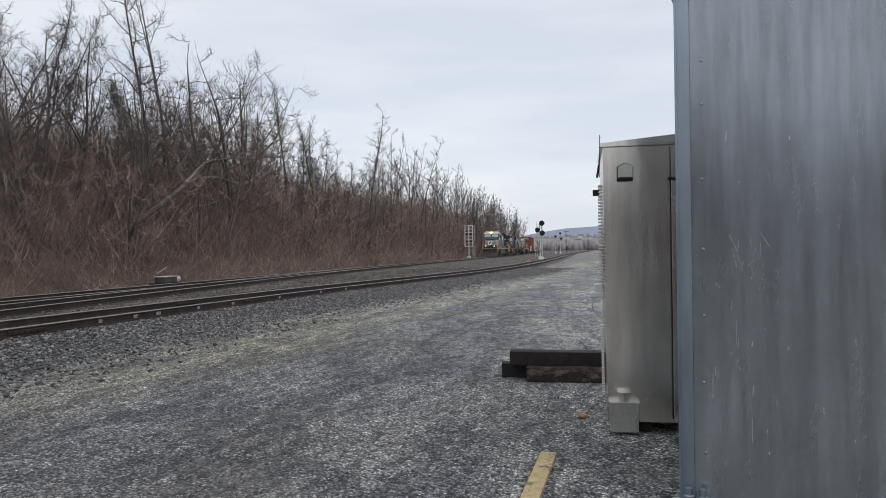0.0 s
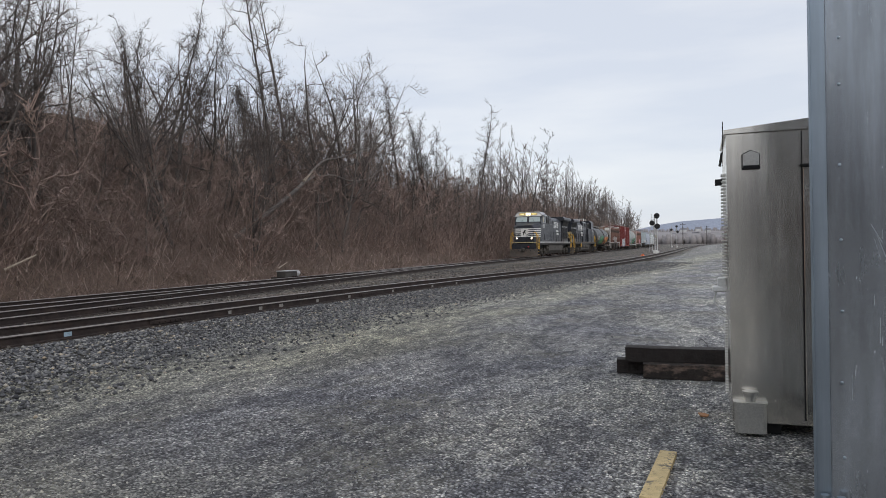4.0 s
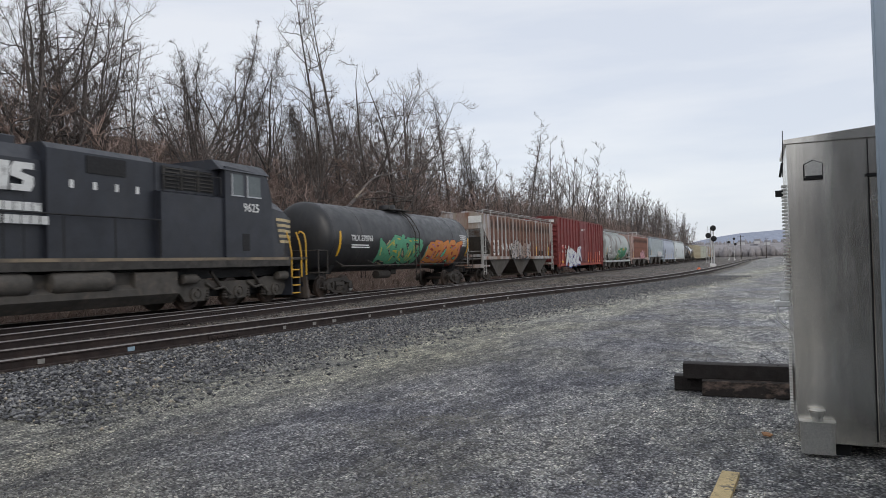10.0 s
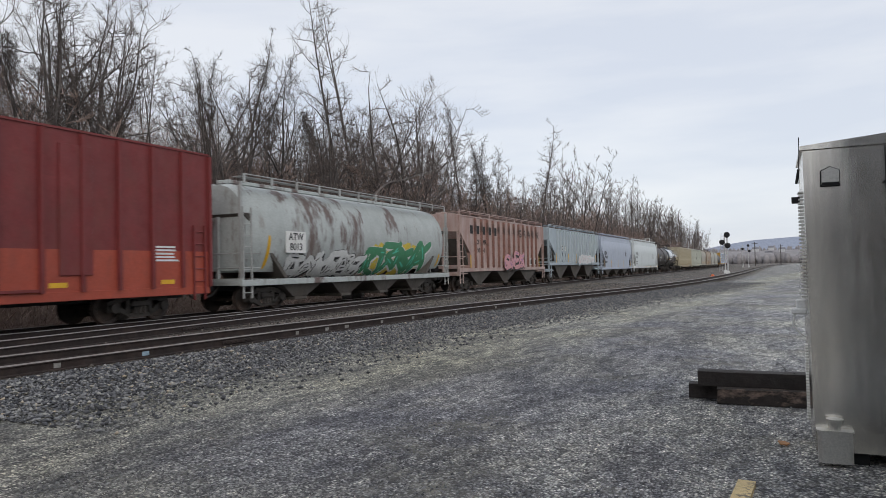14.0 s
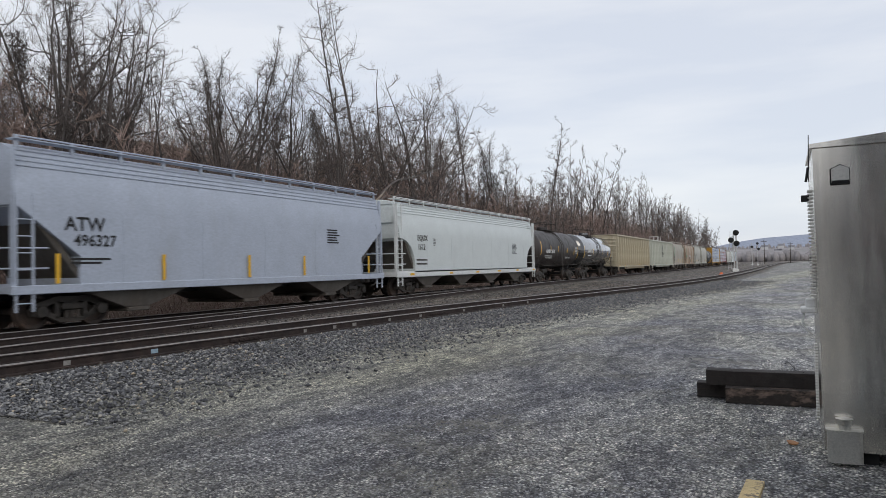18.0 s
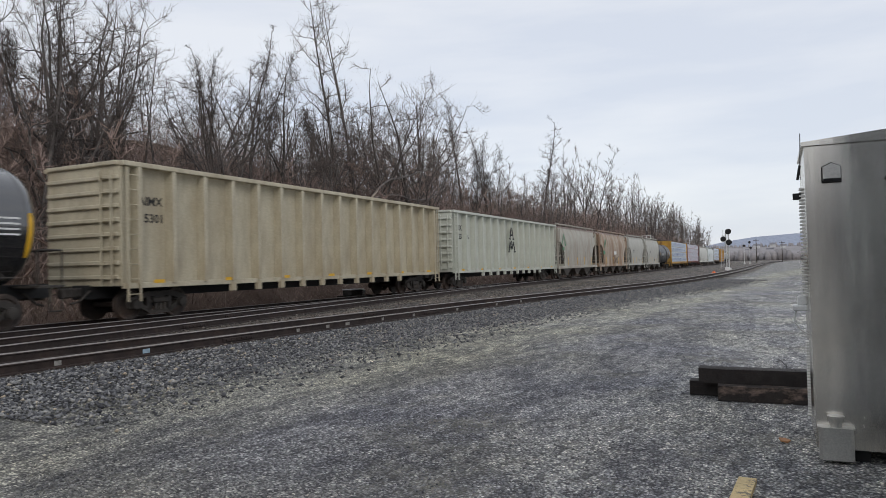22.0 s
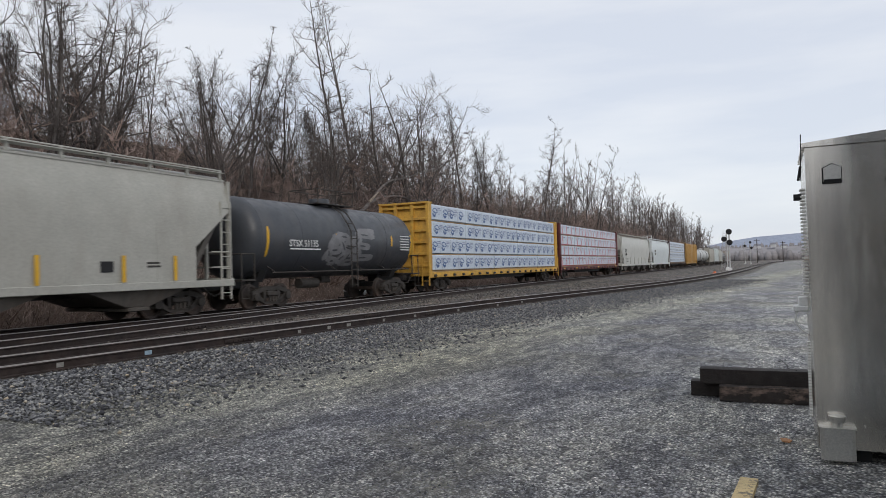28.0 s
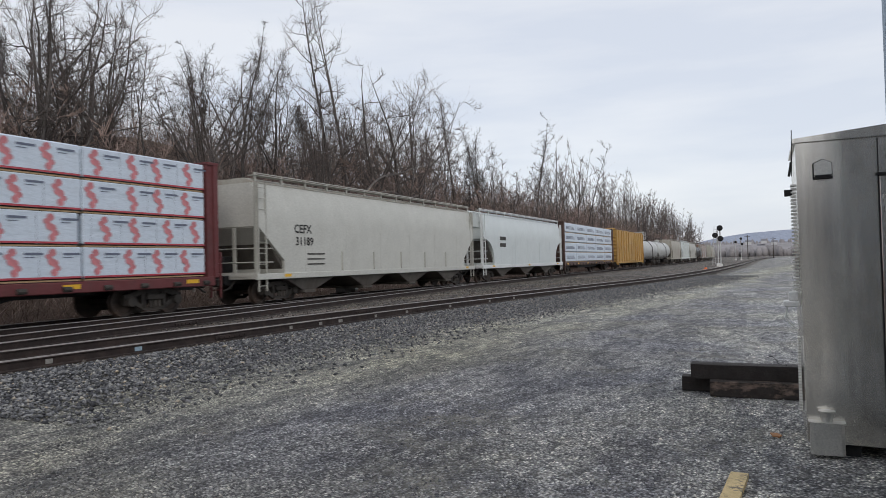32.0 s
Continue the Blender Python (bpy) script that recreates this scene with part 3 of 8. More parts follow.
def signal_cabinet():
    """Aluminium signal house: body on short plinths, sloping roof, a door on its front."""
    x0, y0, w, d, h = 0.235, 6.43, 1.85, 1.15, 2.56
    t = thing("signal_cabinet", "tall brushed aluminium signal cabinet on the gravel", "signal cabinet", pose(x0, y0, 0))
    g = Geo()
    g.prism([(0.02, 0.10), (w, 0.10), (w, h), (0.0, h)], "y", 0.0, d)
    part("body", g, m_alu, t)
    g = Geo()
    g.prism([(-0.02, h + 0.002), (-0.02, h + 0.035), (w * 0.5, h + 0.115), (w + 0.02, h + 0.035), (w + 0.02, h + 0.002)], "y", -0.03, d + 0.03)
    part("roof", g, m_alu, t)
    g = Geo()
    g.box(0.585 + 0.5, -0.012, 1.2, 1.0, 0.02, 2.1, 0.006)
    part("door", g, m_alu, t)
    g = Geo()
    g.box(0.58, -0.006, 1.2, 0.012, 0.014, 2.12)
    g.box(0.57 + 0.52, -0.016, 2.262, 1.06, 0.04, 0.022)
    part("door_seal", g, m_dark_gap, t)
    part("seam", Geo().box(0.58, -0.003, 2.41, 0.008, 0.006, 0.28), m_dark_gap, t)
    # vent hood with a peaked top
    v = part("vent_hood", Geo().prism([(0.13, 2.27), (0.255, 2.27), (0.255, 2.375), (0.1925, 2.405), (0.13, 2.375)], "y", -0.055, 0.0), m_alu_cast, t)
    # black block in place of the unlit opening; black sheet outlines the hood
    part("hood_opening", Geo().box(0.1925, -0.03, 2.268, 0.122, 0.056, 0.026), m_dark_gap, v)
    part("hood_flange", Geo().prism([(0.121, 2.25), (0.264, 2.25), (0.264, 2.38), (0.1925, 2.417), (0.121, 2.38)], "y", -0.008, -0.001), m_dark_gap, v)
    # cable entrance box with its capped pipe
    e = part("cable_box", Geo().prism([(0.06, -0.11), (0.255, -0.11), (0.28, -0.085), (0.28, 0.0), (0.035, 0.0), (0.035, -0.085)], "z", 0.03, 0.275), m_alu_cast, t)
    g = Geo()
    g.prism([(0.052, -0.12), (0.263, -0.12), (0.29, -0.09), (0.29, 0.0), (0.025, 0.0), (0.025, -0.09)], "z", 0.276, 0.288)
    part("box_lid", g, m_alu_cast, e)
    g = Geo()
    g.lathe([(0.04, 0.287), (0.04, 0.325), (0.053, 0.33), (0.054, 0.36), (0.048, 0.365)], "z", (0.158, -0.055, 0), 16)
    g.lathe([(0.064, 0.366), (0.064, 0.376), (0.04, 0.382)], "z", (0.158, -0.055, 0), 16)
    part("capped_pipe", g, m_alu_cast, e)
    for cx in (0.25, w - 0.25):
        for cy in (0.15, d - 0.15):
            part("plinth", Geo().box(cx, cy, 0.05, 0.3, 0.2, 0.12), m_dark_gap, t)
    # fittings along the track-side wall
    g = Geo()
    for k in range(30):
        g.box(-0.022, 0.12, 1.35 + 0.03 * k, 0.04, 0.16, 0.012)
    part("louvre", g, m_alu_cast, t)
    g = Geo()
    g.box(-0.06, 0.25, 1.22, 0.12, 0.2, 0.05, 0.01)
    g.box(-0.04, 0.25, 1.28, 0.08, 0.12, 0.08, 0.01)
    g.path([(-0.09, 0.25, 1.2), (-0.11, 0.25, 1.1), (-0.05, 0.25, 1.02), (-0.01, 0.25, 1.0)], 0.008)
    part("junction_box", g, m_white, t)
    g = Geo()
    g.rod((-0.03, 0.1, 2.3), (-0.02, 0.1, 2.69), 0.004)
    g.rod((-0.03, 0.1, 2.42), (-0.05, 0.1, 2.3), 0.012)
    part("antenna", g, m_dark_gap, t)
    g = Geo()
    g.box(-0.06, 0.1, 2.16, 0.06, 0.08, 0.05)
    part("camera_bracket", g, m_dark_gap, t)
    g = Geo()
    for k in range(26):
        g.box(-0.012, 0.3, 0.3 + 0.025 * k, 0.024, 0.1, 0.01)
    part("lower_louvre", g, m_alu_cast, t)
    return t


signal_cabinet()


def equipment_house():
    """Galvanised relay house close beside the camera."""
    x0, y0, w, d, h = 0.625, 4.45, 2.6, 1.5, 3.2
    t = thing("equipment_house", "galvanised steel relay house with streaked grey walls", "equipment house", pose(x0, y0, 0, 0, 0, -15))
    part("front_wall", Geo().prism([(0.0, 0.09), (w, 0.09), (w, h), (0.0, h)], "y", 0.0, 0.05), m_galv, t)
    part("side_wall", Geo().box(0.027, d / 2 + 0.03, h / 2 + 0.045, 0.05, d - 0.05, h - 0.09), m_galv, t)
    part("rear_wall", Geo().box(w / 2, d + 0.03, h / 2 + 0.045, w, 0.05, h - 0.09), m_galv, t)
    part("far_side_wall", Geo().box(w - 0.027, d / 2 + 0.03, h / 2 + 0.045, 0.05, d - 0.05, h - 0.09), m_galv, t)
    part("roof", Geo().box(w / 2, d / 2 + 0.03, h + 0.03, w + 0.1, d + 0.2, 0.05, 0.01), m_galv_trim, t)
    g = Geo()
    g.box(-0.006, 0.02, h / 2 + 0.03, 0.012, 0.11, h - 0.06)
    g.box(0.03, -0.012, h / 2 + 0.03, 0.084, 0.012, h - 0.06)
    part("corner_trim", g, m_galv_trim, t)
    z = 0.42
    while z < h:
        part("rivet", Geo().lathe([(0.009, 0.0), (0.009, -0.004), (0.004, -0.007)], "y", (0.135 + random.uniform(-0.006, 0.006), 0.0, z), 8), m_galv_trim, t)
        z += random.choice((0.26, 0.42, 0.45, 0.4))
    scratch = material("scratched_zinc", (0.4, 0.43, 0.46), 0.6, 0.5, 0.2, 20, 0.0)
    rr = random.Random(12)
    for k in range(28):
        # a scribble of scratches and a few streaks of drip
        a = rr.uniform(0.32, 0.5) if k < 9 else rr.uniform(0.16, 0.62)
        z = rr.uniform(1.45, 1.66) if k < 9 else rr.uniform(0.35, 2.3)
        dx, dz = (rr.uniform(-0.06, 0.06), rr.uniform(0.04, 0.13)) if k < 9 else (0.003, rr.choice((0.01, 0.015, 0.03, 0.06, 0.14)))
        part("scratch", Geo().rod((a, -0.0005, z), (a + dx, -0.0005, z + dz), 0.0018, 0.0008, 5), scratch, t)
    part("base_frame", Geo().box(w / 2, d / 2 + 0.02, 0.05, w - 0.1, d - 0.06, 0.1), m_dark_gap, t)
    for xx in (0.045, 0.125):
        part("anchor_bolt", Geo().lathe([(0.03, 0.1), (0.03, 0.17), (0.024, 0.175), (0.024, 0.215), (0.012, 0.22)], "z", (xx, -0.06, 0), 6), m_galv_trim, t)
    part("anchor_foot", Geo().box(0.06, -0.07, 0.06, 0.22, 0.16, 0.09, 0.01), m_galv_trim, t)
    return t


equipment_house()


def timbers():
    def timber(label, m, length, mat):
        g = Geo()
        n = 8
        rings = []
        for k in range(n + 1):
            xx = length * k / n
            j = [random.uniform(-0.006, 0.006) for _ in range(4)]
            a, b = 0.108, 0.085
            rings.append([(xx, -a + j[0], -b + j[1]), (xx, -a + 0.015, -b - 0.004), (xx, a - 0.015, -b - 0.004), (xx, a + j[1], -b + j[2]),
                          (xx, a + j[2], b + j[3]), (xx, a - 0.02, b + 0.004), (xx, -a + 0.02, b + 0.004), (xx, -a + j[3], b + j[0])])
        g.loft(rings)
        ob = new("railway_sleeper", g.mesh("railway_sleeper", mat))
        ob.matrix_basis = m
        return tagged(ob, label, "railway sleeper", group="stacked sleepers")
    timber("worn brown wooden sleeper lying on gravel", pose(-0.66, 8.78, 0.092, 0, 0, 2.0), 2.6, m_stack)
    timber("dark wooden sleeper lying behind another on gravel", pose(-1.0, 9.06, 0.092, 0, 0, 1.0), 2.6, m_stack_dark)
    timber("dark creosoted sleeper laid across two others", pose(-0.88, 8.92, 0.268, 0, 0, 1.0), 2.6, m_stack_dark)


timbers()

g = Geo()
g.prism([(-0.06, -1.05), (0.06, -1.05), (0.06, 0), (-0.06, 0)], "z", 0.0, 0.035)
ob = new("marker_board", g.mesh("marker_board", material("pale_weathered_yellow", (0.6, 0.47, 0.25), 0.8, 0, 0.2, 10, 0.6, 40, dirt=(0.16, 0.14, 0.11), dirt_scale=9, dirt_from=0.55, dirt_to=0.62, dirt_amount=0.95, dirt2=(0.32, 0.25, 0.15))))
ob.matrix_basis = pose(-0.235, 5.56, 0.012, 0, 0, -4)
tagged(ob, "pale yellow weathered board lying on gravel", "board")

g = Geo()
g.prism([(-0.05, -0.03), (0.0, -0.05), (0.05, -0.01), (0.03, 0.04), (-0.03, 0.045)], "z", 0.0, 0.012)
ob = new("dry_leaf", g.mesh("dry_leaf", material("dry_leaf_tan", (0.4, 0.2, 0.09), 0.8)))
ob.matrix_basis = pose(0.02, 6.9, 0.02, 8, 5, 30)
tagged(ob, "dry tan leaf on the gravel", "leaf")

# loose wire lying over the gravel by the sleepers
g = Geo()
g.path([(-0.05, 12.0, 0.03), (0.02, 11.2, 0.16), (0.08, 10.4, 0.2), (0.12, 9.6, 0.12), (0.16, 8.9, 0.36)], 0.007, 5)
tagged(new("loose_wire", g.mesh("loose_wire", m_dark_gap)), "thin black loose wire above the gravel", "wire")


# ---- signals ----
m_mast = material("mast_aluminium_paint", (0.5, 0.5, 0.5), 0.5, 0.3, 0.15, 4, 0.1)
m_lens = material("signal_lens", (0.03, 0.03, 0.03), 0.1)


def colour_light(name, label, x, y, h, heads, ladder):
    t = thing(name, label, "railway signal", pose(x, y, ground_z(x, y)), group="line-side signals")
    part("base", Geo().box(0, 0, 0.2, 0.5, 0.5, 0.5, 0.03), m_white, t)
    part("mast", Geo().rod((0, 0, 0.4), (0, 0, h), 0.09, n=10), m_mast, t)
    for z, dx in heads:
        hd = part("signal_head", Geo().lathe([(0.02, 0.0), (0.36, 0.0), (0.39, 0.04), (0.36, 0.09), (0.02, 0.1)], "y", (dx, -0.25, z), 20), m_grille, t)
        g = Geo()
        for a in (90, 210, 330):
            g.lathe([(0.13, -0.3), (0.13, -0.1), (0.11, -0.1), (0.11, -0.28)], "y", (dx + 0.19 * math.cos(radians(a)), -0.2, z + 0.19 * math.sin(radians(a))), 12)
        part("visor", g, m_grille, hd)
        part("bracket", Geo().rod((0, 0, z), (dx, -0.2, z), 0.04), m_mast, t)
    if ladder:
        g = Geo()
        for s in (-0.2, 0.2):
            g.rod((s - 0.6, 0.1, 0.3), (s - 0.25, 0.1, h + 0.3), 0.035)
        k = 0.6
        while k < h:
            g.rod((-0.8 + 0.35 * k / h, 0.1, k), (-0.4 + 0.35 * k / h, 0.1, k), 0.02, n=5)
            k += 0.32
        part("ladder", g, m_mast, t)
    return t


colour_light("mast_signal", "two-headed colour-light mast signal with black heads", -5.75, 101.5, 5.7, ((5.35, 0.0), (3.9, 0.05)), False)
colour_light("mast_signal", "mast signal with a ladder and one black head", -6.45, 108.0, 5.6, ((4.55, -0.35),), True)
colour_light("mast_signal", "distant two-headed mast signal", -7.2, 232.0, 7.0, ((6.7, 0.0), (5.0, 0.3)), False)
colour_light("mast_signal", "distant mast signal with a small head", -9.0, 238.0, 7.0, ((5.8, 0.0),), False)

# ---- the train ----
TRAIN = []


def wheelset_mesh(r=0.457):
    g = Geo()
    for s in (-1, 1):
        prof = [(0.10, s * 0.83), (0.13, s * 0.80), (0.16, s * 0.775), (r * 0.72, s * 0.765), (r * 0.8, s * 0.80), (r * 0.97, s * 0.80), (r, s * 0.79), (r + 0.004, s * 0.70), (r + 0.03, s * 0.685), (r + 0.028, s * 0.665), (r * 0.8, s * 0.66), (0.16, s * 0.68), (0.1, s * 0.66)]
        g.lathe(prof, "x", (0, 0, r), 18)
    g.rod((-0.95, 0, r), (0.95, 0, r), 0.085, n=10)
    return g.mesh("wheelset", m_wheel)


def truck_frame_mesh(wb=0.86):
    """Cast side frames and bolster of a freight truck."""
    g = Geo()
    for s in (-1, 1):
        x0, x1 = sorted((s * 0.93, s * 1.07))
        g.prism([(-wb - 0.22, 0.5), (-wb - 0.2, 0.64), (-0.48, 0.82), (0.48, 0.82), (wb + 0.2, 0.64), (wb + 0.22, 0.5), (wb - 0.1, 0.56), (0.4, 0.68), (-0.4, 0.68), (-wb + 0.1, 0.56)], "x", x0, x1)
        g.prism([(-0.34, 0.16), (0.34, 0.16), (0.4, 0.27), (-0.4, 0.27)], "x", x0, x1)
        for k in (-1, 1):
            g.prism([(k * (wb - 0.14), 0.36), (k * (wb - 0.2), 0.5), (k * 0.36, 0.29), (k * 0.34, 0.16)], "x", x0, x1)
            g.prism([(k * 0.33, 0.26), (k * 0.45, 0.26), (k * 0.45, 0.7), (k * 0.33, 0.7)], "x", x0, x1)
            g.prism([(k * (wb - 0.2), 0.34), (k * (wb + 0.2), 0.34), (k * (wb + 0.2), 0.55), (k * (wb - 0.2), 0.55)], "x", x0, x1)
        for yy in (-wb, wb):
            g.lathe([(0.05, s * 1.05), (0.15, s * 1.07), (0.15, s * 1.15), (0.1, s * 1.17), (0.02, s * 1.17)], "x", (0, yy, 0.457), 12)
        g.box(s * 1.06, 0, 0.56, 0.14, 0.6, 0.16, 0.02)
        for yy in (-0.16, 0.0, 0.16):
            g.rod((s * 1.09, yy, 0.26), (s * 1.09, yy, 0.46), 0.06, n=8)
    g.box(0, 0, 0.62, 2.1, 0.42, 0.24, 0.03)
    return g.mesh("truck_frame", m_steel_dark)


def gap_fill_mesh():
    g = Geo()
    # black block added to fill the open middle of the truck
    g.box(0, 0, 0.55, 1.4, 1.3, 0.35)
    return g.mesh("truck_gap_fill", m_grille)


WHEELSET, TRUCKFRAME, GAPFILL = wheelset_mesh(), truck_frame_mesh(), gap_fill_mesh()


def truck(car, y):
    t = part("truck", TRUCKFRAME, None, car, at=pose(0, y, 0))
    for yy in (-0.86, 0.86):
        part("wheelset", WHEELSET, None, t, at=pose(0, yy, 0))
    part("truck_gap_fill", GAPFILL, None, t)


def coupler(car, y, s):
    g = Geo()
    g.box(0, y, 0.85, 0.28, 0.7, 0.26, 0.03)
    g.box(0.06, y + s * 0.3, 0.85, 0.34, 0.24, 0.3, 0.05)
    g.path([(0.35, y - s * 0.3, 0.9), (0.38, y + s * 0.05, 0.62), (0.3, y + s * 0.3, 0.55)], 0.035)
    part("coupler", g, m_steel_dark, car)


def ladder(car, x, y, z0, z1, mat, w=0.42, along="y", n=None):
    g = Geo()
    dx, dy = (0, w / 2) if along == "y" else (w / 2, 0)
    for s in (-1, 1):
        g.box(x + s * dx, y + s * dy, (z0 + z1) / 2, 0.05, 0.05, z1 - z0)
    n = n or max(2, int((z1 - z0) / 0.38))
    for k in range(n):
        z = z0 + (z1 - z0) * (k + 0.5) / n
        g.rod((x - dx, y - dy, z), (x + dx, y + dy, z), 0.016, n=5)
    part("ladder", g, mat, car)


def bars(car, y, z, x, w, h, rows, mat, name="stencil"):
    """Small writing that cannot be read: plain bars."""
    g = Geo()
    rr = random.Random(int(y * 100) + rows)
    for k in range(rows):
        ww = w * rr.uniform(0.7, 1.0)
        g.box(x, y - w / 2 + ww / 2, z + h / 2 - (k + 0.5) * h / rows, 0.004, ww, h / rows * 0.55)
    part(name, g, mat, car)


def marker(car, y, z, x, w, h):
    part("reflector", Geo().box(x, y, z, 0.006, w, h), m_reflect, car)


def stroke(g, surf, p, q, w, off, n=8, m=3):
    """A painted stroke laid on a side, whose outward place is surf(z)."""
    d = Vector((q[0] - p[0], q[1] - p[1]))
    if d.length < 1e-4:
        return
    u = d.normalized()
    v = Vector((-u.y, u.x))
    vs, fs = [], []
    for i in range(n + 1):
        t = i / n
        taper = min(1.0, 0.55 + 3.2 * min(t, 1 - t))
        for j in range(m + 1):
            a = (j / m - 0.5) * w * taper
            y, z = p[0] + d.x * t + v.x * a, p[1] + d.y * t + v.y * a
            vs.append((surf(z) + off, y, z))
    k = m + 1
    for i in range(n):
        for j in range(m):
            fs.append((i * k + j, i * k + j + 1, (i + 1) * k + j + 1, (i + 1) * k + j))
    g.add(vs, fs)


GLYPHS = (((0.0, 0.0), (0.05, 1.0), (0.95, 0.95)), ((0.05, 0.5), (0.8, 0.55)), ((0.0, 0.05), (1.0, 0.0))), (((0.0, 0.0), (0.5, 1.0), (1.0, 0.0)), ((0.2, 0.35), (0.85, 0.4))), (((1.0, 0.85), (0.4, 1.0), (0.0, 0.6), (0.1, 0.1), (0.6, 0.0), (1.0, 0.25)),), \
    (((0.0, 0.0), (0.1, 1.0), (0.9, 0.05), (1.0, 1.0)),), (((1.0, 0.95), (0.2, 0.95), (0.1, 0.6), (0.9, 0.45), (0.85, 0.05), (0.0, 0.0)),), (((0.05, 0.0), (0.0, 1.0)), ((1.0, 1.0), (0.15, 0.45), (1.0, 0.0)))


def graffiti(car, surf, y0, z0, w, h, letters, cols, seed, cloud=None):
    """Sprayed wild-style shapes: dropped outline, fill and accents, none of it readable."""
    rr = random.Random(seed)
    cw = w / letters
    n = 0
    if cloud:
        back = Geo()
        for k in range(letters * 3):
            yy = y0 + w * (k + 0.5) / (letters * 3)
            hh = rr.uniform(0.3, 0.62) * h
            stroke(back, surf, (yy - 0.2, z0 + h / 2 - hh), (yy + rr.uniform(-0.1, 0.4), z0 + h / 2 + hh), cw * 0.5, 0.001 + k * 0.00015)
        part("graffiti_cloud", back, cloud, car)
    for i in range(letters):
        outline, fill, accent = Geo(), Geo(), Geo()
        cx, zb, lean, tall = y0 + cw * (i + 0.04), z0 + rr.uniform(-0.06, 0.1) * h, rr.uniform(-0.12, 0.22), rr.uniform(0.85, 1.1)
        ww = min(cw, h) * rr.uniform(0.26, 0.34)
        for line in rr.choice(GLYPHS) + rr.choice(GLYPHS)[:1] + (((0.2, -0.1), (0.6, 0.5), (1.15, 1.1)),) * (i % 2):
            pts = [(cx + cw * (a * 1.3 - 0.15 + lean * b + rr.uniform(-0.2, 0.2)), zb + h * tall * (b * 0.88 + 0.06 + rr.uniform(-0.14, 0.14))) for a, b in line]
            for a, b in zip(pts, pts[1:]):
                n += 1
                stroke(outline, surf, (a[0] + 0.05, a[1] - 0.04), (b[0] + 0.05, b[1] - 0.04), ww + 0.13, 0.006 + n * 0.0002, 6, 2)
                stroke(fill, surf, a, b, ww, 0.016 + n * 0.0002, 6, 2)
                if rr.random() < 0.55:
                    stroke(accent, surf, (a[0] * 0.8 + b[0] * 0.2, a[1] * 0.8 + b[1] * 0.2), (a[0] * 0.4 + b[0] * 0.6, a[1] * 0.4 + b[1] * 0.6), ww * 0.22, 0.027 + n * 0.0002, 4, 1)
        o = part("graffiti_outline", outline, cols[0], car)
        part("graffiti_fill", fill, cols[1], o, "sprayed graffiti on the car's side")
        if accent.v:
            part("graffiti_accent", accent, cols[2], o)


def spray(name, c):
    return material(name, c, 0.6, 0, 0.12, 4, 0.0)


p_green, p_orange, p_red, p_teal, p_purple = spray("spray_green", (0.06, 0.24, 0.12)), spray("spray_orange", (0.62, 0.24, 0.06)), spray("spray_red", (0.3, 0.03, 0.03)), spray("spray_teal", (0.1, 0.5, 0.36)), spray("spray_purple", (0.33, 0.16, 0.4))
p_mid_green, p_sand = spray("spray_mid_green", (0.1, 0.34, 0.2)), spray("spray_sand", (0.52, 0.42, 0.27))
p_pale = spray("spray_pale_blue", (0.42, 0.45, 0.5))
p_blue, p_white, p_black, p_pink, p_yellow = spray("spray_blue", (0.03, 0.06, 0.28)), spray("spray_white", (0.66, 0.67, 0.66)), spray("spray_black", (0.02, 0.02, 0.022)), spray("spray_pink", (0.6, 0.3, 0.32)), spray("spray_yellow", (0.6, 0.46, 0.06))


def paint(name, c, rust=0.6, lo=0.5, hi=0.72, stain=RUST, rough=0.55, stretch=(1, 1, 0.22), scale=1.1, spread=0.08, second=GRIME):
    return material(name, c, rough, 0, spread, 1.2, 0.06, 60, dirt=stain, dirt_stretch=stretch, dirt_scale=scale, dirt_from=lo, dirt_to=hi, dirt_amount=rust, dirt2=second)


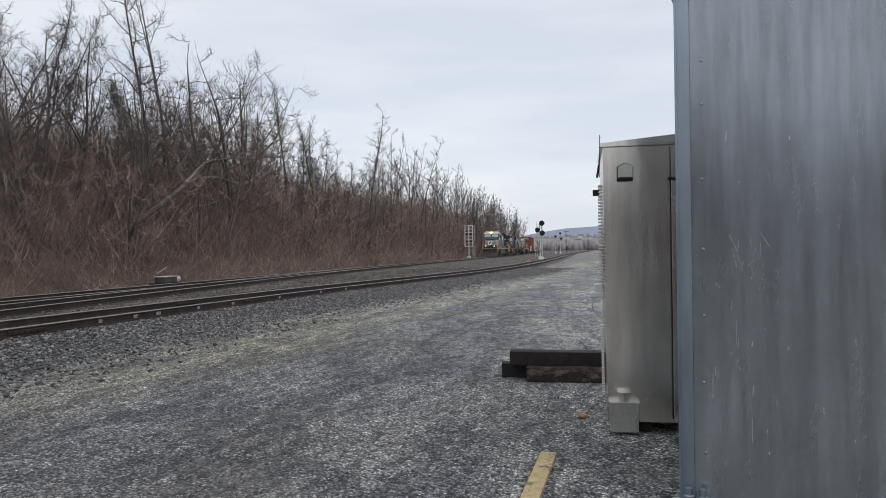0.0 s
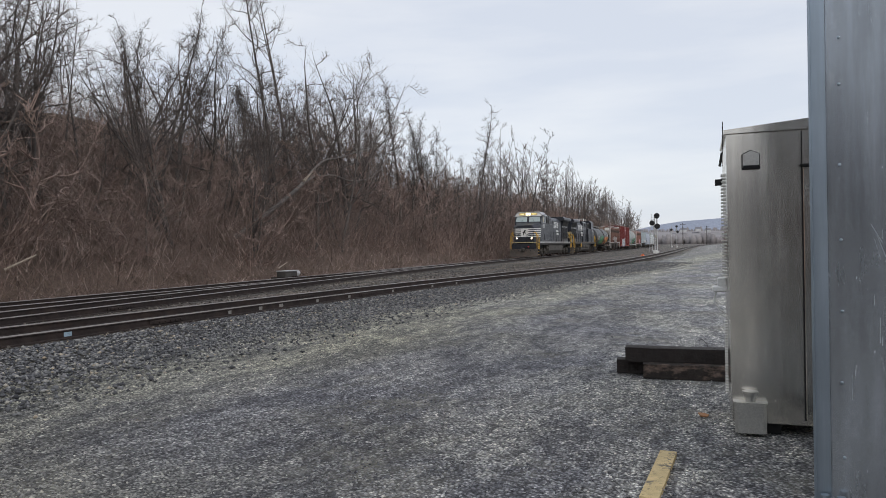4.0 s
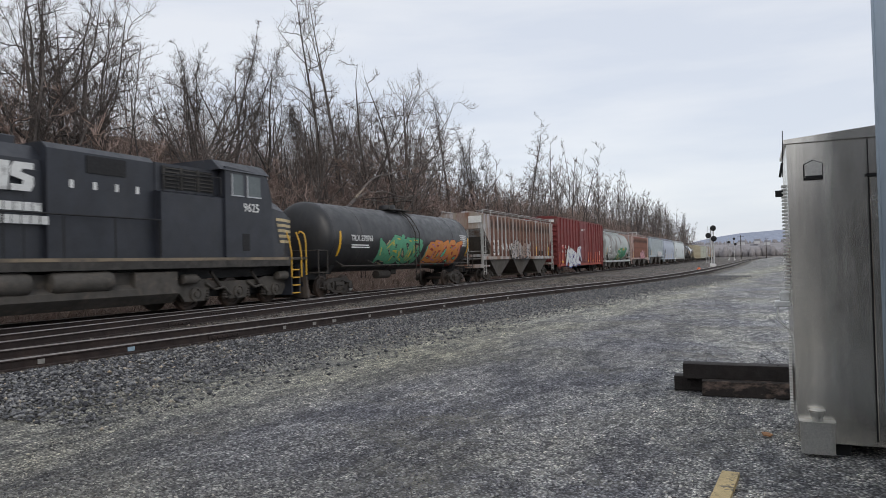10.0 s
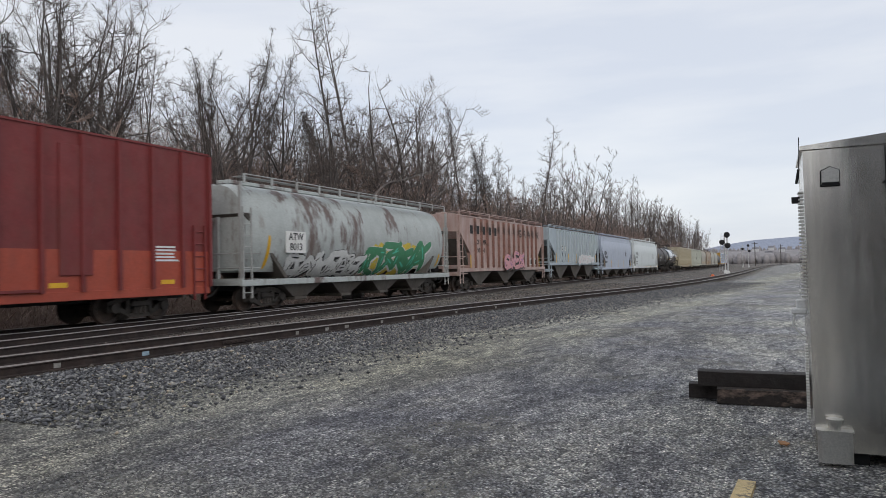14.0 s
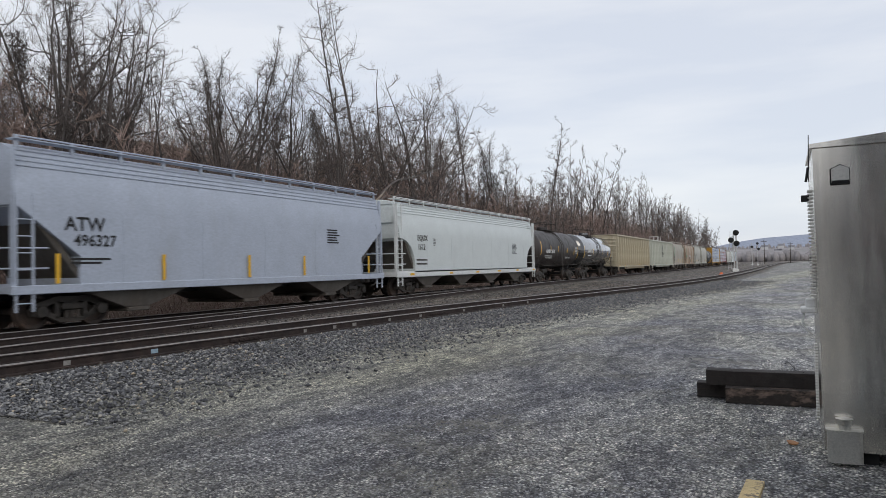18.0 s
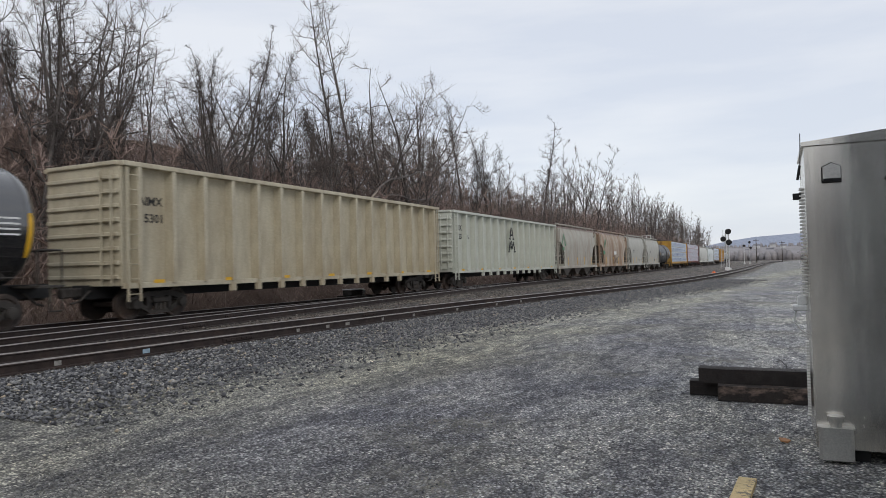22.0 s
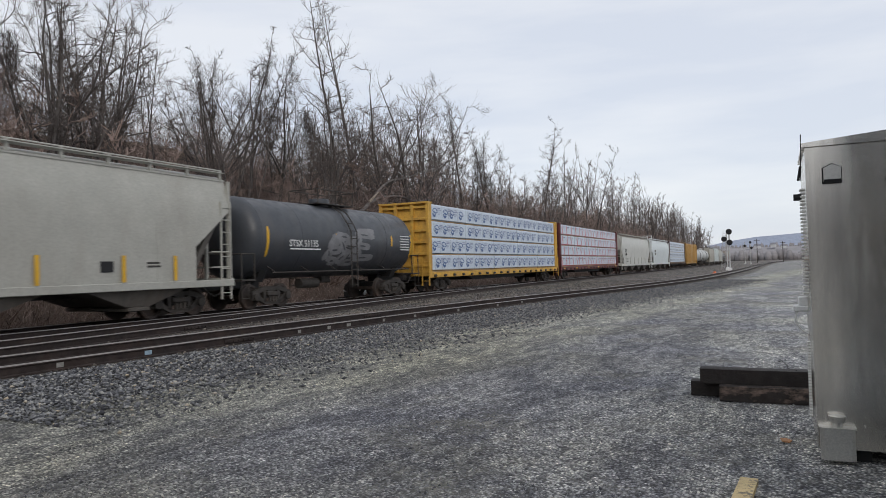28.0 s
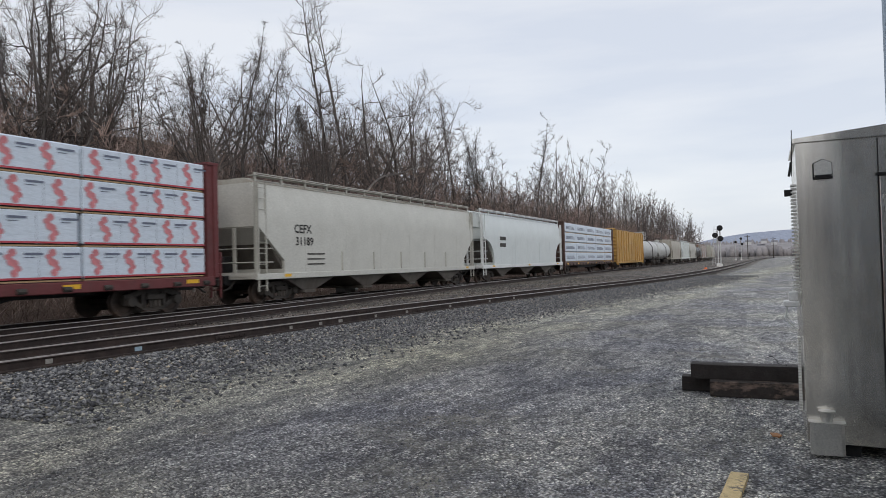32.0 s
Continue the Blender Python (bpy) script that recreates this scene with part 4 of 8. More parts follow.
# ---- covered hoppers ----
def hopper(label, length, u, mat, top=4.55, notch="diag", ribs=0.0, bays=3, gate_mat=None, rail_mat=None, sill_mat=None, half=1.56, curved=False, nw=2.3, nz=2.15, markers=None, low=False, base=1.12, roof_mat=None, beads=False, rib_mat=None, rib0=0.0):
    """Covered hopper: body with cut-away ends, roof with walkway and hatches, outlet bays, end frames, trucks."""
    car = thing("covered_hopper", label, "hopper car")
    L = length / 2 - 0.42
    rail_mat, sill_mat, gate_mat = rail_mat or mat, sill_mat or mat, gate_mat or m_frame_dark
    eave = top - 0.18
    shoulder = 0.0 if ribs or curved else 0.3

    def inset(z):
        """How far the side leans in where it curves towards the roof."""
        return shoulder * max(0.0, (z - 2.95) / (eave - 2.95)) ** 2
    if curved:
        rings = []
        for yy, k in ((-L + 0.35, 0.9), (-L + 0.75, 1.0), (-L + 2.2, 1.0), (L - 2.2, 1.0), (L - 0.75, 1.0), (L - 0.35, 0.9)):
            ring = []
            for a in range(20):
                an = radians(-52 + a * (284 / 19.0))
                c, s = math.cos(an), math.sin(an)
                ring.append((half * k * math.copysign(abs(c) ** 0.75, c), yy, 2.85 + (s * 1.85 if s > 0 else s * 2.0) * (0.95 if s > 0 else 0.92) * (0.5 + 0.5 * k)))
            rings.append(ring)
        body = part("body", Geo().loft(rings), mat, car)
    else:
        pts = []
        for s in (-1, 1):
            e = []
            if notch == "diag":
                e = [(s * (L - nw), base), (s * (L - nw), nz), (s * (L - 0.05), nz + 1.25), (s * (L - 0.05), eave)]
            else:
                e = [(s * (L - nw), base)]
                for k in range(9):
                    a = radians(k * 90 / 8)
                    e.append((s * (L - nw + (nw - 0.28) * (1 - math.cos(a)) * 1.0), base + 0.35 + (nz + 0.1 - base) * math.sin(a)))
                e += [(s * (L - 0.22), nz + 0.75), (s * (L - 0.1), eave)]
            pts += e if s < 0 else e[::-1]
        g = Geo()
        g.prism(pts, "x", -half, half)
        me = g.mesh("body", mat)
        if shoulder:
            bm = bmesh.new()
            bm.from_mesh(me)
            for k in range(8):
                bmesh.ops.bisect_plane(bm, geom=bm.verts[:] + bm.edges[:] + bm.faces[:], plane_co=(0, 0, 2.95 + (eave - 2.96) * k / 8), plane_no=(0, 0, 1))
            for v in bm.verts:
                v.co.x = math.copysign(half - inset(v.co.z), v.co.x)
            bm.to_mesh(me)
            bm.free()
            me.set_sharp_from_angle(angle=radians(30))
        body = part("body", me, None, car)
    hr = half - inset(eave)
    rib_mesh = None
    if ribs:
        y = -L + nw + 0.1 + rib0
        while y < L - nw:
            rib_mesh = rib_mesh or Geo().prism([(half, -0.05), (half + 0.14, -0.045), (half + 0.14, 0.045), (half, 0.05)], "z", base + 0.02, eave - 0.04).mesh("side_rib", rib_mat or mat)
            part("side_rib", rib_mesh, None, car, at=pose(0, y, 0))
            part("side_rib", rib_mesh, None, car, at=pose(0, y, 0, 0, 0, 180))
            y += ribs
    elif not curved:
        y = -L + nw + 1.3
        while y < L - nw - 0.6:
            seam = Geo().box(half + 0.002, y, (base + 2.95) / 2, 0.006, 0.03, 2.85 - base)
            part("weld_seam", seam, mat, car)
            y += 2.9
    if beads:
        for k in range(3):
            for s in (-1, 1):
                part("eave_bead", Geo().box(s * (half + 0.012 - inset(eave - 0.12 - 0.13 * k)), 0, eave - 0.12 - 0.13 * k, 0.035, 2 * L - 0.3, 0.045, 0.01), mat, car)
    # roof, hatch trough and running boards
    if not curved:
        g = Geo()
        g.prism([(-hr - 0.03, eave), (-hr - 0.03, eave + 0.05), (-half * 0.62, top), (half * 0.62, top), (hr + 0.03, eave + 0.05), (hr + 0.03, eave)], "y", -L + 0.05, L - 0.05)
        part("roof", g, roof_mat or mat, car)
    g = Geo()
    g.box(0, 0, top + 0.07, 0.62, 2 * L - 1.6, 0.14, 0.02)
    part("hatch_cover", g, roof_mat or mat, car)
    for s in (-1, 1):
        walk_b = part("running_board", Geo().box(s * (half - 0.35), 0, top + 0.1, 0.36, 2 * L - 0.3, 0.03), rail_mat, car)
        g = Geo()
        y = -L + 0.25
        while y < L:
            g.box(s * (hr - 0.1 + shoulder * 0.4), y, top + 0.03, 0.05, 0.1, 0.32)
            y += (2 * L - 0.5) / max(1, round(2 * L / 1.55))
        g.rod((s * (hr - 0.1 + shoulder * 0.4), -L + 0.2, top + 0.18), (s * (hr - 0.1 + shoulder * 0.4), L - 0.2, top + 0.18), 0.022, n=5)
        part("roof_handrail", g, rail_mat, walk_b)
    # sills and end frames
    for s in (-1, 1):
        part("side_sill", Geo().box(s * (half - 0.03), 0, base - 0.09, 0.12, 2 * L + 0.1, 0.22, 0.015), sill_mat, car)
    part("centre_sill", Geo().box(0, 0, 0.92, 0.5, 2 * L + 0.5, 0.34), m_grille, car)
    for s in (-1, 1):
        y = s * (L - 0.02)
        part("end_platform", Geo().box(0, s * (L - 0.65), 1.07, 2 * half - 0.2, 1.4, 0.08), sill_mat, car)
        part("end_sill", Geo().box(0, y, 1.07, 2 * half, 0.1, 0.24), sill_mat, car)
        if not curved:
            part("end_sheet", Geo().box(0, s * (L - 0.12), (eave + nz + 1.2) / 2, 2 * hr - 0.06, 0.06, max(0.3, eave - nz - 1.2)), mat, car)
        part("slope_sheet", Geo().prism([(s * (L - 0.25), nz + 1.3), (s * (L - nw - 0.1), base + 0.05), (s * (L - nw - 0.3), base + 0.05), (s * (L - 0.5), nz + 1.3)], "x", -half + 0.12, half - 0.12), gate_mat, car)
        for xx in (-half + 0.12, half - 0.12):
            part("end_post", Geo().box(xx, s * (L - 0.06), (1.12 + eave) / 2, 0.1, 0.1, eave - 1.12), rail_mat, car)
        part("end_post", Geo().box(0.45, s * (L - 0.06), (1.12 + nz + 1.2) / 2, 0.1, 0.1, nz + 1.2 - 1.12), rail_mat, car)
        for xx in (half - 0.02, -half + 0.02):
            ladder(car, xx, s * (L - 0.28), 0.5, nz + 1.5 if not low else eave, rail_mat, 0.42)
        g = Geo()
        for zz in (1.55, 2.05):
            g.rod((-half + 0.15, s * (L - 0.02), zz), (half - 0.15, s * (L - 0.02), zz), 0.025, n=5)
            g.rod((half - 0.05, s * (L - 0.1), zz), (half - 0.05, s * (L - 0.9), zz), 0.022, n=5)
        part("end_handrail", g, rail_mat, car)
        part("brake_gear", Geo().box(-0.5, s * (L - 0.45), 1.5, 0.7, 0.6, 0.6, 0.05), m_grille, car)
        coupler(car, s * (length / 2 - 0.3), s)
        truck(car, s * (length / 2 - 2.25))
    # outlet bays
    span = 2 * (L - nw + 0.35)
    w = span / bays
    for k in range(bays):
        yc = -span / 2 + w * (k + 0.5)
        bay = part("hopper_bay", Geo().loft([[(-half + 0.1, yc - w * 0.49, base), (half - 0.1, yc - w * 0.49, base), (half - 0.1, yc + w * 0.49, base), (-half + 0.1, yc + w * 0.49, base)],
                                            [(-1.3, yc - 0.42, 0.45), (1.3, yc - 0.42, 0.45), (1.3, yc + 0.42, 0.45), (-1.3, yc + 0.42, 0.45)]]), gate_mat, car)
        part("outlet_gate", Geo().box(0, yc, 0.38, 2.7, 0.75, 0.12, 0.02), gate_mat, bay)
    if markers:
        for y in markers:
            marker(car, y, base + 0.42 if not low else base - 0.07, half + 0.06 if not low else half + 0.035, 0.12 if not low else 0.4, 0.75 if not low else 0.11)
    TRAIN.append((car, u))
    return car, L


def flat_side(x):
    return lambda z: x


# ---- tank cars ----
def tank_car(label, length, u, mat, r=1.5, zc=2.58, rail_mat=None, jacket=False):
    car = thing("tank_car", label, "tank car")
    L = length / 2 - 0.62
    prof = [(0.05, -L)] + [(r * math.sin(radians(a)), -L + 0.55 * (1 - math.cos(radians(a)))) for a in (20, 40, 55, 70, 82)] + [(r, -L + 0.6)]
    y = -L + 0.6
    full = prof + [(r, 0)] + [(q, -h) for q, h in prof[::-1]]
    part("tank", Geo().lathe(full, "y", (0, 0, zc), 40), mat, car)
    for y in ((-L + 0.62), (-L + 2.9), -0.02, (L - 2.9), (L - 0.62)):
        part("weld_band", Geo().lathe([(r - 0.02, y - 0.03), (r + 0.008, y - 0.02), (r + 0.008, y + 0.02), (r - 0.02, y + 0.03)], "y", (0, 0, zc), 40), mat, car)
    rm = rail_mat or m_steel_dark
    dome = part("dome_housing", Geo().lathe([(0.42, r - 0.05), (0.45, r + 0.22), (0.42, r + 0.3), (0.1, r + 0.33)], "z", (0, 0, zc), 20), mat, car)
    part("manway_lid", Geo().lathe([(0.3, r - 0.02), (0.3, r + 0.12), (0.25, r + 0.16)], "z", (0, 1.0, zc), 14), mat, dome)
    plat = part("top_platform", Geo().box(0, 0.2, zc + r + 0.03, 1.5, 2.6, 0.04), rm, car)
    g = Geo()
    for xx in (-0.75, 0.75):
        for yy in (-1.1, 0.2, 1.5):
            g.rod((xx, yy, zc + r), (xx, yy, zc + r + 0.62), 0.022, n=5)
        g.rod((xx, -1.1, zc + r + 0.62), (xx, 1.5, zc + r + 0.62), 0.022, n=5)
    for yy in (-1.1, 1.5):
        g.rod((-0.75, yy, zc + r + 0.62), (0.75, yy, zc + r + 0.62), 0.022, n=5)
    part("platform_rail", g, rm, plat)
    for s in (-1, 1):
        g = Geo()
        for dy in (-0.22, 0.22):
            pts = [(s * (r + 0.12), 0.2 + dy, 0.62), (s * (r + 0.12), 0.2 + dy, zc + 0.35)] + [(s * (r + 0.1) * math.cos(radians(a)), 0.2 + dy, zc + (r + 0.1) * math.sin(radians(a))) for a in (25, 45, 65)]
            g.path(pts, 0.028, 5)
        for k in range(9):
            z = 0.7 + k * 0.33
            xx = (r + 0.12) if z < zc + 0.3 else math.sqrt(max(0.1, (r + 0.1) ** 2 - (z - zc) ** 2))
            g.rod((s * xx, -0.02, z), (s * xx, 0.42, z), 0.018, n=5)
        part("ladder", g, rm, car)
        # grab rail along the tank and its brackets
        g = Geo()
        g.rod((s * (r + 0.06), -L + 1.0, 1.32), (s * (r + 0.06), L - 1.0, 1.32), 0.03, n=6)
        for k in range(6):
            y = -L + 1.2 + k * (2 * L - 2.4) / 5
            g.rod((s * (r + 0.06), y, 1.32), (s * (r - 0.35), y, 1.55), 0.02, n=5)
        part("side_handrail", g, rm, car)
    for s in (-1, 1):
        y = s * (L - 0.35)
        sd = part("saddle", Geo().prism([(-0.75, 0.98), (0.75, 0.98), (1.05, 1.6), (0.7, 1.3), (-0.7, 1.3), (-1.05, 1.6)], "y", s * (L - 1.25) - 0.2, s * (L - 1.25) + 0.2), m_grille, car)
        part("stub_sill", Geo().box(0, s * (L - 0.5), 0.95, 0.55, 2.6, 0.36), m_grille, car)
        part("end_platform", Geo().box(0, s * (length / 2 - 0.55), 1.08, 2.9, 0.7, 0.06), rm, car)
        g = Geo()
        for xx in (-1.4, 1.4):
            g.path([(xx, s * (length / 2 - 0.9), 1.05), (xx, s * (length / 2 - 0.9), 2.0), (xx, s * (length / 2 - 0.25), 2.0), (xx, s * (length / 2 - 0.25), 1.05)], 0.025, 5)
            part("end_handrail", g, rm, car)
            g = Geo()
            g.path([(xx, s * (length / 2 - 0.6), 1.05), (xx, s * (length / 2 - 0.6), 0.45), (xx, s * (length / 2 - 0.25), 0.45), (xx, s * (length / 2 - 0.25), 1.05)], 0.022, 5)
            part("stirrup", g, rm, car)
            g = Geo()
        g.rod((-1.4, s * (length / 2 - 0.25), 2.0), (1.4, s * (length / 2 - 0.25), 2.0), 0.025, n=5)
        part("end_handrail", g, rm, car)
        coupler(car, s * (length / 2 - 0.3), s)
        truck(car, s * (length / 2 - 2.2))
    part("bottom_outlet", Geo().box(0, 0.1, 1.0, 0.5, 0.6, 0.35, 0.04), m_steel_dark, car)
    part("brake_cylinder", Geo().rod((0.5, -2.2, 0.85), (0.5, -1.0, 0.85), 0.2, n=12), m_steel_dark, car)
    TRAIN.append((car, u))

    def surf(z):
        return math.sqrt(max(0.02, r * r - (z - zc) ** 2))
    return car, L, surf


def curved_marker(car, surf, y, z0, z1, w=0.13):
    g = Geo()
    stroke(g, surf, (y, z0), (y, z1), w, 0.006, 8, 2)
    part("reflector", g, m_reflect, car)


def tank_text(car, surf, text, y, z, size, mat):
    x = surf(z)
    lettering(text, size, mat, car, side(y, z, x + 0.012 + size * size * 0.05))


# ---- locomotives ----
m_stripe_w, m_logo = m_white, material("worn_white_lettering", (0.72, 0.73, 0.72), 0.55, 0, 0.1, 4, 0.0, dirt=(0.2, 0.2, 0.2), dirt_from=0.56, dirt_to=0.7, dirt_amount=0.7, dirt_scale=2.5)
m_cream = material("cream_stripe", (0.6, 0.48, 0.27), 0.55, 0, 0.15, 4, 0.0, dirt=(0.2, 0.15, 0.09), dirt_amount=0.6)
m_lamp_on = glowing("ditch_light_glow", (1.0, 0.8, 0.5), 4.0)
m_dusty = material("dusty_running_gear", (0.085, 0.078, 0.07), 0.85, 0, 0.3, 3, 0.3, 40, dirt=(0.035, 0.032, 0.03), dirt_from=0.48, dirt_to=0.66, dirt_amount=0.75, dirt2=(0.14, 0.115, 0.095))
m_plough = material("scuffed_plough", (0.082, 0.068, 0.058), 0.75, 0, 0.3, 2, 0.2, 40, dirt=(0.12, 0.075, 0.05), dirt_from=0.5, dirt_amount=0.6, dirt2=(0.03, 0.028, 0.026))
m_board_digit = glowing("board_digit_glow", (1.0, 0.85, 0.4), 1.0)
m_zigzag = material("grey_zigzag_paint", (0.06, 0.064, 0.07), 0.5, 0, 0.15, 3, 0.05)
m_red = material("red_glad_hand", (0.5, 0.02, 0.03), 0.5)
m_silver = material("silver_paint", (0.45, 0.46, 0.48), 0.45, 0.3, 0.1, 3, 0.05)


def loco_truck(car, y):
    g = Geo()
    for s in (-1, 1):
        x0, x1 = sorted((s * 0.98, s * 1.12))
        g.prism([(-2.8, 0.72), (-2.45, 0.3), (-1.62, 0.3), (-1.5, 0.62), (-1.25, 0.74), (-0.75, 0.74), (-0.5, 0.62), (-0.42, 0.3), (0.42, 0.3), (0.5, 0.62), (0.75, 0.74), (1.25, 0.74), (1.5, 0.62), (1.62, 0.3), (2.45, 0.3), (2.8, 0.72), (2.8, 0.98), (2.3, 1.0), (1.5, 1.02), (1.0, 0.92), (-1.0, 0.92), (-1.5, 1.02), (-2.3, 1.0), (-2.8, 0.98)], "x", x0, x1)
    t = part("truck", g, m_dusty, car, at=pose(0, y, 0))
    for s in (-1, 1):
        for yy in (-2.03, 0.0, 2.03):
            part("journal_box", Geo().lathe([(0.12, s * 1.12), (0.24, s * 1.13), (0.24, s * 1.19), (0.19, s * 1.2), (0.17, s * 1.16), (0.1, s * 1.17), (0.09, s * 1.24), (0.02, s * 1.25)], "x", (0, yy, 0.53), 14), m_dusty, t)
        for yy in (-1.45, -0.58, 0.58, 1.45):
            g = Geo()
            g.lathe([(0.09 + 0.025 * (k % 2), 0.32 + 0.045 * k) for k in range(9)], "z", (s * 1.04, yy, 0), 10)
            part("coil_spring", g, m_steel_dark, t)
        for yy in (-2.35, 2.35):
            part("brake_cylinder", Geo().lathe([(0.05, yy - 0.36), (0.15, yy - 0.34), (0.17, yy - 0.28), (0.17, yy + 0.2), (0.1, yy + 0.24), (0.08, yy + 0.38)], "y", (s * 1.24, 0, 1.03), 12), m_dusty, t)
        for yy in (-1.0, 1.0):
            part("brake_rigging", Geo().path([(s * 1.17, yy - 0.6, 0.88), (s * 1.2, yy - 0.2, 0.66), (s * 1.18, yy + 0.25, 0.72), (s * 1.17, yy + 0.6, 0.45)], 0.045, 6), m_dusty, t)
            part("shock_absorber", Geo().rod((s * 1.17, yy + 0.1, 0.75), (s * 1.25, yy - 0.45, 1.25), 0.055, n=8), m_steel_dark, t)
        part("sand_pipe", Geo().path([(s * 1.2, -2.9, 1.3), (s * 1.15, -2.85, 0.6), (s * 0.85, -2.7, 0.25)], 0.03, 5), m_steel_dark, t)
    for yy in (-2.03, 0.0, 2.03):
        part("wheelset", LOCO_WHEEL, None, t, at=pose(0, yy, 0))
    part("traction_motor", Geo().box(0, 0, 0.65, 1.5, 4.6, 0.5), m_grille, t)


LOCO_WHEEL = wheelset_mesh(0.525)


def stripes_on(car, g_list, mat, name="stripe"):
    for g in g_list:
        part(name, g, mat, car)


def locomotive(label, number, u, flip, old):
    """Wide-cab freight diesel; its cab end is at -y before it is turned."""
    car = thing("diesel_locomotive", label, "locomotive")
    F = 10.75
    turn = -1 if flip else 1

    def up(z):
        """Height above the deck, stretched by a tenth to fit the camera's view."""
        return z if z < 1.7 else 1.7 + (z - 1.7) * 1.1

    def P(g):
        """Sets the body's height, and turns the mesh end for end for a locomotive that runs backwards."""
        g.v = [(turn * x, turn * y, up(z)) for x, y, z in g.v]
        return g

    def mk(name, g, mat, parent=None, lab=""):
        return part(name, P(g), mat, parent or car, lab)

    def tp(m):
        return (pose(0, 0, 0, 0, 0, 180) @ m) if flip else m
    deck = 1.72
    # frame, walkway and side sill stripe
    mk("walkway", Geo().box(0, 0, deck - 0.05, 3.05, 2 * F - 0.7, 0.1, 0.01), m_frame_dark)
    mk("frame", Geo().box(0, 0, 1.34, 1.7, 2 * F - 0.9, 0.62), m_grille)
    for s in (-1, 1):
        mk("side_sill", Geo().box(s * 1.5, 0, deck - 0.19, 0.06, 2 * F - 2.8, 0.28), m_frame_dark)
        mk("sill_stripe", Geo().box(s * 1.534, -0.2, deck - 0.05, 0.006, 2 * F - 3.4, 0.09), m_white if not old else material("worn_sill_stripe", (0.28, 0.22, 0.15), 0.7, dirt=(0.05, 0.05, 0.05), dirt_from=0.4, dirt_amount=0.9))
    # fuel tank and air reservoirs
    if not old:
        mk("fuel_tank", Geo().prism([(-1.45, 1.3), (1.45, 1.3), (1.45, 0.72), (1.1, 0.32), (-1.1, 0.32), (-1.45, 0.72)], "y", -4.3, 4.1), m_dusty)
        for s in (-1, 1):
            mk("tank_seam", Geo().box(s * 1.452, -0.2, 1.0, 0.012, 0.1, 0.5), m_grille)
    else:
        mk("fuel_tank", Geo().prism([(-1.2, 1.3), (1.2, 1.3), (1.2, 0.95), (1.45, 0.8), (1.45, 0.62), (1.1, 0.32), (-1.1, 0.32), (-1.45, 0.62), (-1.45, 0.8), (-1.2, 0.95)], "y", -3.85, 4.0), m_dusty)
        mk("fuel_tank_end", Geo().box(0, 3.5, 0.98, 2.9, 0.9, 0.62, 0.03), m_dusty)
        mk("fuel_tank_end", Geo().box(0, -3.0, 0.98, 2.9, 1.6, 0.62, 0.03), m_dusty)
        for s in (-1, 1):
            for yy in (-0.45, 1.95):
                mk("air_reservoir", Geo().lathe([(0.1, yy - 1.0), (0.26, yy - 0.96), (0.3, yy - 0.85), (0.3, yy + 0.75), (0.26, yy + 0.86), (0.1, yy + 0.9)], "y", (s * 1.3, 0, 1.08), 16), m_dusty)
            mk("fuel_filler", Geo().box(s * 1.52, 4.4, 1.25, 0.12, 0.35, 0.5, 0.03), m_yellow)
    for s in (-1, 1):
        loco_truck(car, s * 6.85)
    # engine hood
    hw = 0.98
    hood = mk("engine_hood", Geo().prism([(-hw, deck), (hw, deck), (hw, 4.05), (hw - 0.35, 4.42), (-hw + 0.35, 4.42), (-hw, 4.05)], "y", -3.2, 6.0), m_black)
    g = Geo()
    for s in (-1, 1):
        for k in range(11):
            yy = -2.7 + k * 0.79
            if not old and yy < -1.4:
                continue
            mk("hood_door", Geo().box(s * (hw + 0.006), yy, 2.75, 0.02, 0.72, 2.1, 0.008), m_black, hood)
    # auxiliary and blower section behind the cab
    mk("auxiliary_cab", Geo().prism([(-1.42, deck), (1.42, deck), (1.42, 3.55), (1.18, 3.62), (1.18, 4.4), (-1.18, 4.4), (-1.18, 3.62), (-1.42, 3.55)], "y", -5.9, -3.2 if old else -1.7), m_black)
    for s in (-1, 1):
        for k in range(3):
            gy, gw = (-5.3 + k * 0.72, 0.62) if old else (-5.25 + k * 1.08, 0.92)
            gr = mk("blower_grille", Geo().box(s * 1.195, gy, 4.0, 0.03, gw, 0.62), m_grille)
            gg = Geo()
            for j in range(6):
                mk("grille_slat", Geo().box(s * 1.225, gy, 3.74 + j * 0.105, 0.03, gw - 0.04, 0.035), m_frame_dark, gr)
            mk("grille_post", Geo().box(s * 1.23, gy + gw / 2 + 0.05, 4.0, 0.03, 0.09, 0.66), m_silver if not old else m_frame_dark, gr)
        if not old:
            for k in range(3):
                mk("zigzag", Geo().prism([(-5.0 + k * 1.1, 3.46), (-4.45 + k * 1.1, 2.9), (-3.9 + k * 1.1, 3.46)], "x", s * 1.422, s * 1.428), m_zigzag)
            mk("side_seam", Geo().box(s * 1.424, -3.7, 2.32, 0.008, 3.4, 0.03), m_grille)
            for k in range(4):
                mk("stencil", Geo().box(s * 1.425, -5.4 + k * 0.95, 1.98, 0.006, 0.12, 0.06), m_logo)
        else:
            mk("vent_panel", Geo().box(s * 1.165, -1.5, 4.08, 0.03, 1.3, 0.44), m_grille)
            for k in range(4):
                mk("stencil", Geo().box(s * 1.163, -0.4 - k * 0.72, 3.55, 0.006, 0.12, 0.2), m_logo)
    mk("exhaust_stack", Geo().box(0, 1.0, 4.53, 0.9, 0.7, 0.24, 0.03), m_black)
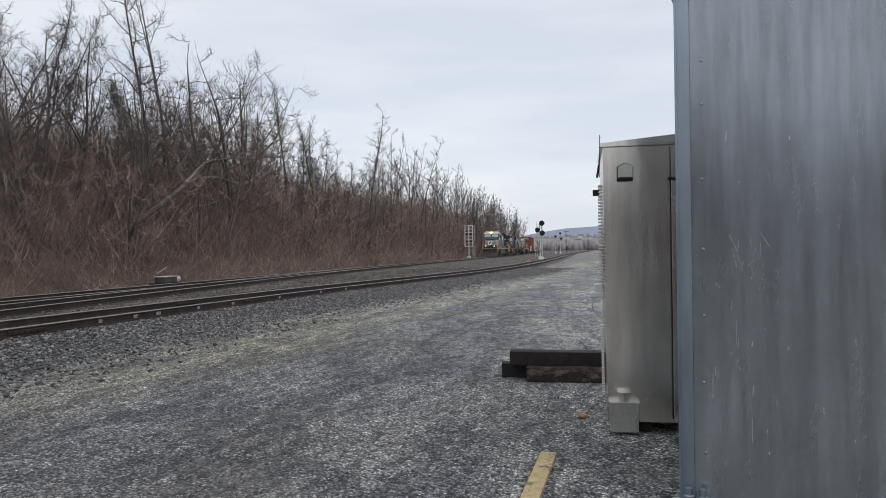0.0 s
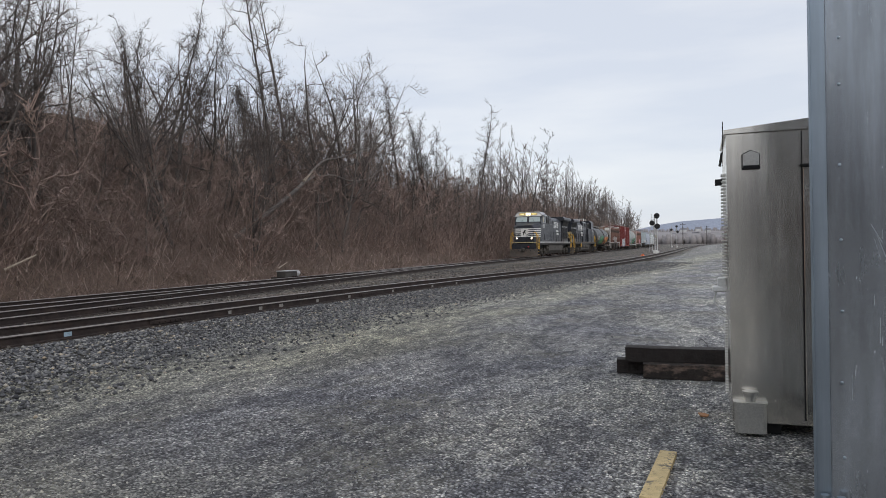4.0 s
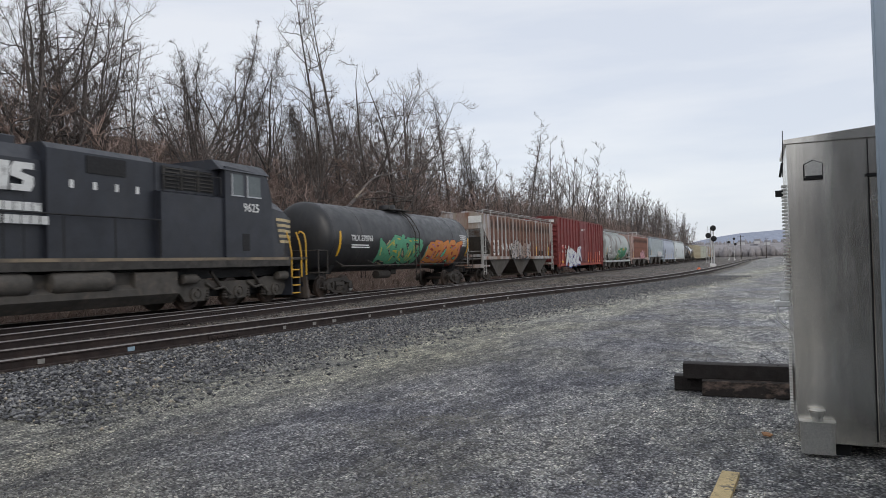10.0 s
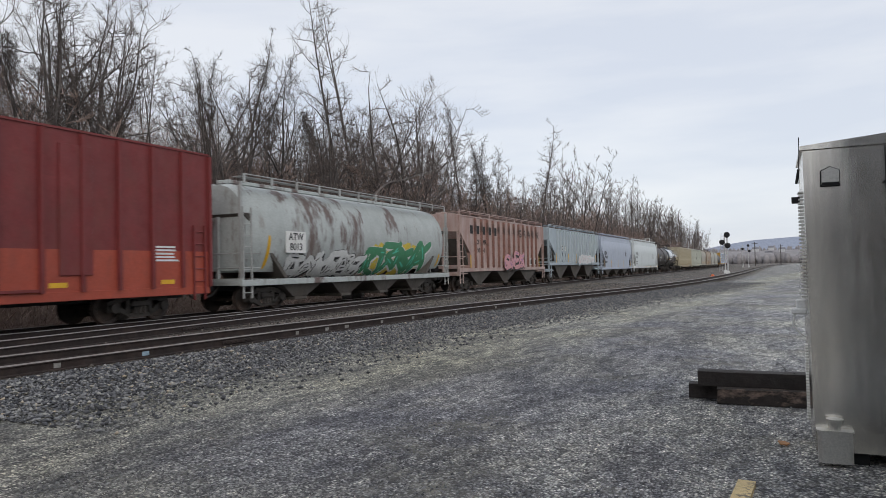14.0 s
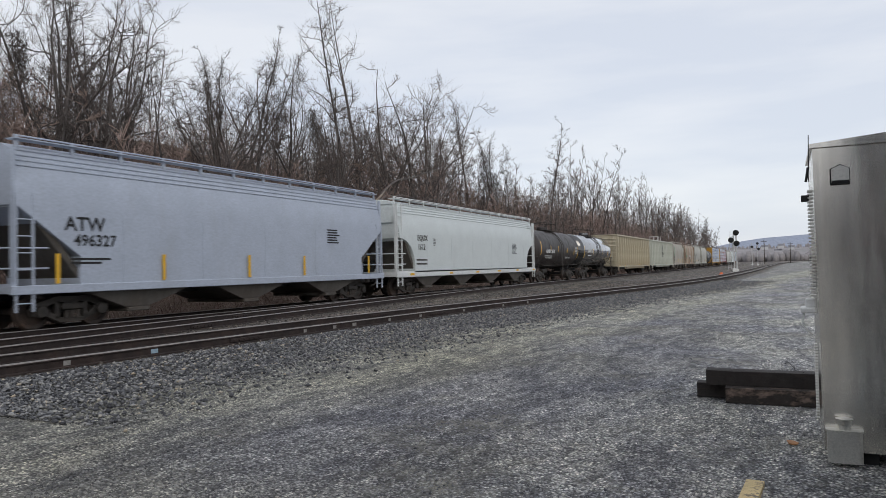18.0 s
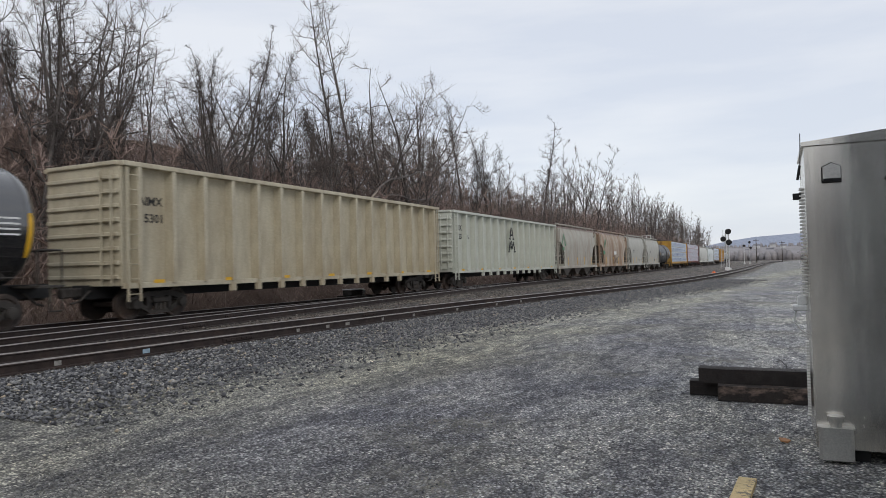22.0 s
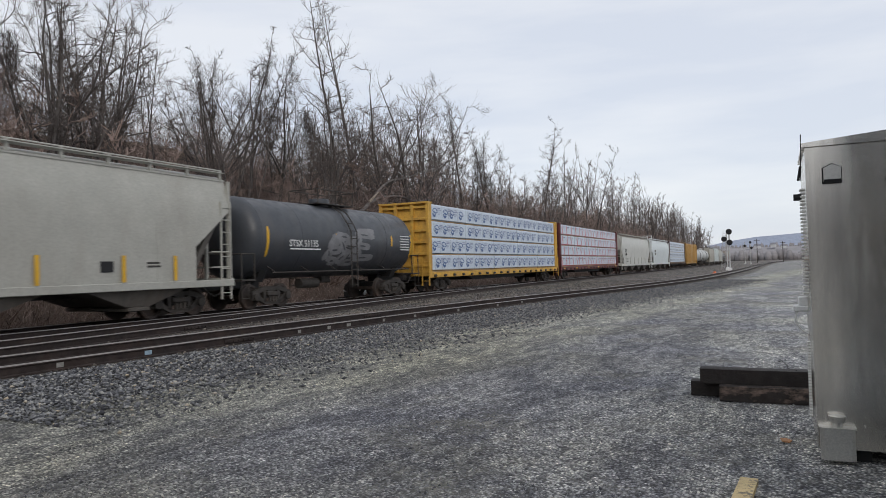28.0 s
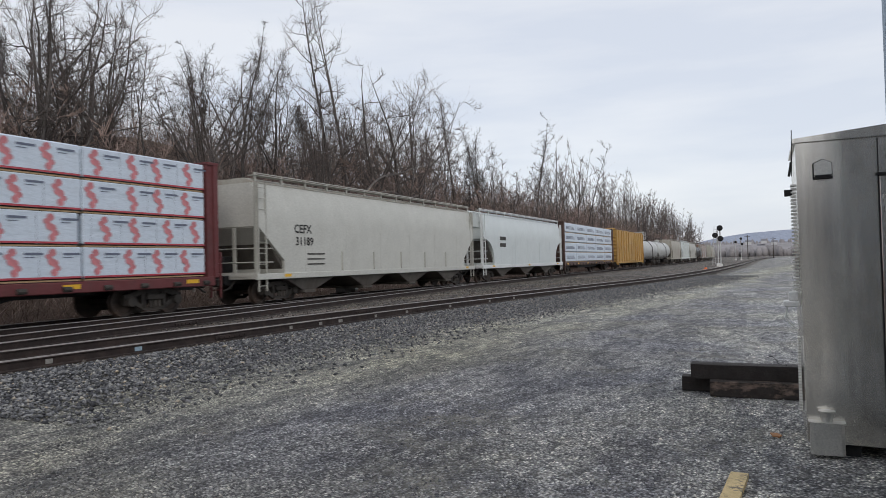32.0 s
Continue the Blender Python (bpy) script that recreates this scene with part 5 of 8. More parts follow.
    mk("exhaust_stack", Geo().box(0, -0.6, 4.47, 0.5, 0.5, 0.12, 0.03), m_black)
    if old:
        mk("blower_hood", Geo().prism([(-1.15, deck), (1.15, deck), (1.15, 4.36), (0.95, 4.52), (-0.95, 4.52), (-1.15, 4.36)], "y", -3.2, 0.3), m_black)
    # radiator section with its overhanging wings
    rad = mk("radiator_hood", Geo().prism([(-1.05, deck), (1.05, deck), (1.05, 3.6), (1.3, 4.2), (-1.3, 4.2), (-1.05, 3.6)], "y", 6.0, 9.95), m_black)
    mk("radiator_wing", Geo().prism([(-1.05, 4.2), (-1.53, 4.24), (-1.53, 4.46), (-1.3, 4.62), (1.3, 4.62), (1.53, 4.46), (1.53, 4.24), (1.05, 4.2)], "y", 5.2, 10.15), m_black)
    for s in (-1, 1):
        for k in range(2):
            mk("radiator_screen", Geo().prism([(s * 1.07, 3.62), (s * 1.29, 4.16), (s * 1.32, 4.15), (s * 1.1, 3.61)], "y", 6.15 + k * 1.9, 7.9 + k * 1.9), m_grille, rad)
        for k in range(8):
            mk("louvre", Geo().box(s * 1.06, 6.25 + k * 0.47, 2.75, 0.02, 0.26, 1.25), m_grille, rad)
            mk("stencil", Geo().box(s * 1.075, 6.25 + k * 0.47, 3.5, 0.004, 0.2, 0.07), m_logo, rad)
    # cab
    ch = 1.5
    cab = mk("cab", Geo().prism([(-8.35, deck - 0.25), (-8.35, 3.64), (-8.05, 4.45), (-5.9, 4.55), (-5.9, deck - 0.25)], "x", -ch, ch), m_black)
    mk("cab_roof", Geo().prism([(-1.56, 4.42), (-1.2, 4.74), (1.2, 4.74), (1.56, 4.42)], "y", -8.15, -5.6), m_silver if not old else m_black)
    mk("cab_brow", Geo().loft([[(-1.5, -8.2, 4.3), (1.5, -8.2, 4.3), (1.15, -8.12, 4.72), (-1.15, -8.12, 4.72)], [(-1.5, -7.9, 4.36), (1.5, -7.9, 4.36), (1.15, -7.9, 4.76), (-1.15, -7.9, 4.76)]]), m_white if not old else m_black)
    for s in (-1, 1):
        wsn = mk("windscreen", Geo().loft([[(s * 0.12, -8.36, 3.74), (s * 1.38, -8.36, 3.74), (s * 1.3, -8.18, 4.24), (s * 0.12, -8.18, 4.24)], [(s * 0.12, -8.34, 3.74), (s * 1.38, -8.34, 3.74), (s * 1.3, -8.16, 4.24), (s * 0.12, -8.16, 4.24)]]), m_windscreen if not old else m_glass)
        mk("wiper", Geo().rod((s * 0.7, -8.4, 3.74), (s * 0.5, -8.26, 4.08), 0.015, n=4), m_grille, wsn)
        for k, (yy, ww) in enumerate(((-7.35, 0.7), (-6.5, 0.55))):
            w = mk("side_window", Geo().box(s * (ch + 0.005), yy, 4.0, 0.02, ww, 0.66), m_glass)
            mk("window_frame", Geo().box(s * (ch + 0.012), yy, 3.66, 0.03, ww + 0.08, 0.04), m_silver, w)
            mk("window_frame", Geo().box(s * (ch + 0.012), yy + ww / 2, 4.0, 0.03, 0.04, 0.7), m_silver, w)
        if not old:
            mk("sun_blind", Geo().box(s * (ch + 0.02), -7.5, 3.98, 0.022, 0.22, 0.55), material("tan_blind", (0.5, 0.4, 0.25), 0.7), cab)
            mk("awning", Geo().prism([(s * ch, 4.44), (s * (ch + 0.3), 4.34), (s * (ch + 0.3), 4.31), (s * ch, 4.41)], "y", -7.9, -6.2), m_silver, cab)
        mk("cab_door_outline", Geo().box(s * (ch + 0.004), -6.9, 2.2, 0.012, 0.36, 0.55), m_grille)
        lettering(number, 0.52 if not old else 0.42, m_logo, car, (side(-7.2 * turn, up(3.3), ch + 0.012) if s * turn > 0 else pose(0, 0, 0, 0, 0, 180) @ side(7.2 * turn, up(3.3), ch + 0.012)), "cab_number", "white cab-side number")
    # nose
    nose = mk("nose", Geo().loft([[(-1.05, -10.0, deck - 0.25), (1.05, -10.0, deck - 0.25), (1.05, -10.0, 3.1), (0.75, -10.0, 3.34), (-0.75, -10.0, 3.34), (-1.05, -10.0, 3.1)],
                                  [(-1.45, -9.1, deck - 0.25), (1.45, -9.1, deck - 0.25), (1.45, -9.1, 3.28), (1.1, -9.1, 3.54), (-1.1, -9.1, 3.54), (-1.45, -9.1, 3.28)],
                                  [(-1.5, -8.34, deck - 0.25), (1.5, -8.34, deck - 0.25), (1.5, -8.34, 3.36), (1.25, -8.34, 3.7), (-1.25, -8.34, 3.7), (-1.5, -8.34, 3.36)]]), m_black)
    sm = m_white if not old else m_cream
    for k in range(5):
        z = 2.26 + k * 0.185
        mk("nose_stripe", Geo().box(0, -10.006, z, 2.06, 0.008, 0.1), sm)
        for s in (-1, 1):
            e = 0.9 - 0.09 * (4 - k)
            g = Geo()
            for a, b in (((s * 1.058, -10.004), (s * 1.456, -9.1)), ((s * 1.456, -9.1), (s * 1.504, -9.1 + e * 0.6))):
                g.add([(a[0], a[1], z - 0.05), (b[0], b[1], z - 0.05), (b[0], b[1], z + 0.05), (a[0], a[1], z + 0.05)], [(0, 1, 2, 3)])
            mk("nose_stripe", g, sm)
    mk("nose_emblem", Geo().prism([(-0.45, 2.2), (0.4, 2.22), (0.42, 3.0), (0.1, 2.95), (-0.1, 3.08), (-0.4, 2.95)], "y", -10.018, -10.012), sm)
    mk("nose_emblem_mark", Geo().prism([(-0.12, 2.34), (0.0, 2.64), (0.12, 2.44), (0.08, 2.74), (0.16, 2.86), (0.0, 2.9), (-0.1, 2.74), (-0.22, 2.69)], "y", -10.026, -10.021), m_grille)
    mk("nose_door_handle", Geo().rod((0.25, -10.05, 1.7), (0.25, -10.05, 2.5), 0.02, n=5), m_grille)
    # lights
    if not old:
        for s in (-1, 1):
            mk("number_board", Geo().box(s * 0.66, -8.21, 4.52, 0.66, 0.05, 0.2), m_board)
            lettering(number, 0.2, m_board_digit, car, tp(front(s * 0.66, up(4.52), -8.24)), "board_number")
            mk("headlight", Geo().lathe([(0.02, -8.24), (0.1, -8.24), (0.12, -8.18), (0.02, -8.18)], "y", (s * 0.13, 0, 4.53), 14), m_head)
            d = mk("ditch_light", Geo().lathe([(0.02, -10.28), (0.1, -10.28), (0.12, -10.2), (0.06, -10.05)], "y", (s * 0.82, 0, 2.08), 14), m_silver)
            mk("lamp_face", Geo().lathe([(0.01, -10.29), (0.075, -10.29), (0.075, -10.281)], "y", (s * 0.82, 0, 2.08), 14), m_lamp_on, d)
    # pilot, plough, coupler, steps
    for e in (-1, 1):
        y = e * F
        mk("pilot_plate", Geo().box(0, y - e * 0.32, 1.02, 2.7, 0.08, 0.95, 0.01), m_black)
        mk("snow_plough", Geo().loft([[(-1.5, y - e * 0.3, 0.95), (0, y - e * 0.15, 0.95), (1.5, y - e * 0.3, 0.95), (1.5, y - e * 0.38, 0.95), (-1.5, y - e * 0.38, 0.95)],
                                      [(-1.5, y - e * 0.12, 0.1), (0, y + e * 0.12, 0.1), (1.5, y - e * 0.12, 0.1), (1.5, y - e * 0.3, 0.1), (-1.5, y - e * 0.3, 0.1)]]), m_plough)
        mk("end_platform", Geo().box(0, y - e * 0.55, deck - 0.06, 2.9, 0.6, 0.08), m_frame_dark)
        mk("platform_stripe", Geo().box(0, y - e * 0.24, deck - 0.06, 2.9, 0.012, 0.06), m_cream)
        mk("coupler", Geo().box(0, y + e * 0.02, 0.86, 0.32, 0.75, 0.36, 0.05), m_steel_dark)
        g = Geo()
        for k in range(6):
            xx = -1.1 + 0.44 * k
            g.path([(xx, y - e * 0.26, 1.28), (xx + 0.03, y - e * 0.05, 1.0), (xx + 0.12, y - e * 0.1, 0.72)], 0.03, 6)
        mk("air_hose", g, m_grille)
        mk("hose_coupling", Geo().box(0.55, y - e * 0.12, 1.18, 0.14, 0.1, 0.14, 0.03), m_red)
        for s in (-1, 1):
            st = mk("step_well", Geo().box(s * 1.1, y - e * 0.72, 0.86, 0.7, 0.06, 1.2), m_black)
            mk("step_well", Geo().box(s * 1.1, y - e * 1.22, 0.86, 0.7, 0.06, 1.2), m_black)
            for k in range(4):
                mk("step", Geo().box(s * 1.22, y - e * 0.97, 0.33 + k * 0.3, 0.5, 0.46, 0.04), m_frame_dark)
                mk("step_edge", Geo().box(s * 1.475, y - e * 0.97, 0.335 + k * 0.3, 0.012, 0.46, 0.05), m_yellow)
            g = Geo()
            for d in (0.66, 1.28):
                g = Geo()
                g.path([(s * 1.5, y - e * d, 0.95), (s * 1.5, y - e * d, 1.85), (s * 1.42, y - e * (d + 0.02), 2.3), (s * 1.3, y - e * (d + 0.05), 2.62)], 0.03, 6)
                mk("grab_rail", g, m_yellow)
            g = Geo()
            g.path([(s * 1.45, y - e * 0.28, 1.0), (s * 1.45, y - e * 0.28, 2.2), (s * 1.38, y - e * 0.28, 2.55), (s * 1.2, y - e * 0.28, 2.66), (s * 1.1, y - e * 0.28, 2.6)], 0.03, 6)
            mk("corner_rail", g, m_yellow)
            mk("end_rail", Geo().path([(s * 1.1, y - e * 0.3, 2.45), (s * 0.38, y - e * 0.3, 2.45), (s * 0.38, y - e * 0.3, deck)], 0.02, 6), m_grille)
    # walkway handrails
    for s in (-1, 1):
        g = Geo()
        g.rod((s * 1.46, -3.1, 2.76), (s * 1.46, 9.6, 2.76), 0.024, n=6)
        for k in range(9):
            g.rod((s * 1.48, -3.1 + k * 1.587, deck - 0.1), (s * 1.46, -3.1 + k * 1.587, 2.76), 0.022, n=6)
        mk("handrail", g, m_grille)
        g = Geo()
        g.path([(s * 1.5, -5.7, 3.62), (s * 1.5, -5.7, 4.15), (s * 1.4, -1.9 if not old else -3.3, 4.05), (s * 1.4, -1.9 if not old else -3.3, 3.5)], 0.02, 5)
        for k in range(3):
            g.rod((s * 1.44, -5.4 + k * 0.8, 3.55), (s * 1.44, -5.4 + k * 0.8, 4.1), 0.016, n=5)
        mk("roof_rail", g, m_grille)
    # rear end
    if old:
        for k in range(5):
            mk("rear_stripe", Geo().box(0, 9.96, 2.25 + k * 0.17, 2.06, 0.012, 0.1), sm)
            for s in (-1, 1):
                mk("rear_stripe", Geo().box(s * 1.057, 9.7, 2.25 + k * 0.17, 0.012, 0.5, 0.1), sm)
        lettering(number, 0.42, m_cream, car, front(-0.1, up(3.72), -10.0), "end_number", "cream number on the hood end")
        mk("rear_headlight", Geo().box(0.75, 9.98, 3.75, 0.25, 0.1, 0.6, 0.04), m_grille)
    # emblem on the hood: five mane-like stripes, two slanted blocks and two rows of bars
    for s in (-1, 1):
        # seen from its own side, the emblem runs towards +y on the +x side before the locomotive is turned
        x, run = s * (hw + 0.018 if not old else 1.152), s
        mid_y = (2.65, 1.95)[old]
        long, block = (1.75, 0.5) if not old else (2.9, 0.6)
        for k in range(5):
            z, y0, y1 = 3.3 + k * 0.145, mid_y - run * (long + 0.05), mid_y - run * (0.42 - 0.1 * k)
            mk("emblem_stripe", Geo().prism([(y0 + run * 0.03 * k, z - 0.045), (y1, z - 0.045), (y1 + run * 0.06, z + 0.045), (y0 + run * (0.03 * k + 0.03), z + 0.045)], "x", x, x + s * 0.006), m_logo)
        for k in range(2):
            b0 = mid_y + run * (0.02 + (block + 0.07) * k)
            e = run * block
            mk("emblem", Geo().prism([(b0, 3.27), (b0 + e, 3.27), (b0 + e + run * 0.06, 3.93), (b0 + e * 0.62, 3.93), (b0 + e * 0.5, 3.62), (b0 + e * 0.4, 3.93), (b0 + run * 0.04, 3.93)] if k == 0 else
                                     [(b0, 3.27), (b0 + e * 0.85, 3.27), (b0 + e, 3.4), (b0 + e, 3.62), (b0 + e * 0.45, 3.7), (b0 + e * 0.5, 3.78), (b0 + e, 3.78), (b0 + e, 3.93), (b0 + e * 0.15, 3.93), (b0, 3.8), (b0, 3.6), (b0 + e * 0.55, 3.52), (b0 + e * 0.5, 3.42), (b0, 3.42)], "x", x, x + s * 0.006), m_logo)
        wide = 0.165 if not old else 0.215
        for row, (zz, count) in enumerate(((2.92, 7), (2.62, 8))):
            for k in range(count):
                mk("name_bar", Geo().box(x, mid_y + run * (-0.12 - 0.06 * row + (wide + 0.035) * k), zz, 0.008, wide, 0.2), m_logo)
    TRAIN.append((car, u))
    return car


locomotive("black wide-cab freight locomotive with white nose stripes and lit headlights", "4365", 145.67, False, False)
locomotive("dusty black freight locomotive running long hood first", "9625", 168.26, True, True)

# ---- black tank car with graffiti ----
m_tank_black = paint("tank_black", (0.022, 0.023, 0.026), 0.45, 0.5, 0.75, (0.075, 0.068, 0.062), 0.4)
m_tank_brown = paint("tank_sooty_black", (0.028, 0.023, 0.022), 0.5, 0.45, 0.7, (0.06, 0.045, 0.04), 0.5)
m_tank_gloss = paint("tank_gloss_black", (0.014, 0.015, 0.018), 0.2, 0.55, 0.8, (0.05, 0.05, 0.05), 0.14)
m_tank_gloss.node_tree.nodes["Principled BSDF"].inputs["Coat Weight"].default_value = 1.0
m_tank_gloss.node_tree.nodes["Principled BSDF"].inputs["Coat IOR"].default_value = 1.7
m_tank_gloss.node_tree.nodes["Principled BSDF"].inputs["IOR"].default_value = 1.65
m_tank_grey = paint("tank_dark_grey", (0.05, 0.055, 0.065), 0.45, 0.5, 0.75, (0.09, 0.08, 0.075), 0.42)
car, L, surf = tank_car("long black tank car with bright graffiti on its side", 17.2, 188.0, m_tank_black, 1.55, 2.6)
graffiti(car, surf, -3.2, 1.35, 3.8, 1.15, 4, (p_black, p_mid_green, p_yellow), 3, p_sand)
graffiti(car, surf, 1.8, 1.35, 4.3, 1.1, 5, (p_red, p_orange, p_purple), 4, p_teal)
tank_text(car, surf, "TILX 270761", -5.1, 2.55, 0.36, m_logo)
bars(car, -5.1, 2.2, surf(2.2) + 0.012, 1.7, 0.2, 2, m_logo)
for k in range(6):
    stroke_g = Geo()
    stroke(stroke_g, surf, (6.1, 2.95 - k * 0.12), (7.1, 2.95 - k * 0.12), 0.06, 0.008, 3, 1)
    part("stencil", stroke_g, m_logo, car)
curved_marker(car, surf, 7.3, 1.75, 2.85, 0.16)
curved_marker(car, surf, -6.9, 1.75, 2.85, 0.16)

# ---- rusty three-bay hopper ----
m_hop4 = paint("rusty_pale_grey", (0.5, 0.515, 0.53), 0.95, 0.42, 0.58, (0.2, 0.082, 0.042), 0.7, (1, 1.6, 0.13), 1.0, 0.12, (0.3, 0.25, 0.2))
m_hop4_rib = paint("rusty_rib", (0.26, 0.15, 0.12), 0.9, 0.4, 0.6, (0.13, 0.055, 0.04), 0.75, (1, 1, 0.3), 1.2, 0.15)
# bay grey darkened to carry the shadow under the car
m_hop_gate = paint("hopper_bay_shaded_grey", (0.1, 0.09, 0.08), 0.7, 0.45, 0.65, (0.07, 0.055, 0.043), 0.8)
car, L = hopper("rust-streaked pale grey ribbed covered hopper with black tags", 17.5, 206.2, m_hop4, 4.62, "diag", 0.8, 3, m_hop_gate, paint("hopper_rail_grey", (0.4, 0.4, 0.39), 0.5), None, base=1.68, nw=1.5, nz=2.3, markers=(-6.75, -2.6, 0.4, 3.2, 6.6), rib_mat=m_hop4_rib, rib0=-0.12)
for k in (-6.45, -5.65):
    part("number_panel", Geo().box(1.565, k, 2.3, 0.01, 0.58, 1.0), m_white, car)
for txt, yy, zz in (("IA", -6.45, 2.52), ("IS", -5.65, 2.52), ("82", -6.45, 2.06), ("51", -5.65, 2.06)):
    lettering(txt, 0.42, m_grille, car, side(yy, zz, 1.575))
graffiti(car, flat_side(1.71), -3.1, 1.65, 4.2, 1.05, 6, (p_black, m_hop4, p_black), 8)
g = Geo()
for a in ((-3.2, 2.3, -2.7, 2.0), (-2.7, 2.0, -2.9, 2.5), (-2.3, 1.9, -2.1, 2.5), (-2.1, 2.5, -1.8, 1.9), (-1.6, 2.4, -1.4, 2.0), (-1.4, 2.0, -1.0, 2.5), (-0.9, 2.0, -0.7, 2.3)):
    stroke(g, flat_side(1.71), (a[0] - 2.1, a[1] + 0.15), (a[2] - 2.1, a[3] + 0.15), 0.09, 0.012, 5, 2)
part("chalk_tag", g, p_white, car)
part("end_patch", Geo().box(1.0, -8.33, 4.15, 0.9, 0.02, 0.45), m_white, car)
for yy in (4.2, 5.0):
    part("data_panel", Geo().box(1.57, yy, 1.95, 0.012, 0.4, 0.35), m_grille, car)


# ---- red boxcar ----
def boxcar(label, length, u, mat, low_mat, end_mat, height=5.2, door_y=(1.2, 4.6), ribs=14, split=2.1):
    car = thing("boxcar", label, "boxcar")
    L, h, base = length / 2 - 0.62, 1.56, 0.92
    part("body", Geo().box(0, 0, (base + height - 0.12) / 2 + 0.0, 2 * h, 2 * L, height - 0.12 - base, 0.01), mat, car)
    if low_mat:
        for s in (-1, 1):
            for a, b in ((-L, door_y[0] - 0.1), (door_y[1] + 0.1, L)):
                part("lower_panel", Geo().box(s * (h + 0.003), (a + b) / 2, (base + split) / 2, 0.006, b - a - 0.06, split - base - 0.04), low_mat, car)
    part("roof", Geo().prism([(-h - 0.04, height - 0.13), (-h - 0.04, height - 0.07), (0, height + 0.03), (h + 0.04, height - 0.07), (h + 0.04, height - 0.13)], "y", -L - 0.03, L + 0.03), mat, car)
    g = None
    n = ribs
    step = 2 * L / n
    for k in range(n + 1):
        y = -L + step * k
        if door_y[0] - 0.2 < y < door_y[1] + 0.2:
            continue
        g = g or Geo().prism([(h, -0.06), (h + 0.1, -0.05), (h + 0.1, 0.05), (h, 0.06)], "z", base + 0.05, height - 0.16).mesh("side_post", mat)
        for r in (0, 180):
            part("side_post", g, None, car, at=pose(0, y if r == 0 else y, 0, 0, 0, r) if r == 0 else Matrix.Translation((0, y, 0)) @ pose(0, 0, 0, 0, 0, 180))
    for s in (-1, 1):
        yc, w = sum(door_y) / 2, door_y[1] - door_y[0]
        door = part("door", Geo().box(s * (h + 0.035), yc, (base + height) / 2 - 0.02, 0.05, w, height - base - 0.42, 0.01), mat, car)
        g = Geo()
        for zz in (1.35, 1.85, 2.55, 3.35, 4.45):
            g.box(s * (h + 0.075), yc, zz, 0.045, w - 0.04, 0.07, 0.01)
        part("door_rib", g, mat, door)
        g = Geo()
        for yy in (yc - w / 2, yc + w / 2, yc + 0.05):
            g.box(s * (h + 0.07), yy, (base + height) / 2 - 0.05, 0.05, 0.08, height - base - 0.5, 0.01)
        part("door_stile", g, mat, door)
        g = Geo()
        g.rod((s * (h + 0.11), yc + 0.2, 1.3), (s * (h + 0.11), yc + 0.2, 3.3), 0.03, n=6)
        g.box(s * (h + 0.11), yc + 0.2, 2.2, 0.06, 0.3, 0.12, 0.01)
        part("door_lock_rod", g, mat, door)
        part("door_track", Geo().box(s * (h + 0.06), yc + 0.9, base + 0.12, 0.1, w + 2.4, 0.07), mat, car)
    for e in (-1, 1):
        g = Geo()
        for k in range(9):
            z = 1.35 + k * 0.44
            g.prism([(e * L, z - 0.13), (e * (L + 0.09), z - 0.05), (e * (L + 0.09), z + 0.05), (e * L, z + 0.13)], "x", -h + 0.06, h - 0.06)
        part("end_corrugation", g, end_mat or mat, car)
        part("end_top_panel", Geo().box(0, e * (L + 0.05), height - 0.42, 2 * h - 0.05, 0.05, 0.6), end_mat or mat, car)
        for xx in (h + 0.05, -h - 0.05):
            ladder(car, xx, e * (L - 0.45), base - 0.35, 2.9, mat, 0.45)
        for xx in (0.95, -0.95):
            ladder(car, xx, e * (L + 0.14), base - 0.1, 4.3 if xx < 0 else 2.6, mat, 0.45, "x")
        coupler(car, e * (length / 2 - 0.3), e)
        truck(car, e * (length / 2 - 2.9))
    part("underframe", Geo().box(0, 0, 0.78, 1.2, 2 * L - 0.4, 0.3), m_grille, car)
    for s in (-1, 1):
        part("side_sill", Geo().box(s * (h - 0.02), 0, base - 0.05, 0.08, 2 * L, 0.24, 0.01), low_mat or mat, car)
    TRAIN.append((car, u))
    return car, L


m_box_red = paint("boxcar_oxide_red", (0.19, 0.03, 0.03), 0.55, 0.46, 0.75, (0.1, 0.022, 0.02), 0.6, (1, 1, 0.4), 0.7, 0.12, (0.14, 0.05, 0.035))
m_box_low = paint("boxcar_fresh_red", (0.37, 0.068, 0.038), 0.45, 0.5, 0.75, (0.19, 0.035, 0.026), 0.6, (1, 1, 0.4), 0.7, 0.1)
m_box_end = paint("boxcar_end_rust", (0.2, 0.05, 0.045), 0.8, 0.4, 0.6, (0.3, 0.2, 0.18), 0.7, (1, 1, 0.4), 1.5, 0.15)
car, L = boxcar("tall oxide-red boxcar with white and blue graffiti", 20.4, 225.5, m_box_red, m_box_low, m_box_red, 5.28, (-1.3, 1.75), 17)
part("end_panel_patch", Geo().box(0.2, -L - 0.085, 4.8, 2.9, 0.012, 0.5), m_box_end, car)
part("end_number_patch", Geo().box(1.1, -L - 0.096, 4.85, 0.45, 0.008, 0.22), m_logo, car)
graffiti(car, flat_side(1.672), -7.0, 0.8, 5.4, 1.55, 5, (p_blue, p_white, p_blue), 24)
part("mark_patch", Geo().box(1.566, -7.75, 2.55, 0.01, 0.7, 0.36), material("red_mark", (0.5, 0.08, 0.07), 0.6), car)
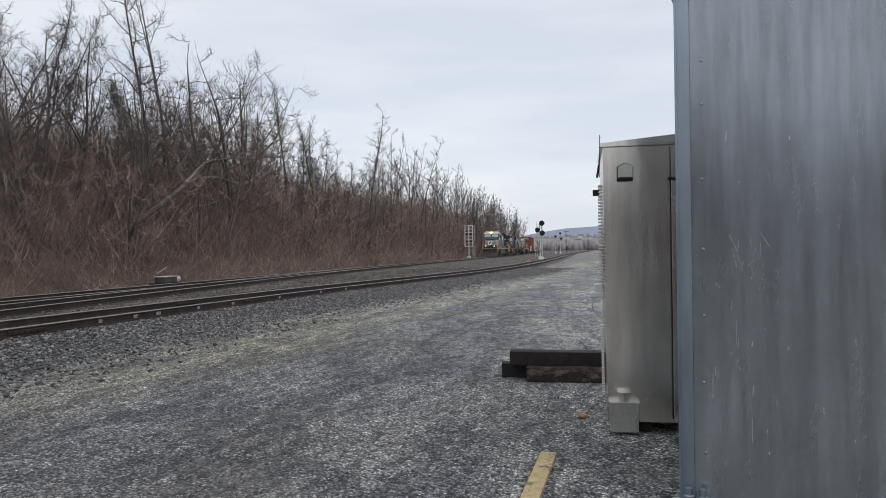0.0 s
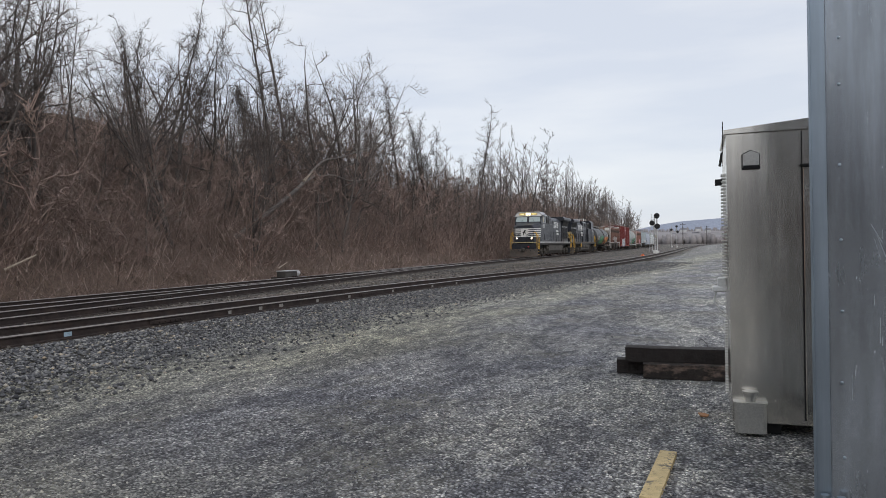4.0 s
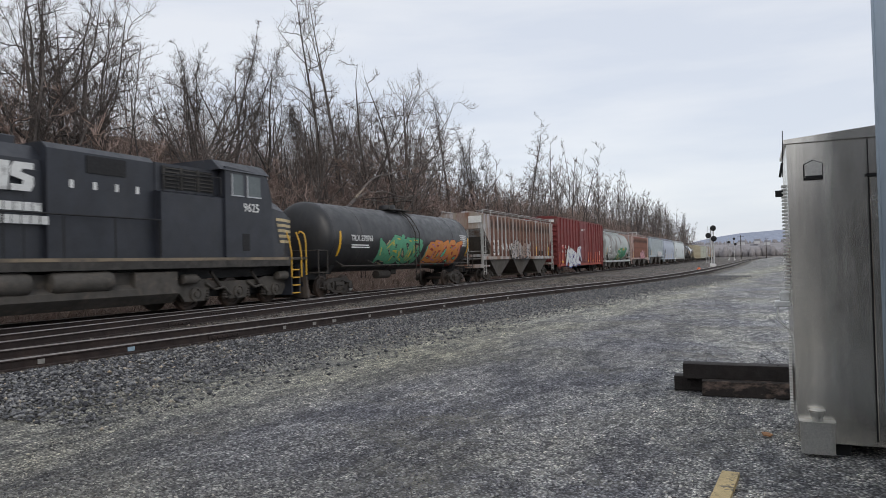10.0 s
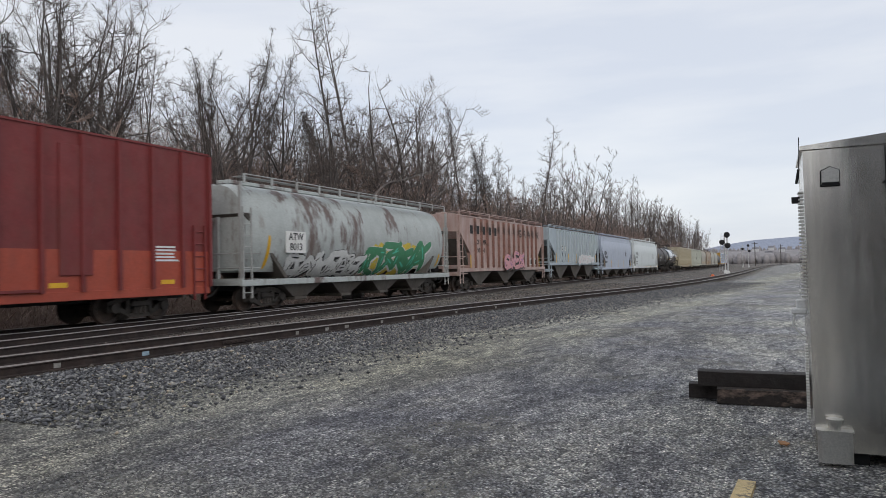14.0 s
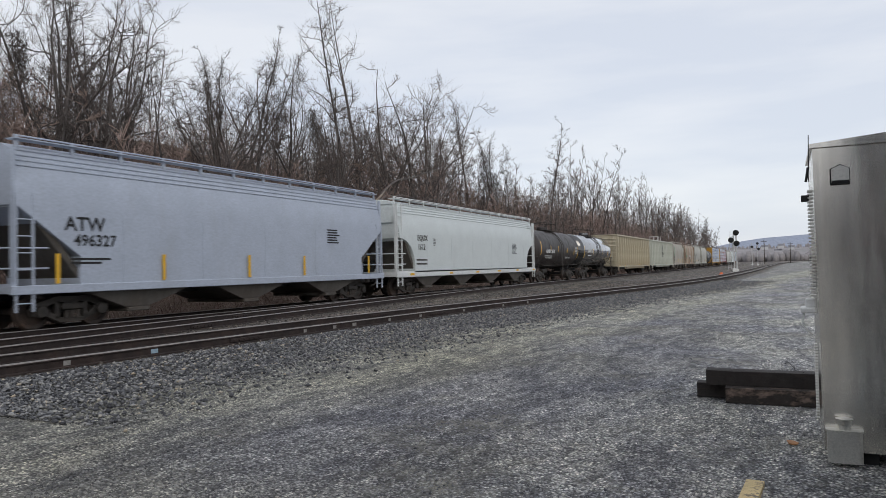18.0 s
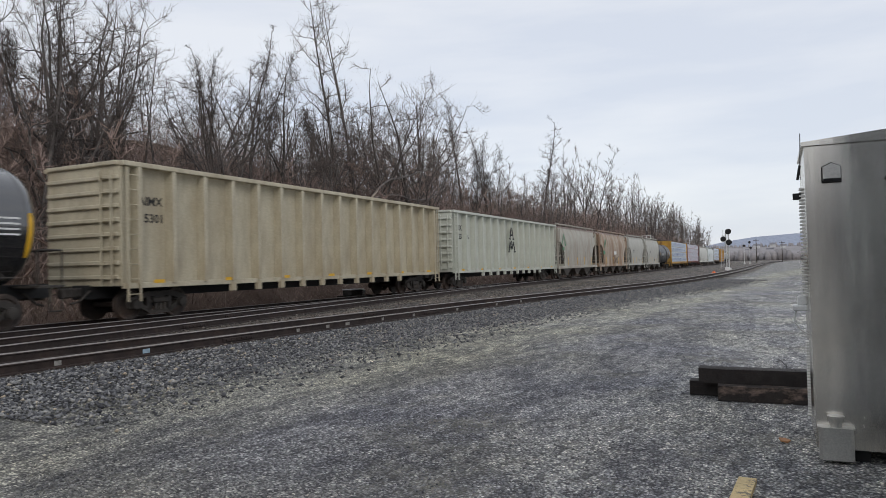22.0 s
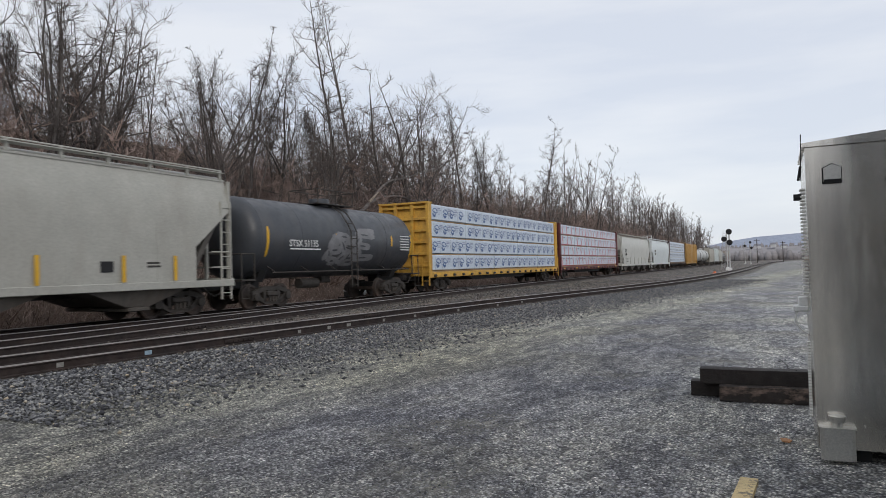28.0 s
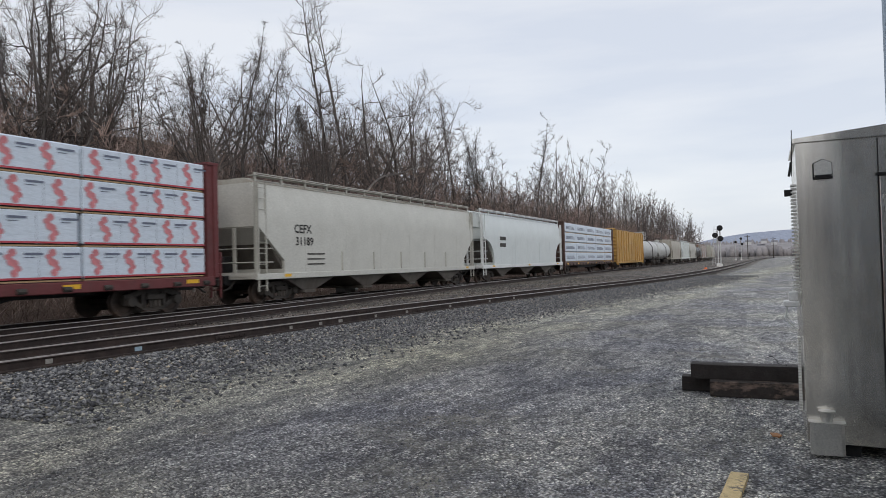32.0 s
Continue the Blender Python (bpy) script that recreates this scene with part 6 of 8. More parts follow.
for txt, yy, zz, sz in (("TT", -7.72, 2.55, 0.36), ("MX", -6.85, 2.52, 0.36), ("65", -7.8, 2.12, 0.36), ("804", -6.85, 2.12, 0.36)):
    lettering(txt, sz, m_white, car, side(yy, zz, 1.575))
bars(car, -6.75, 1.75, 1.573, 0.8, 0.2, 2, m_logo)
bars(car, -8.1, 1.32, 1.573, 1.3, 0.12, 1, m_white)
bars(car, 0.2, 4.3, 1.6 + 0.03, 1.6, 0.2, 2, m_logo)
bars(car, 7.9, 2.0, 1.573, 0.9, 0.5, 5, m_logo)
for y in (-8.1, 2.6, 4.4, 7.9):
    marker(car, y, 1.16, 1.572, 1.2 if y < 0 else 0.5, 0.13)
part("plug_door", Geo().box(1.585, 4.9, 3.1, 0.05, 0.95, 3.4, 0.01), m_box_red, car)
part("stencil_panel", Geo().box(1.572, -5.6, 2.45, 0.008, 0.36, 0.38), m_logo, car)

# ---- pale grey cylindrical hopper with brown stains ----
m_hop6 = paint("stained_grey_green", (0.42, 0.45, 0.44), 0.9, 0.55, 0.62, (0.11, 0.065, 0.055), 0.6, (1, 1.1, 0.35), 0.6, 0.1, (0.3, 0.29, 0.27))
car, L = hopper("pale grey cylindrical covered hopper with brown stains and graffiti", 17.3, 244.8, m_hop6, 4.62, "diag", 0, 4, m_hop_gate, paint("grey_rail", (0.38, 0.39, 0.38), 0.4), None, 1.6, True)


def barrel(z):
    s = (z - 2.85) / (1.85 * 0.95) if z > 2.85 else (z - 2.85) / (2.0 * 0.92)
    c = math.sqrt(max(0.02, 1 - min(1, abs(s)) ** 2))
    return 1.6 * c ** 0.75


graffiti(car, barrel, -5.4, 1.15, 4.9, 1.0, 6, (p_black, p_white, p_black), 31)
graffiti(car, barrel, 0.2, 1.2, 5.0, 1.35, 4, (p_white, p_green, p_teal), 35, p_yellow)
part("number_patch", Geo().box(barrel(2.9) + 0.0, -5.3, 2.5, 0.03, 1.2, 0.8), m_white, car)
lettering("ATW", 0.38, m_grille, car, side(-5.3, 2.69, barrel(2.9) + 0.02))
lettering("8013", 0.38, m_grille, car, side(-5.3, 2.31, barrel(2.9) + 0.02))
curved_marker(car, barrel, -6.8, 1.5, 2.7, 0.16)
curved_marker(car, barrel, -2.9, 1.3, 1.9, 0.14)
curved_marker(car, barrel, 7.2, 1.5, 2.2, 0.14)

# ---- pink ribbed grain hopper ----
m_hop7 = paint("faded_pink", (0.46, 0.36, 0.33), 0.7, 0.44, 0.66, (0.28, 0.115, 0.085), 0.7, (1, 1.4, 0.18), 1.0, 0.12, (0.4, 0.3, 0.26))
m_hop7_rib = paint("pink_rust_rib", (0.34, 0.18, 0.15), 0.8, 0.4, 0.6, (0.2, 0.09, 0.065), 0.7, (1, 1, 0.3), 1.2, 0.15)
car, L = hopper("faded pink ribbed grain hopper with rust streaks", 17.0, 262.7, m_hop7, 4.6, "diag", 0.98, 3, m_hop_gate, None, None, markers=(-6.6, -1.0, 2.8, 6.55), low=False, base=1.36, nw=1.5, nz=2.3, rib_mat=m_hop7_rib, rib0=0.63)
for i, ch in enumerate("GRAIN"):
    lettering(ch, 0.75, m_grille, car, side(2.48 + i * 0.98, 3.72, 1.575))
for i in range(5):
    part("name_bar", Geo().box(1.57, -6.3 + i * 0.98, 3.7, 0.008, 0.4, 0.5), m_grille, car)
for txt, yy, zz in (("CF", -5.35, 2.95), ("WR", -4.35, 2.95), ("210", -5.35, 2.45), ("0", -4.35, 2.45)):
    lettering(txt, 0.4, m_grille, car, side(yy, zz, 1.575))
graffiti(car, flat_side(1.71), -1.0, 1.3, 3.6, 1.0, 4, (p_black, p_pink, p_purple), 41)
for yy in (4.85, 5.85):
    part("data_panel", Geo().box(1.572, yy, 1.75, 0.012, 0.55, 0.5), m_white, car)
    part("data_panel_glass", Geo().box(1.58, yy, 1.75, 0.012, 0.4, 0.36), m_grille, car)

# ---- pale blue ribbed hopper ----
m_hop8 = paint("pale_blue_grey", (0.37, 0.43, 0.47), 0.4, 0.56, 0.75, (0.24, 0.24, 0.23), 0.55, (1, 1, 0.25), 0.9, 0.08, (0.3, 0.28, 0.26))
# lighter copy of the side paint, a highlight painted onto the ribs
m_hop8_rib = paint("highlit_blue_rib", (0.46, 0.51, 0.54), 0.3, 0.56, 0.75, (0.3, 0.3, 0.29), 0.55, (1, 1, 0.4), 0.9, 0.08)
car, L = hopper("pale blue-grey ribbed covered hopper with a small white tag", 18.2, 280.9, m_hop8, 4.62, "diag", 0.93, 3, m_hop_gate, None, None, base=1.66, nw=1.75, nz=2.3, markers=(-6.9, -3.2, -0.4, 3.9, 7.0), rib0=0.33, rib_mat=m_hop8_rib)
for txt, yy, zz in (("RC", -5.1, 2.92), ("PE", -4.2, 2.92), ("84", -5.1, 2.36), ("82", -4.2, 2.36), ("98", -3.35, 2.36)):
    if zz > 2.8:
        part("mark_patch", Geo().box(1.565, yy, zz, 0.008, 0.75, 0.45), m_white, car)
    lettering(txt, 0.46, m_grille, car, side(yy, zz, 1.575))
bars(car, -5.1, 1.85, 1.572, 0.6, 0.2, 2, m_grille)
bars(car, -4.2, 1.85, 1.572, 0.6, 0.2, 2, m_grille)
graffiti(car, flat_side(1.71), -0.1, 1.62, 5.8, 0.66, 8, (m_hop8, p_white, p_pink), 51)

# ---- smooth blue-grey and white hoppers ----
m_hop9 = paint("smooth_blue_grey", (0.40, 0.445, 0.53), 0.35, 0.56, 0.78, (0.3, 0.3, 0.31), 0.5, (1, 1, 0.25), 0.7, 0.05, (0.34, 0.33, 0.33))
car, L = hopper("smooth blue-grey covered hopper with a low skirt", 17.6, 299.3, m_hop9, 4.62, "diag", 0, 3, m_hop_gate, None, None, markers=(-7.3, -4.0, -0.4, 2.6, 7.1), nw=1.75, nz=1.85, beads=True)
lettering("ATW", 0.5, m_grille, car, side(-6.5, 2.67, 1.572))
lettering("496327", 0.42, m_grille, car, side(-6.2, 2.25, 1.572))
bars(car, -6.3, 1.73, 1.568, 1.2, 0.2, 2, m_grille)
bars(car, 4.6, 2.7, 1.568, 0.9, 0.6, 6, m_grille)
m_hop10 = paint("clean_off_white", (0.60, 0.645, 0.645), 0.22, 0.58, 0.8, (0.42, 0.42, 0.41), 0.45, (1, 1, 0.25), 0.7, 0.04, (0.5, 0.49, 0.47))
m_hop10b = paint("clean_white", (0.66, 0.68, 0.68), 0.25, 0.55, 0.8, (0.42, 0.42, 0.41), 0.45, (1, 1, 0.25), 0.7, 0.04)
car, L = hopper("long clean off-white covered hopper with yellow markers", 20.85, 319.0, m_hop10, 4.6, "round", 0, 4, m_hop_gate, m_hop10b, m_hop10b, markers=(-8.6, -4.2, -0.6, 2.9, 6.2, 9.6), low=True, nw=1.75, nz=2.35, beads=True)
lettering("EQUX", 0.4, m_grille, car, side(-7.45, 2.84, 1.572))
lettering("1612", 0.4, m_grille, car, side(-7.55, 2.38, 1.572))
for zz in (1.75, 1.55):
    bars(car, -7.5, zz, 1.568, 1.2, 0.14, 1, m_frame_dark)
bars(car, -6.1, 2.67, 1.568, 0.3, 0.4, 5, m_tank_grey)
bars(car, 5.8, 2.5, 1.568, 0.9, 0.7, 9, m_tank_grey)
for s in (-1, 1):
    part("skirt", Geo().box(s * 1.53, 0, 1.06, 0.06, 20.0, 0.3), m_hop10b, car)

# ---- two black tank cars ----
car, L, surf = tank_car("sooty brown-black tank car with yellow markers", 12.6, 335.6, m_tank_brown, 1.53, 2.62)
tank_text(car, surf, "ADMX 16876", -2.6, 2.4, 0.4, m_logo)
for k in range(2):
    bars(car, -2.7, 2.05 - 0.15 * k, surf(2.2) + 0.012, 2.6, 0.09, 1, m_logo)
for y, a, b in ((-4.9, 2.1, 3.2), (-2.5, 2.45, 2.9), (-0.5, 2.4, 2.85), (2.0, 2.3, 2.75), (4.1, 2.2, 2.65), (5.35, 1.8, 2.9)):
    curved_marker(car, surf, y, a, b)
for k in range(5):
    bars(car, 4.75, 2.85 - k * 0.13, surf(2.6) + 0.02, 0.85, 0.08, 1, m_logo)
bars(car, 2.6, 1.95, surf(1.95) + 0.012, 1.6, 0.16, 2, m_logo)
car, L, surf = tank_car("glossy black tank car that mirrors the sky", 13.1, 348.6, m_tank_gloss, 1.53, 2.62)
tank_text(car, surf, "ADMX 16433", -3.1, 2.5, 0.38, m_logo)
for y, a, b in ((-5.3, 1.9, 3.0), (-2.0, 2.3, 2.8), (1.8, 2.3, 2.8), (4.0, 2.2, 2.7), (5.4, 1.8, 2.9)):
    curved_marker(car, surf, y, a, b)
for k in range(4):
    bars(car, 4.8, 2.75 - k * 0.13, surf(2.6) + 0.02, 0.8, 0.08, 1, m_logo)
bars(car, -3.1, 2.15, surf(2.15) + 0.012, 1.6, 0.1, 1, m_logo)


# ---- high-sided gondolas ----
def gondola(label, length, u, mat, ribs, height=4.45):
    car = thing("gondola_car", label, "gondola car")
    L, h, base = length / 2 - 0.7, 1.55, 1.02
    for s in (-1, 1):
        part("side_wall", Geo().box(s * (h - 0.2), 0, (base + height) / 2, 0.06, 2 * L, height - base), mat, car)
        part("top_chord", Geo().box(s * (h + 0.03), 0, height, 0.26, 2 * L + 0.1, 0.14, 0.015), mat, car)
        part("bottom_chord", Geo().box(s * (h + 0.01), 0, base, 0.13, 2 * L, 0.16, 0.01), mat, car)
        part("end_wall", Geo().box(0, s * L, (base + height) / 2, 2 * h, 0.06, height - base), mat, car)
        g = Geo()
        for k in range(9):
            g.box(0, s * (L + 0.07), base + 0.25 + k * 0.4, 2 * h - 0.1, 0.1, 0.12, 0.02)
        part("end_rib", g, mat, car)
        for xx in (h + 0.12, -h - 0.12):
            ladder(car, xx, s * (L - 0.3), base - 0.45, height - 0.1, mat, 0.42)
        ladder(car, 1.1, s * (L + 0.16), base, height - 0.2, mat, 0.42, "x")
        coupler(car, s * (length / 2 - 0.3), s)
        truck(car, s * (length / 2 - 2.4))
    rib = Geo().prism([(h - 0.18, -0.085), (h + 0.14, -0.07), (h + 0.14, 0.07), (h - 0.18, 0.085)], "z", base + 0.05, height - 0.05).mesh("side_stake", mat)
    foot = Geo().prism([(h + 0.0, -0.12), (h + 0.12, -0.1), (h + 0.12, 0.1), (h, 0.12)], "z", 0.72, base).mesh("stake_foot", mat)
    for k in range(ribs + 1):
        y = -L + 0.5 + (2 * L - 1.0) * k / ribs
        for r in (0, 180):
            part("side_stake", rib, None, car, at=Matrix.Translation((0, y, 0)) @ pose(0, 0, 0, 0, 0, r))
        if 2 < k < ribs - 2:
            part("stake_foot", foot, None, car, at=pose(0, y, 0))
    part("floor_pan", Geo().box(0, 0, base + 0.02, 2 * h, 2 * L, 0.08), m_frame_dark, car)
    part("load", Geo().box(0, 0, height - 1.3, 2 * h - 0.6, 2 * L - 0.3, 1.6, 0.3), m_frame_dark, car)
    part("centre_sill", Geo().box(0, 0, 0.85, 0.6, 2 * L + 0.4, 0.4), m_grille, car)
    for k in range(7):
        marker(car, -L + 1.2 + k * (2 * L - 2.4) / 6, base + 0.1, h + 0.08, 0.4, 0.1)
    TRAIN.append((car, u))
    return car, L


m_gon1 = paint("gondola_cream", (0.50, 0.455, 0.34), 0.6, 0.45, 0.72, (0.3, 0.23, 0.14), 0.6, (1, 1, 0.3), 0.9, 0.08, (0.28, 0.24, 0.18))
m_gon2 = paint("gondola_pale_green_grey", (0.52, 0.54, 0.48), 0.4, 0.52, 0.78, (0.34, 0.33, 0.28), 0.6, (1, 1, 0.3), 0.9, 0.06, (0.3, 0.27, 0.22))
car, L = gondola("cream high-sided ribbed gondola", 21.2, 366.5, m_gon1, 15)
lettering("AIMX", 0.36, m_grille, car, side(-8.78, 3.45, 1.388))
lettering("15301", 0.36, m_grille, car, side(-8.74, 2.95, 1.388))
car, L = gondola("pale grey-green high-sided ribbed gondola", 21.25, 388.3, m_gon2, 15)
lettering("AIMX", 0.42, m_grille, car, side(-8.8, 3.55, 1.388))
lettering("23", 0.42, m_grille, car, side(-8.5, 3.05, 1.388))
lettering("176", 0.42, m_grille, car, side(-7.6, 3.05, 1.388))
for k in range(3):
    bars(car, -7.6, 1.95 - k * 0.2, 1.385, 0.6, 0.1, 1, m_grille)
    bars(car, -6.3, 1.95 - k * 0.2, 1.385, 0.5, 0.1, 1, m_grille)
g = Geo()
for k, a in enumerate(((-0.33, 3.08, -0.08, 3.88), (0.33, 3.08, 0.08, 3.88), (-0.2, 3.36, 0.2, 3.36), (-0.48, 3.1, -0.16, 3.1), (0.16, 3.1, 0.48, 3.1), (0.0, 2.72, 0.0, 3.0),
                       (-0.55, 2.25, -0.34, 2.92), (-0.34, 2.92, 0.0, 2.4), (0.0, 2.4, 0.34, 2.92), (0.34, 2.92, 0.55, 2.25), (-0.72, 2.24, -0.4, 2.24), (0.4, 2.24, 0.72, 2.24))):
    stroke(g, flat_side(1.705), (a[0] - 0.7, a[1]), (a[2] - 0.7, a[3]), 0.2 if abs(a[1] - a[3]) > 0.1 else 0.13, 0.004 + 0.0006 * k, 2, 1)
part("emblem", g, m_grille, car, "black painted emblem")


# ---- older beige and rusty hoppers ----
m_hop15 = paint("dusty_beige", (0.41, 0.4, 0.35), 0.6, 0.46, 0.68, (0.27, 0.2, 0.15), 0.7, (1, 1, 0.3), 0.8, 0.1, (0.33, 0.25, 0.2))
m_hop16 = paint("rusty_tan", (0.45, 0.4, 0.33), 0.85, 0.44, 0.62, (0.23, 0.12, 0.06), 0.7, (1, 1.2, 0.22), 0.9, 0.14, (0.3, 0.18, 0.1))
m_hop17 = paint("pale_warm_grey", (0.41, 0.405, 0.365), 0.4, 0.52, 0.75, (0.28, 0.25, 0.21), 0.6, (1, 1, 0.25), 0.8, 0.08, (0.33, 0.3, 0.26))
m_roof_pink = paint("dusty_pink_roof", (0.42, 0.34, 0.31), 0.5, 0.45, 0.7, (0.25, 0.2, 0.17), 0.8)
for lab, ln, uu, mt, seedy in (("dusty beige covered hopper with round end openings", 14.4, 406.1, m_hop15, 1), ("rust-stained tan covered hopper with a green emblem", 15.1, 421.6, m_hop16, 2),
                               ("pale grey two-bay covered hopper", 12.4, 435.6, m_hop17, 3), ("pale grey short covered hopper with dusty sides", 12.65, 448.55, m_hop17, 4)):
    car, L = hopper(lab, ln, uu, mt, 4.58, "round" if seedy < 4 else "diag", 0, 3 if seedy < 3 else 2, m_hop_gate, m_hop17 if seedy > 2 else mt, None, markers=(-L * 0 - ln / 2 + 3.1, -0.9, 1.6, ln / 2 - 2.9), nw=1.9 if seedy < 4 else 1.6, nz=2.75 if seedy < 4 else 2.2, roof_mat=m_roof_pink if seedy < 3 else None)
    if seedy == 2:
        g = Geo()
        for a in ((-5.2, 2.9, -4.65, 3.85), (-4.65, 3.85, -4.3, 3.1)):
            stroke(g, flat_side(1.565), a[:2], a[2:], 0.2, 0.004, 4, 2)
        part("emblem", g, p_green, car, "faded green emblem")
        part("mark_patch", Geo().box(1.566, -5.2, 2.4, 0.01, 0.8, 0.4), p_green, car)
        graffiti(car, flat_side(1.565), -1.0, 1.35, 2.6, 0.8, 4, (p_black, m_hop16, p_black), 61)
        part("label_patch", Geo().box(1.567, 0.3, 2.4, 0.01, 1.2, 0.4), p_white, car)
    elif seedy == 1:
        emblem_g = Geo()
        for a in ((-5.75, 2.9, -5.1, 3.9), (-5.1, 3.9, -4.85, 3.35), (-4.85, 3.3, -4.85, 2.95), (-4.85, 2.95, -4.55, 2.92), (-4.55, 2.92, -4.5, 3.3)):
            stroke(emblem_g, flat_side(1.565), a[:2], a[2:], 0.17, 0.004, 4, 2)
        part("emblem", emblem_g, p_green, car, "faded green emblem")
        lettering("AEX", 0.4, p_green, car, side(-5.3, 2.6, 1.568))
        lettering("1713", 0.36, m_frame_dark, car, side(-5.4, 2.18, 1.568))
        bars(car, -5.6, 1.72, 1.568, 0.9, 0.2, 2, m_frame_dark)
    else:
        bars(car, -ln / 2 + 4.0, 2.7, 1.568, 1.0, 0.4, 2, m_tank_grey)
        bars(car, ln / 2 - 3.6, 1.65, 1.568, 0.6, 0.2, 2, m_frame_dark)
        part("data_panel", Geo().box(1.57, 1.1, 1.6, 0.012, 0.4, 0.3), m_grille, car)

# ---- dark grey tank car ----
car, L, surf = tank_car("dark grey tank car with yellow markers and a pale tag", 13.4, 461.5, m_tank_grey, 1.53, 2.62, m_steel_dark)
tank_text(car, surf, "STSX 51135", -3.1, 2.4, 0.36, m_logo)
bars(car, -2.9, 2.2, surf(2.2) + 0.012, 2.0, 0.09, 1, m_logo)
graffiti(car, surf, -1.4, 1.75, 3.2, 1.2, 3, (m_tank_grey, material("faded_tag_grey", (0.2, 0.2, 0.21), 0.6), m_tank_grey), 71)
for y, a, b in ((-5.2, 1.9, 3.0), (-0.9, 2.4, 2.9), (1.0, 2.4, 2.9), (3.6, 2.4, 2.9), (5.5, 1.9, 3.0)):
    curved_marker(car, surf, y, a, b)
for k in range(6):
    bars(car, 4.9, 2.9 - k * 0.13, surf(2.6) + 0.02, 1.0, 0.08, 1, m_logo)


# ---- lumber cars ----
def wrap(name, c):
    m = material(name, c, 0.38, 0, 0.05, 2, 0.0, dirt=(0.5, 0.53, 0.58), dirt_from=0.5, dirt_amount=0.35, dirt_scale=2.0)
    nt = m.node_tree
    b = nt.nodes["Principled BSDF"]
    bu = nt.nodes.new("ShaderNodeBump")
    bu.inputs["Strength"].default_value, bu.inputs["Distance"].default_value = 1.0, 0.06
    nt.links.new(mixed(nt, 0.4, noise_chain(nt, 1.6, 4, 0.6, (1, 0.8, 2.2)), noise_chain(nt, 3.2, 3, 0.5, (1, 1.0, 0.35))), bu.inputs["Height"])
    nt.links.new(bu.outputs["Normal"], b.inputs["Normal"])
    return m


m_wrap = wrap("lumber_wrap_white", (0.59, 0.665, 0.755))
m_print_blue, m_print_red = material("wrap_print_blue", (0.075, 0.14, 0.32), 0.5, 0, 0.25, 5, 0), material("wrap_print_red", (0.56, 0.2, 0.22), 0.5, 0, 0.2, 5, 0)
m_print_faded = material("wrap_print_faded_blue", (0.26, 0.3, 0.45), 0.5, 0, 0.3, 9, 0)
m_print_grey = material("wrap_print_grey", (0.12, 0.14, 0.2), 0.5, 0, 0.1, 5, 0)
m_print_band = material("wrap_band_red", (0.42, 0.05, 0.07), 0.5, 0, 0.15, 5, 0)
m_lumber = material("raw_lumber", (0.42, 0.29, 0.16), 0.75, 0, 0.2, 6, 0.2)


def print_mesh(kind):
    """One of the wrap's printed marks, not lettered: a hooked eye-like shape or a double crescent."""
    g = Geo()
    lines = (([(-0.26, 0.11), (-0.1, 0.2), (0.12, 0.18), (0.31, 0.03), (0.12, -0.06), (-0.1, -0.03)], 0.06), ([(-0.26, 0.11), (-0.22, 0.02), (0.1, -0.06)], 0.09),
             ([(-0.28, -0.06), (-0.2, -0.19), (-0.06, -0.25), (0.06, -0.12)], 0.14))
    if kind == "swirl":
        lines = (([(0.08, 0.29), (-0.1, 0.22), (-0.12, 0.08), (0.04, -0.03)], 0.19), ([(-0.04, 0.04), (0.13, -0.07), (0.11, -0.21), (-0.04, -0.3)], 0.19))
    n = 0
    for line, wide in lines:
        for a, b in zip(line, line[1:]):
            n += 1
            stroke(g, flat_side(0.0), a, b, wide, 0.0006 * n, 3, 1)
    return g.mesh("wrap_print", m_print_red if kind == "swirl" else m_print_blue)


def print_bars_mesh(kind):
    g = Geo()
    rows = ((0.17, 0.4, 0.045), (0.08, 0.46, 0.045), (-0.02, 0.34, 0.02), (-0.08, 0.38, 0.02), (-0.15, 0.3, 0.02)) if kind == "leaf" else ((0.17, 0.5, 0.06), (0.08, 0.28, 0.02))
    for zz, ww, hh in rows:
        g.box(0, ww / 2 - 0.22, zz, 0.003, ww, hh)
    return g.mesh("wrap_text_block", m_print_faded if kind == "leaf" else m_print_grey)


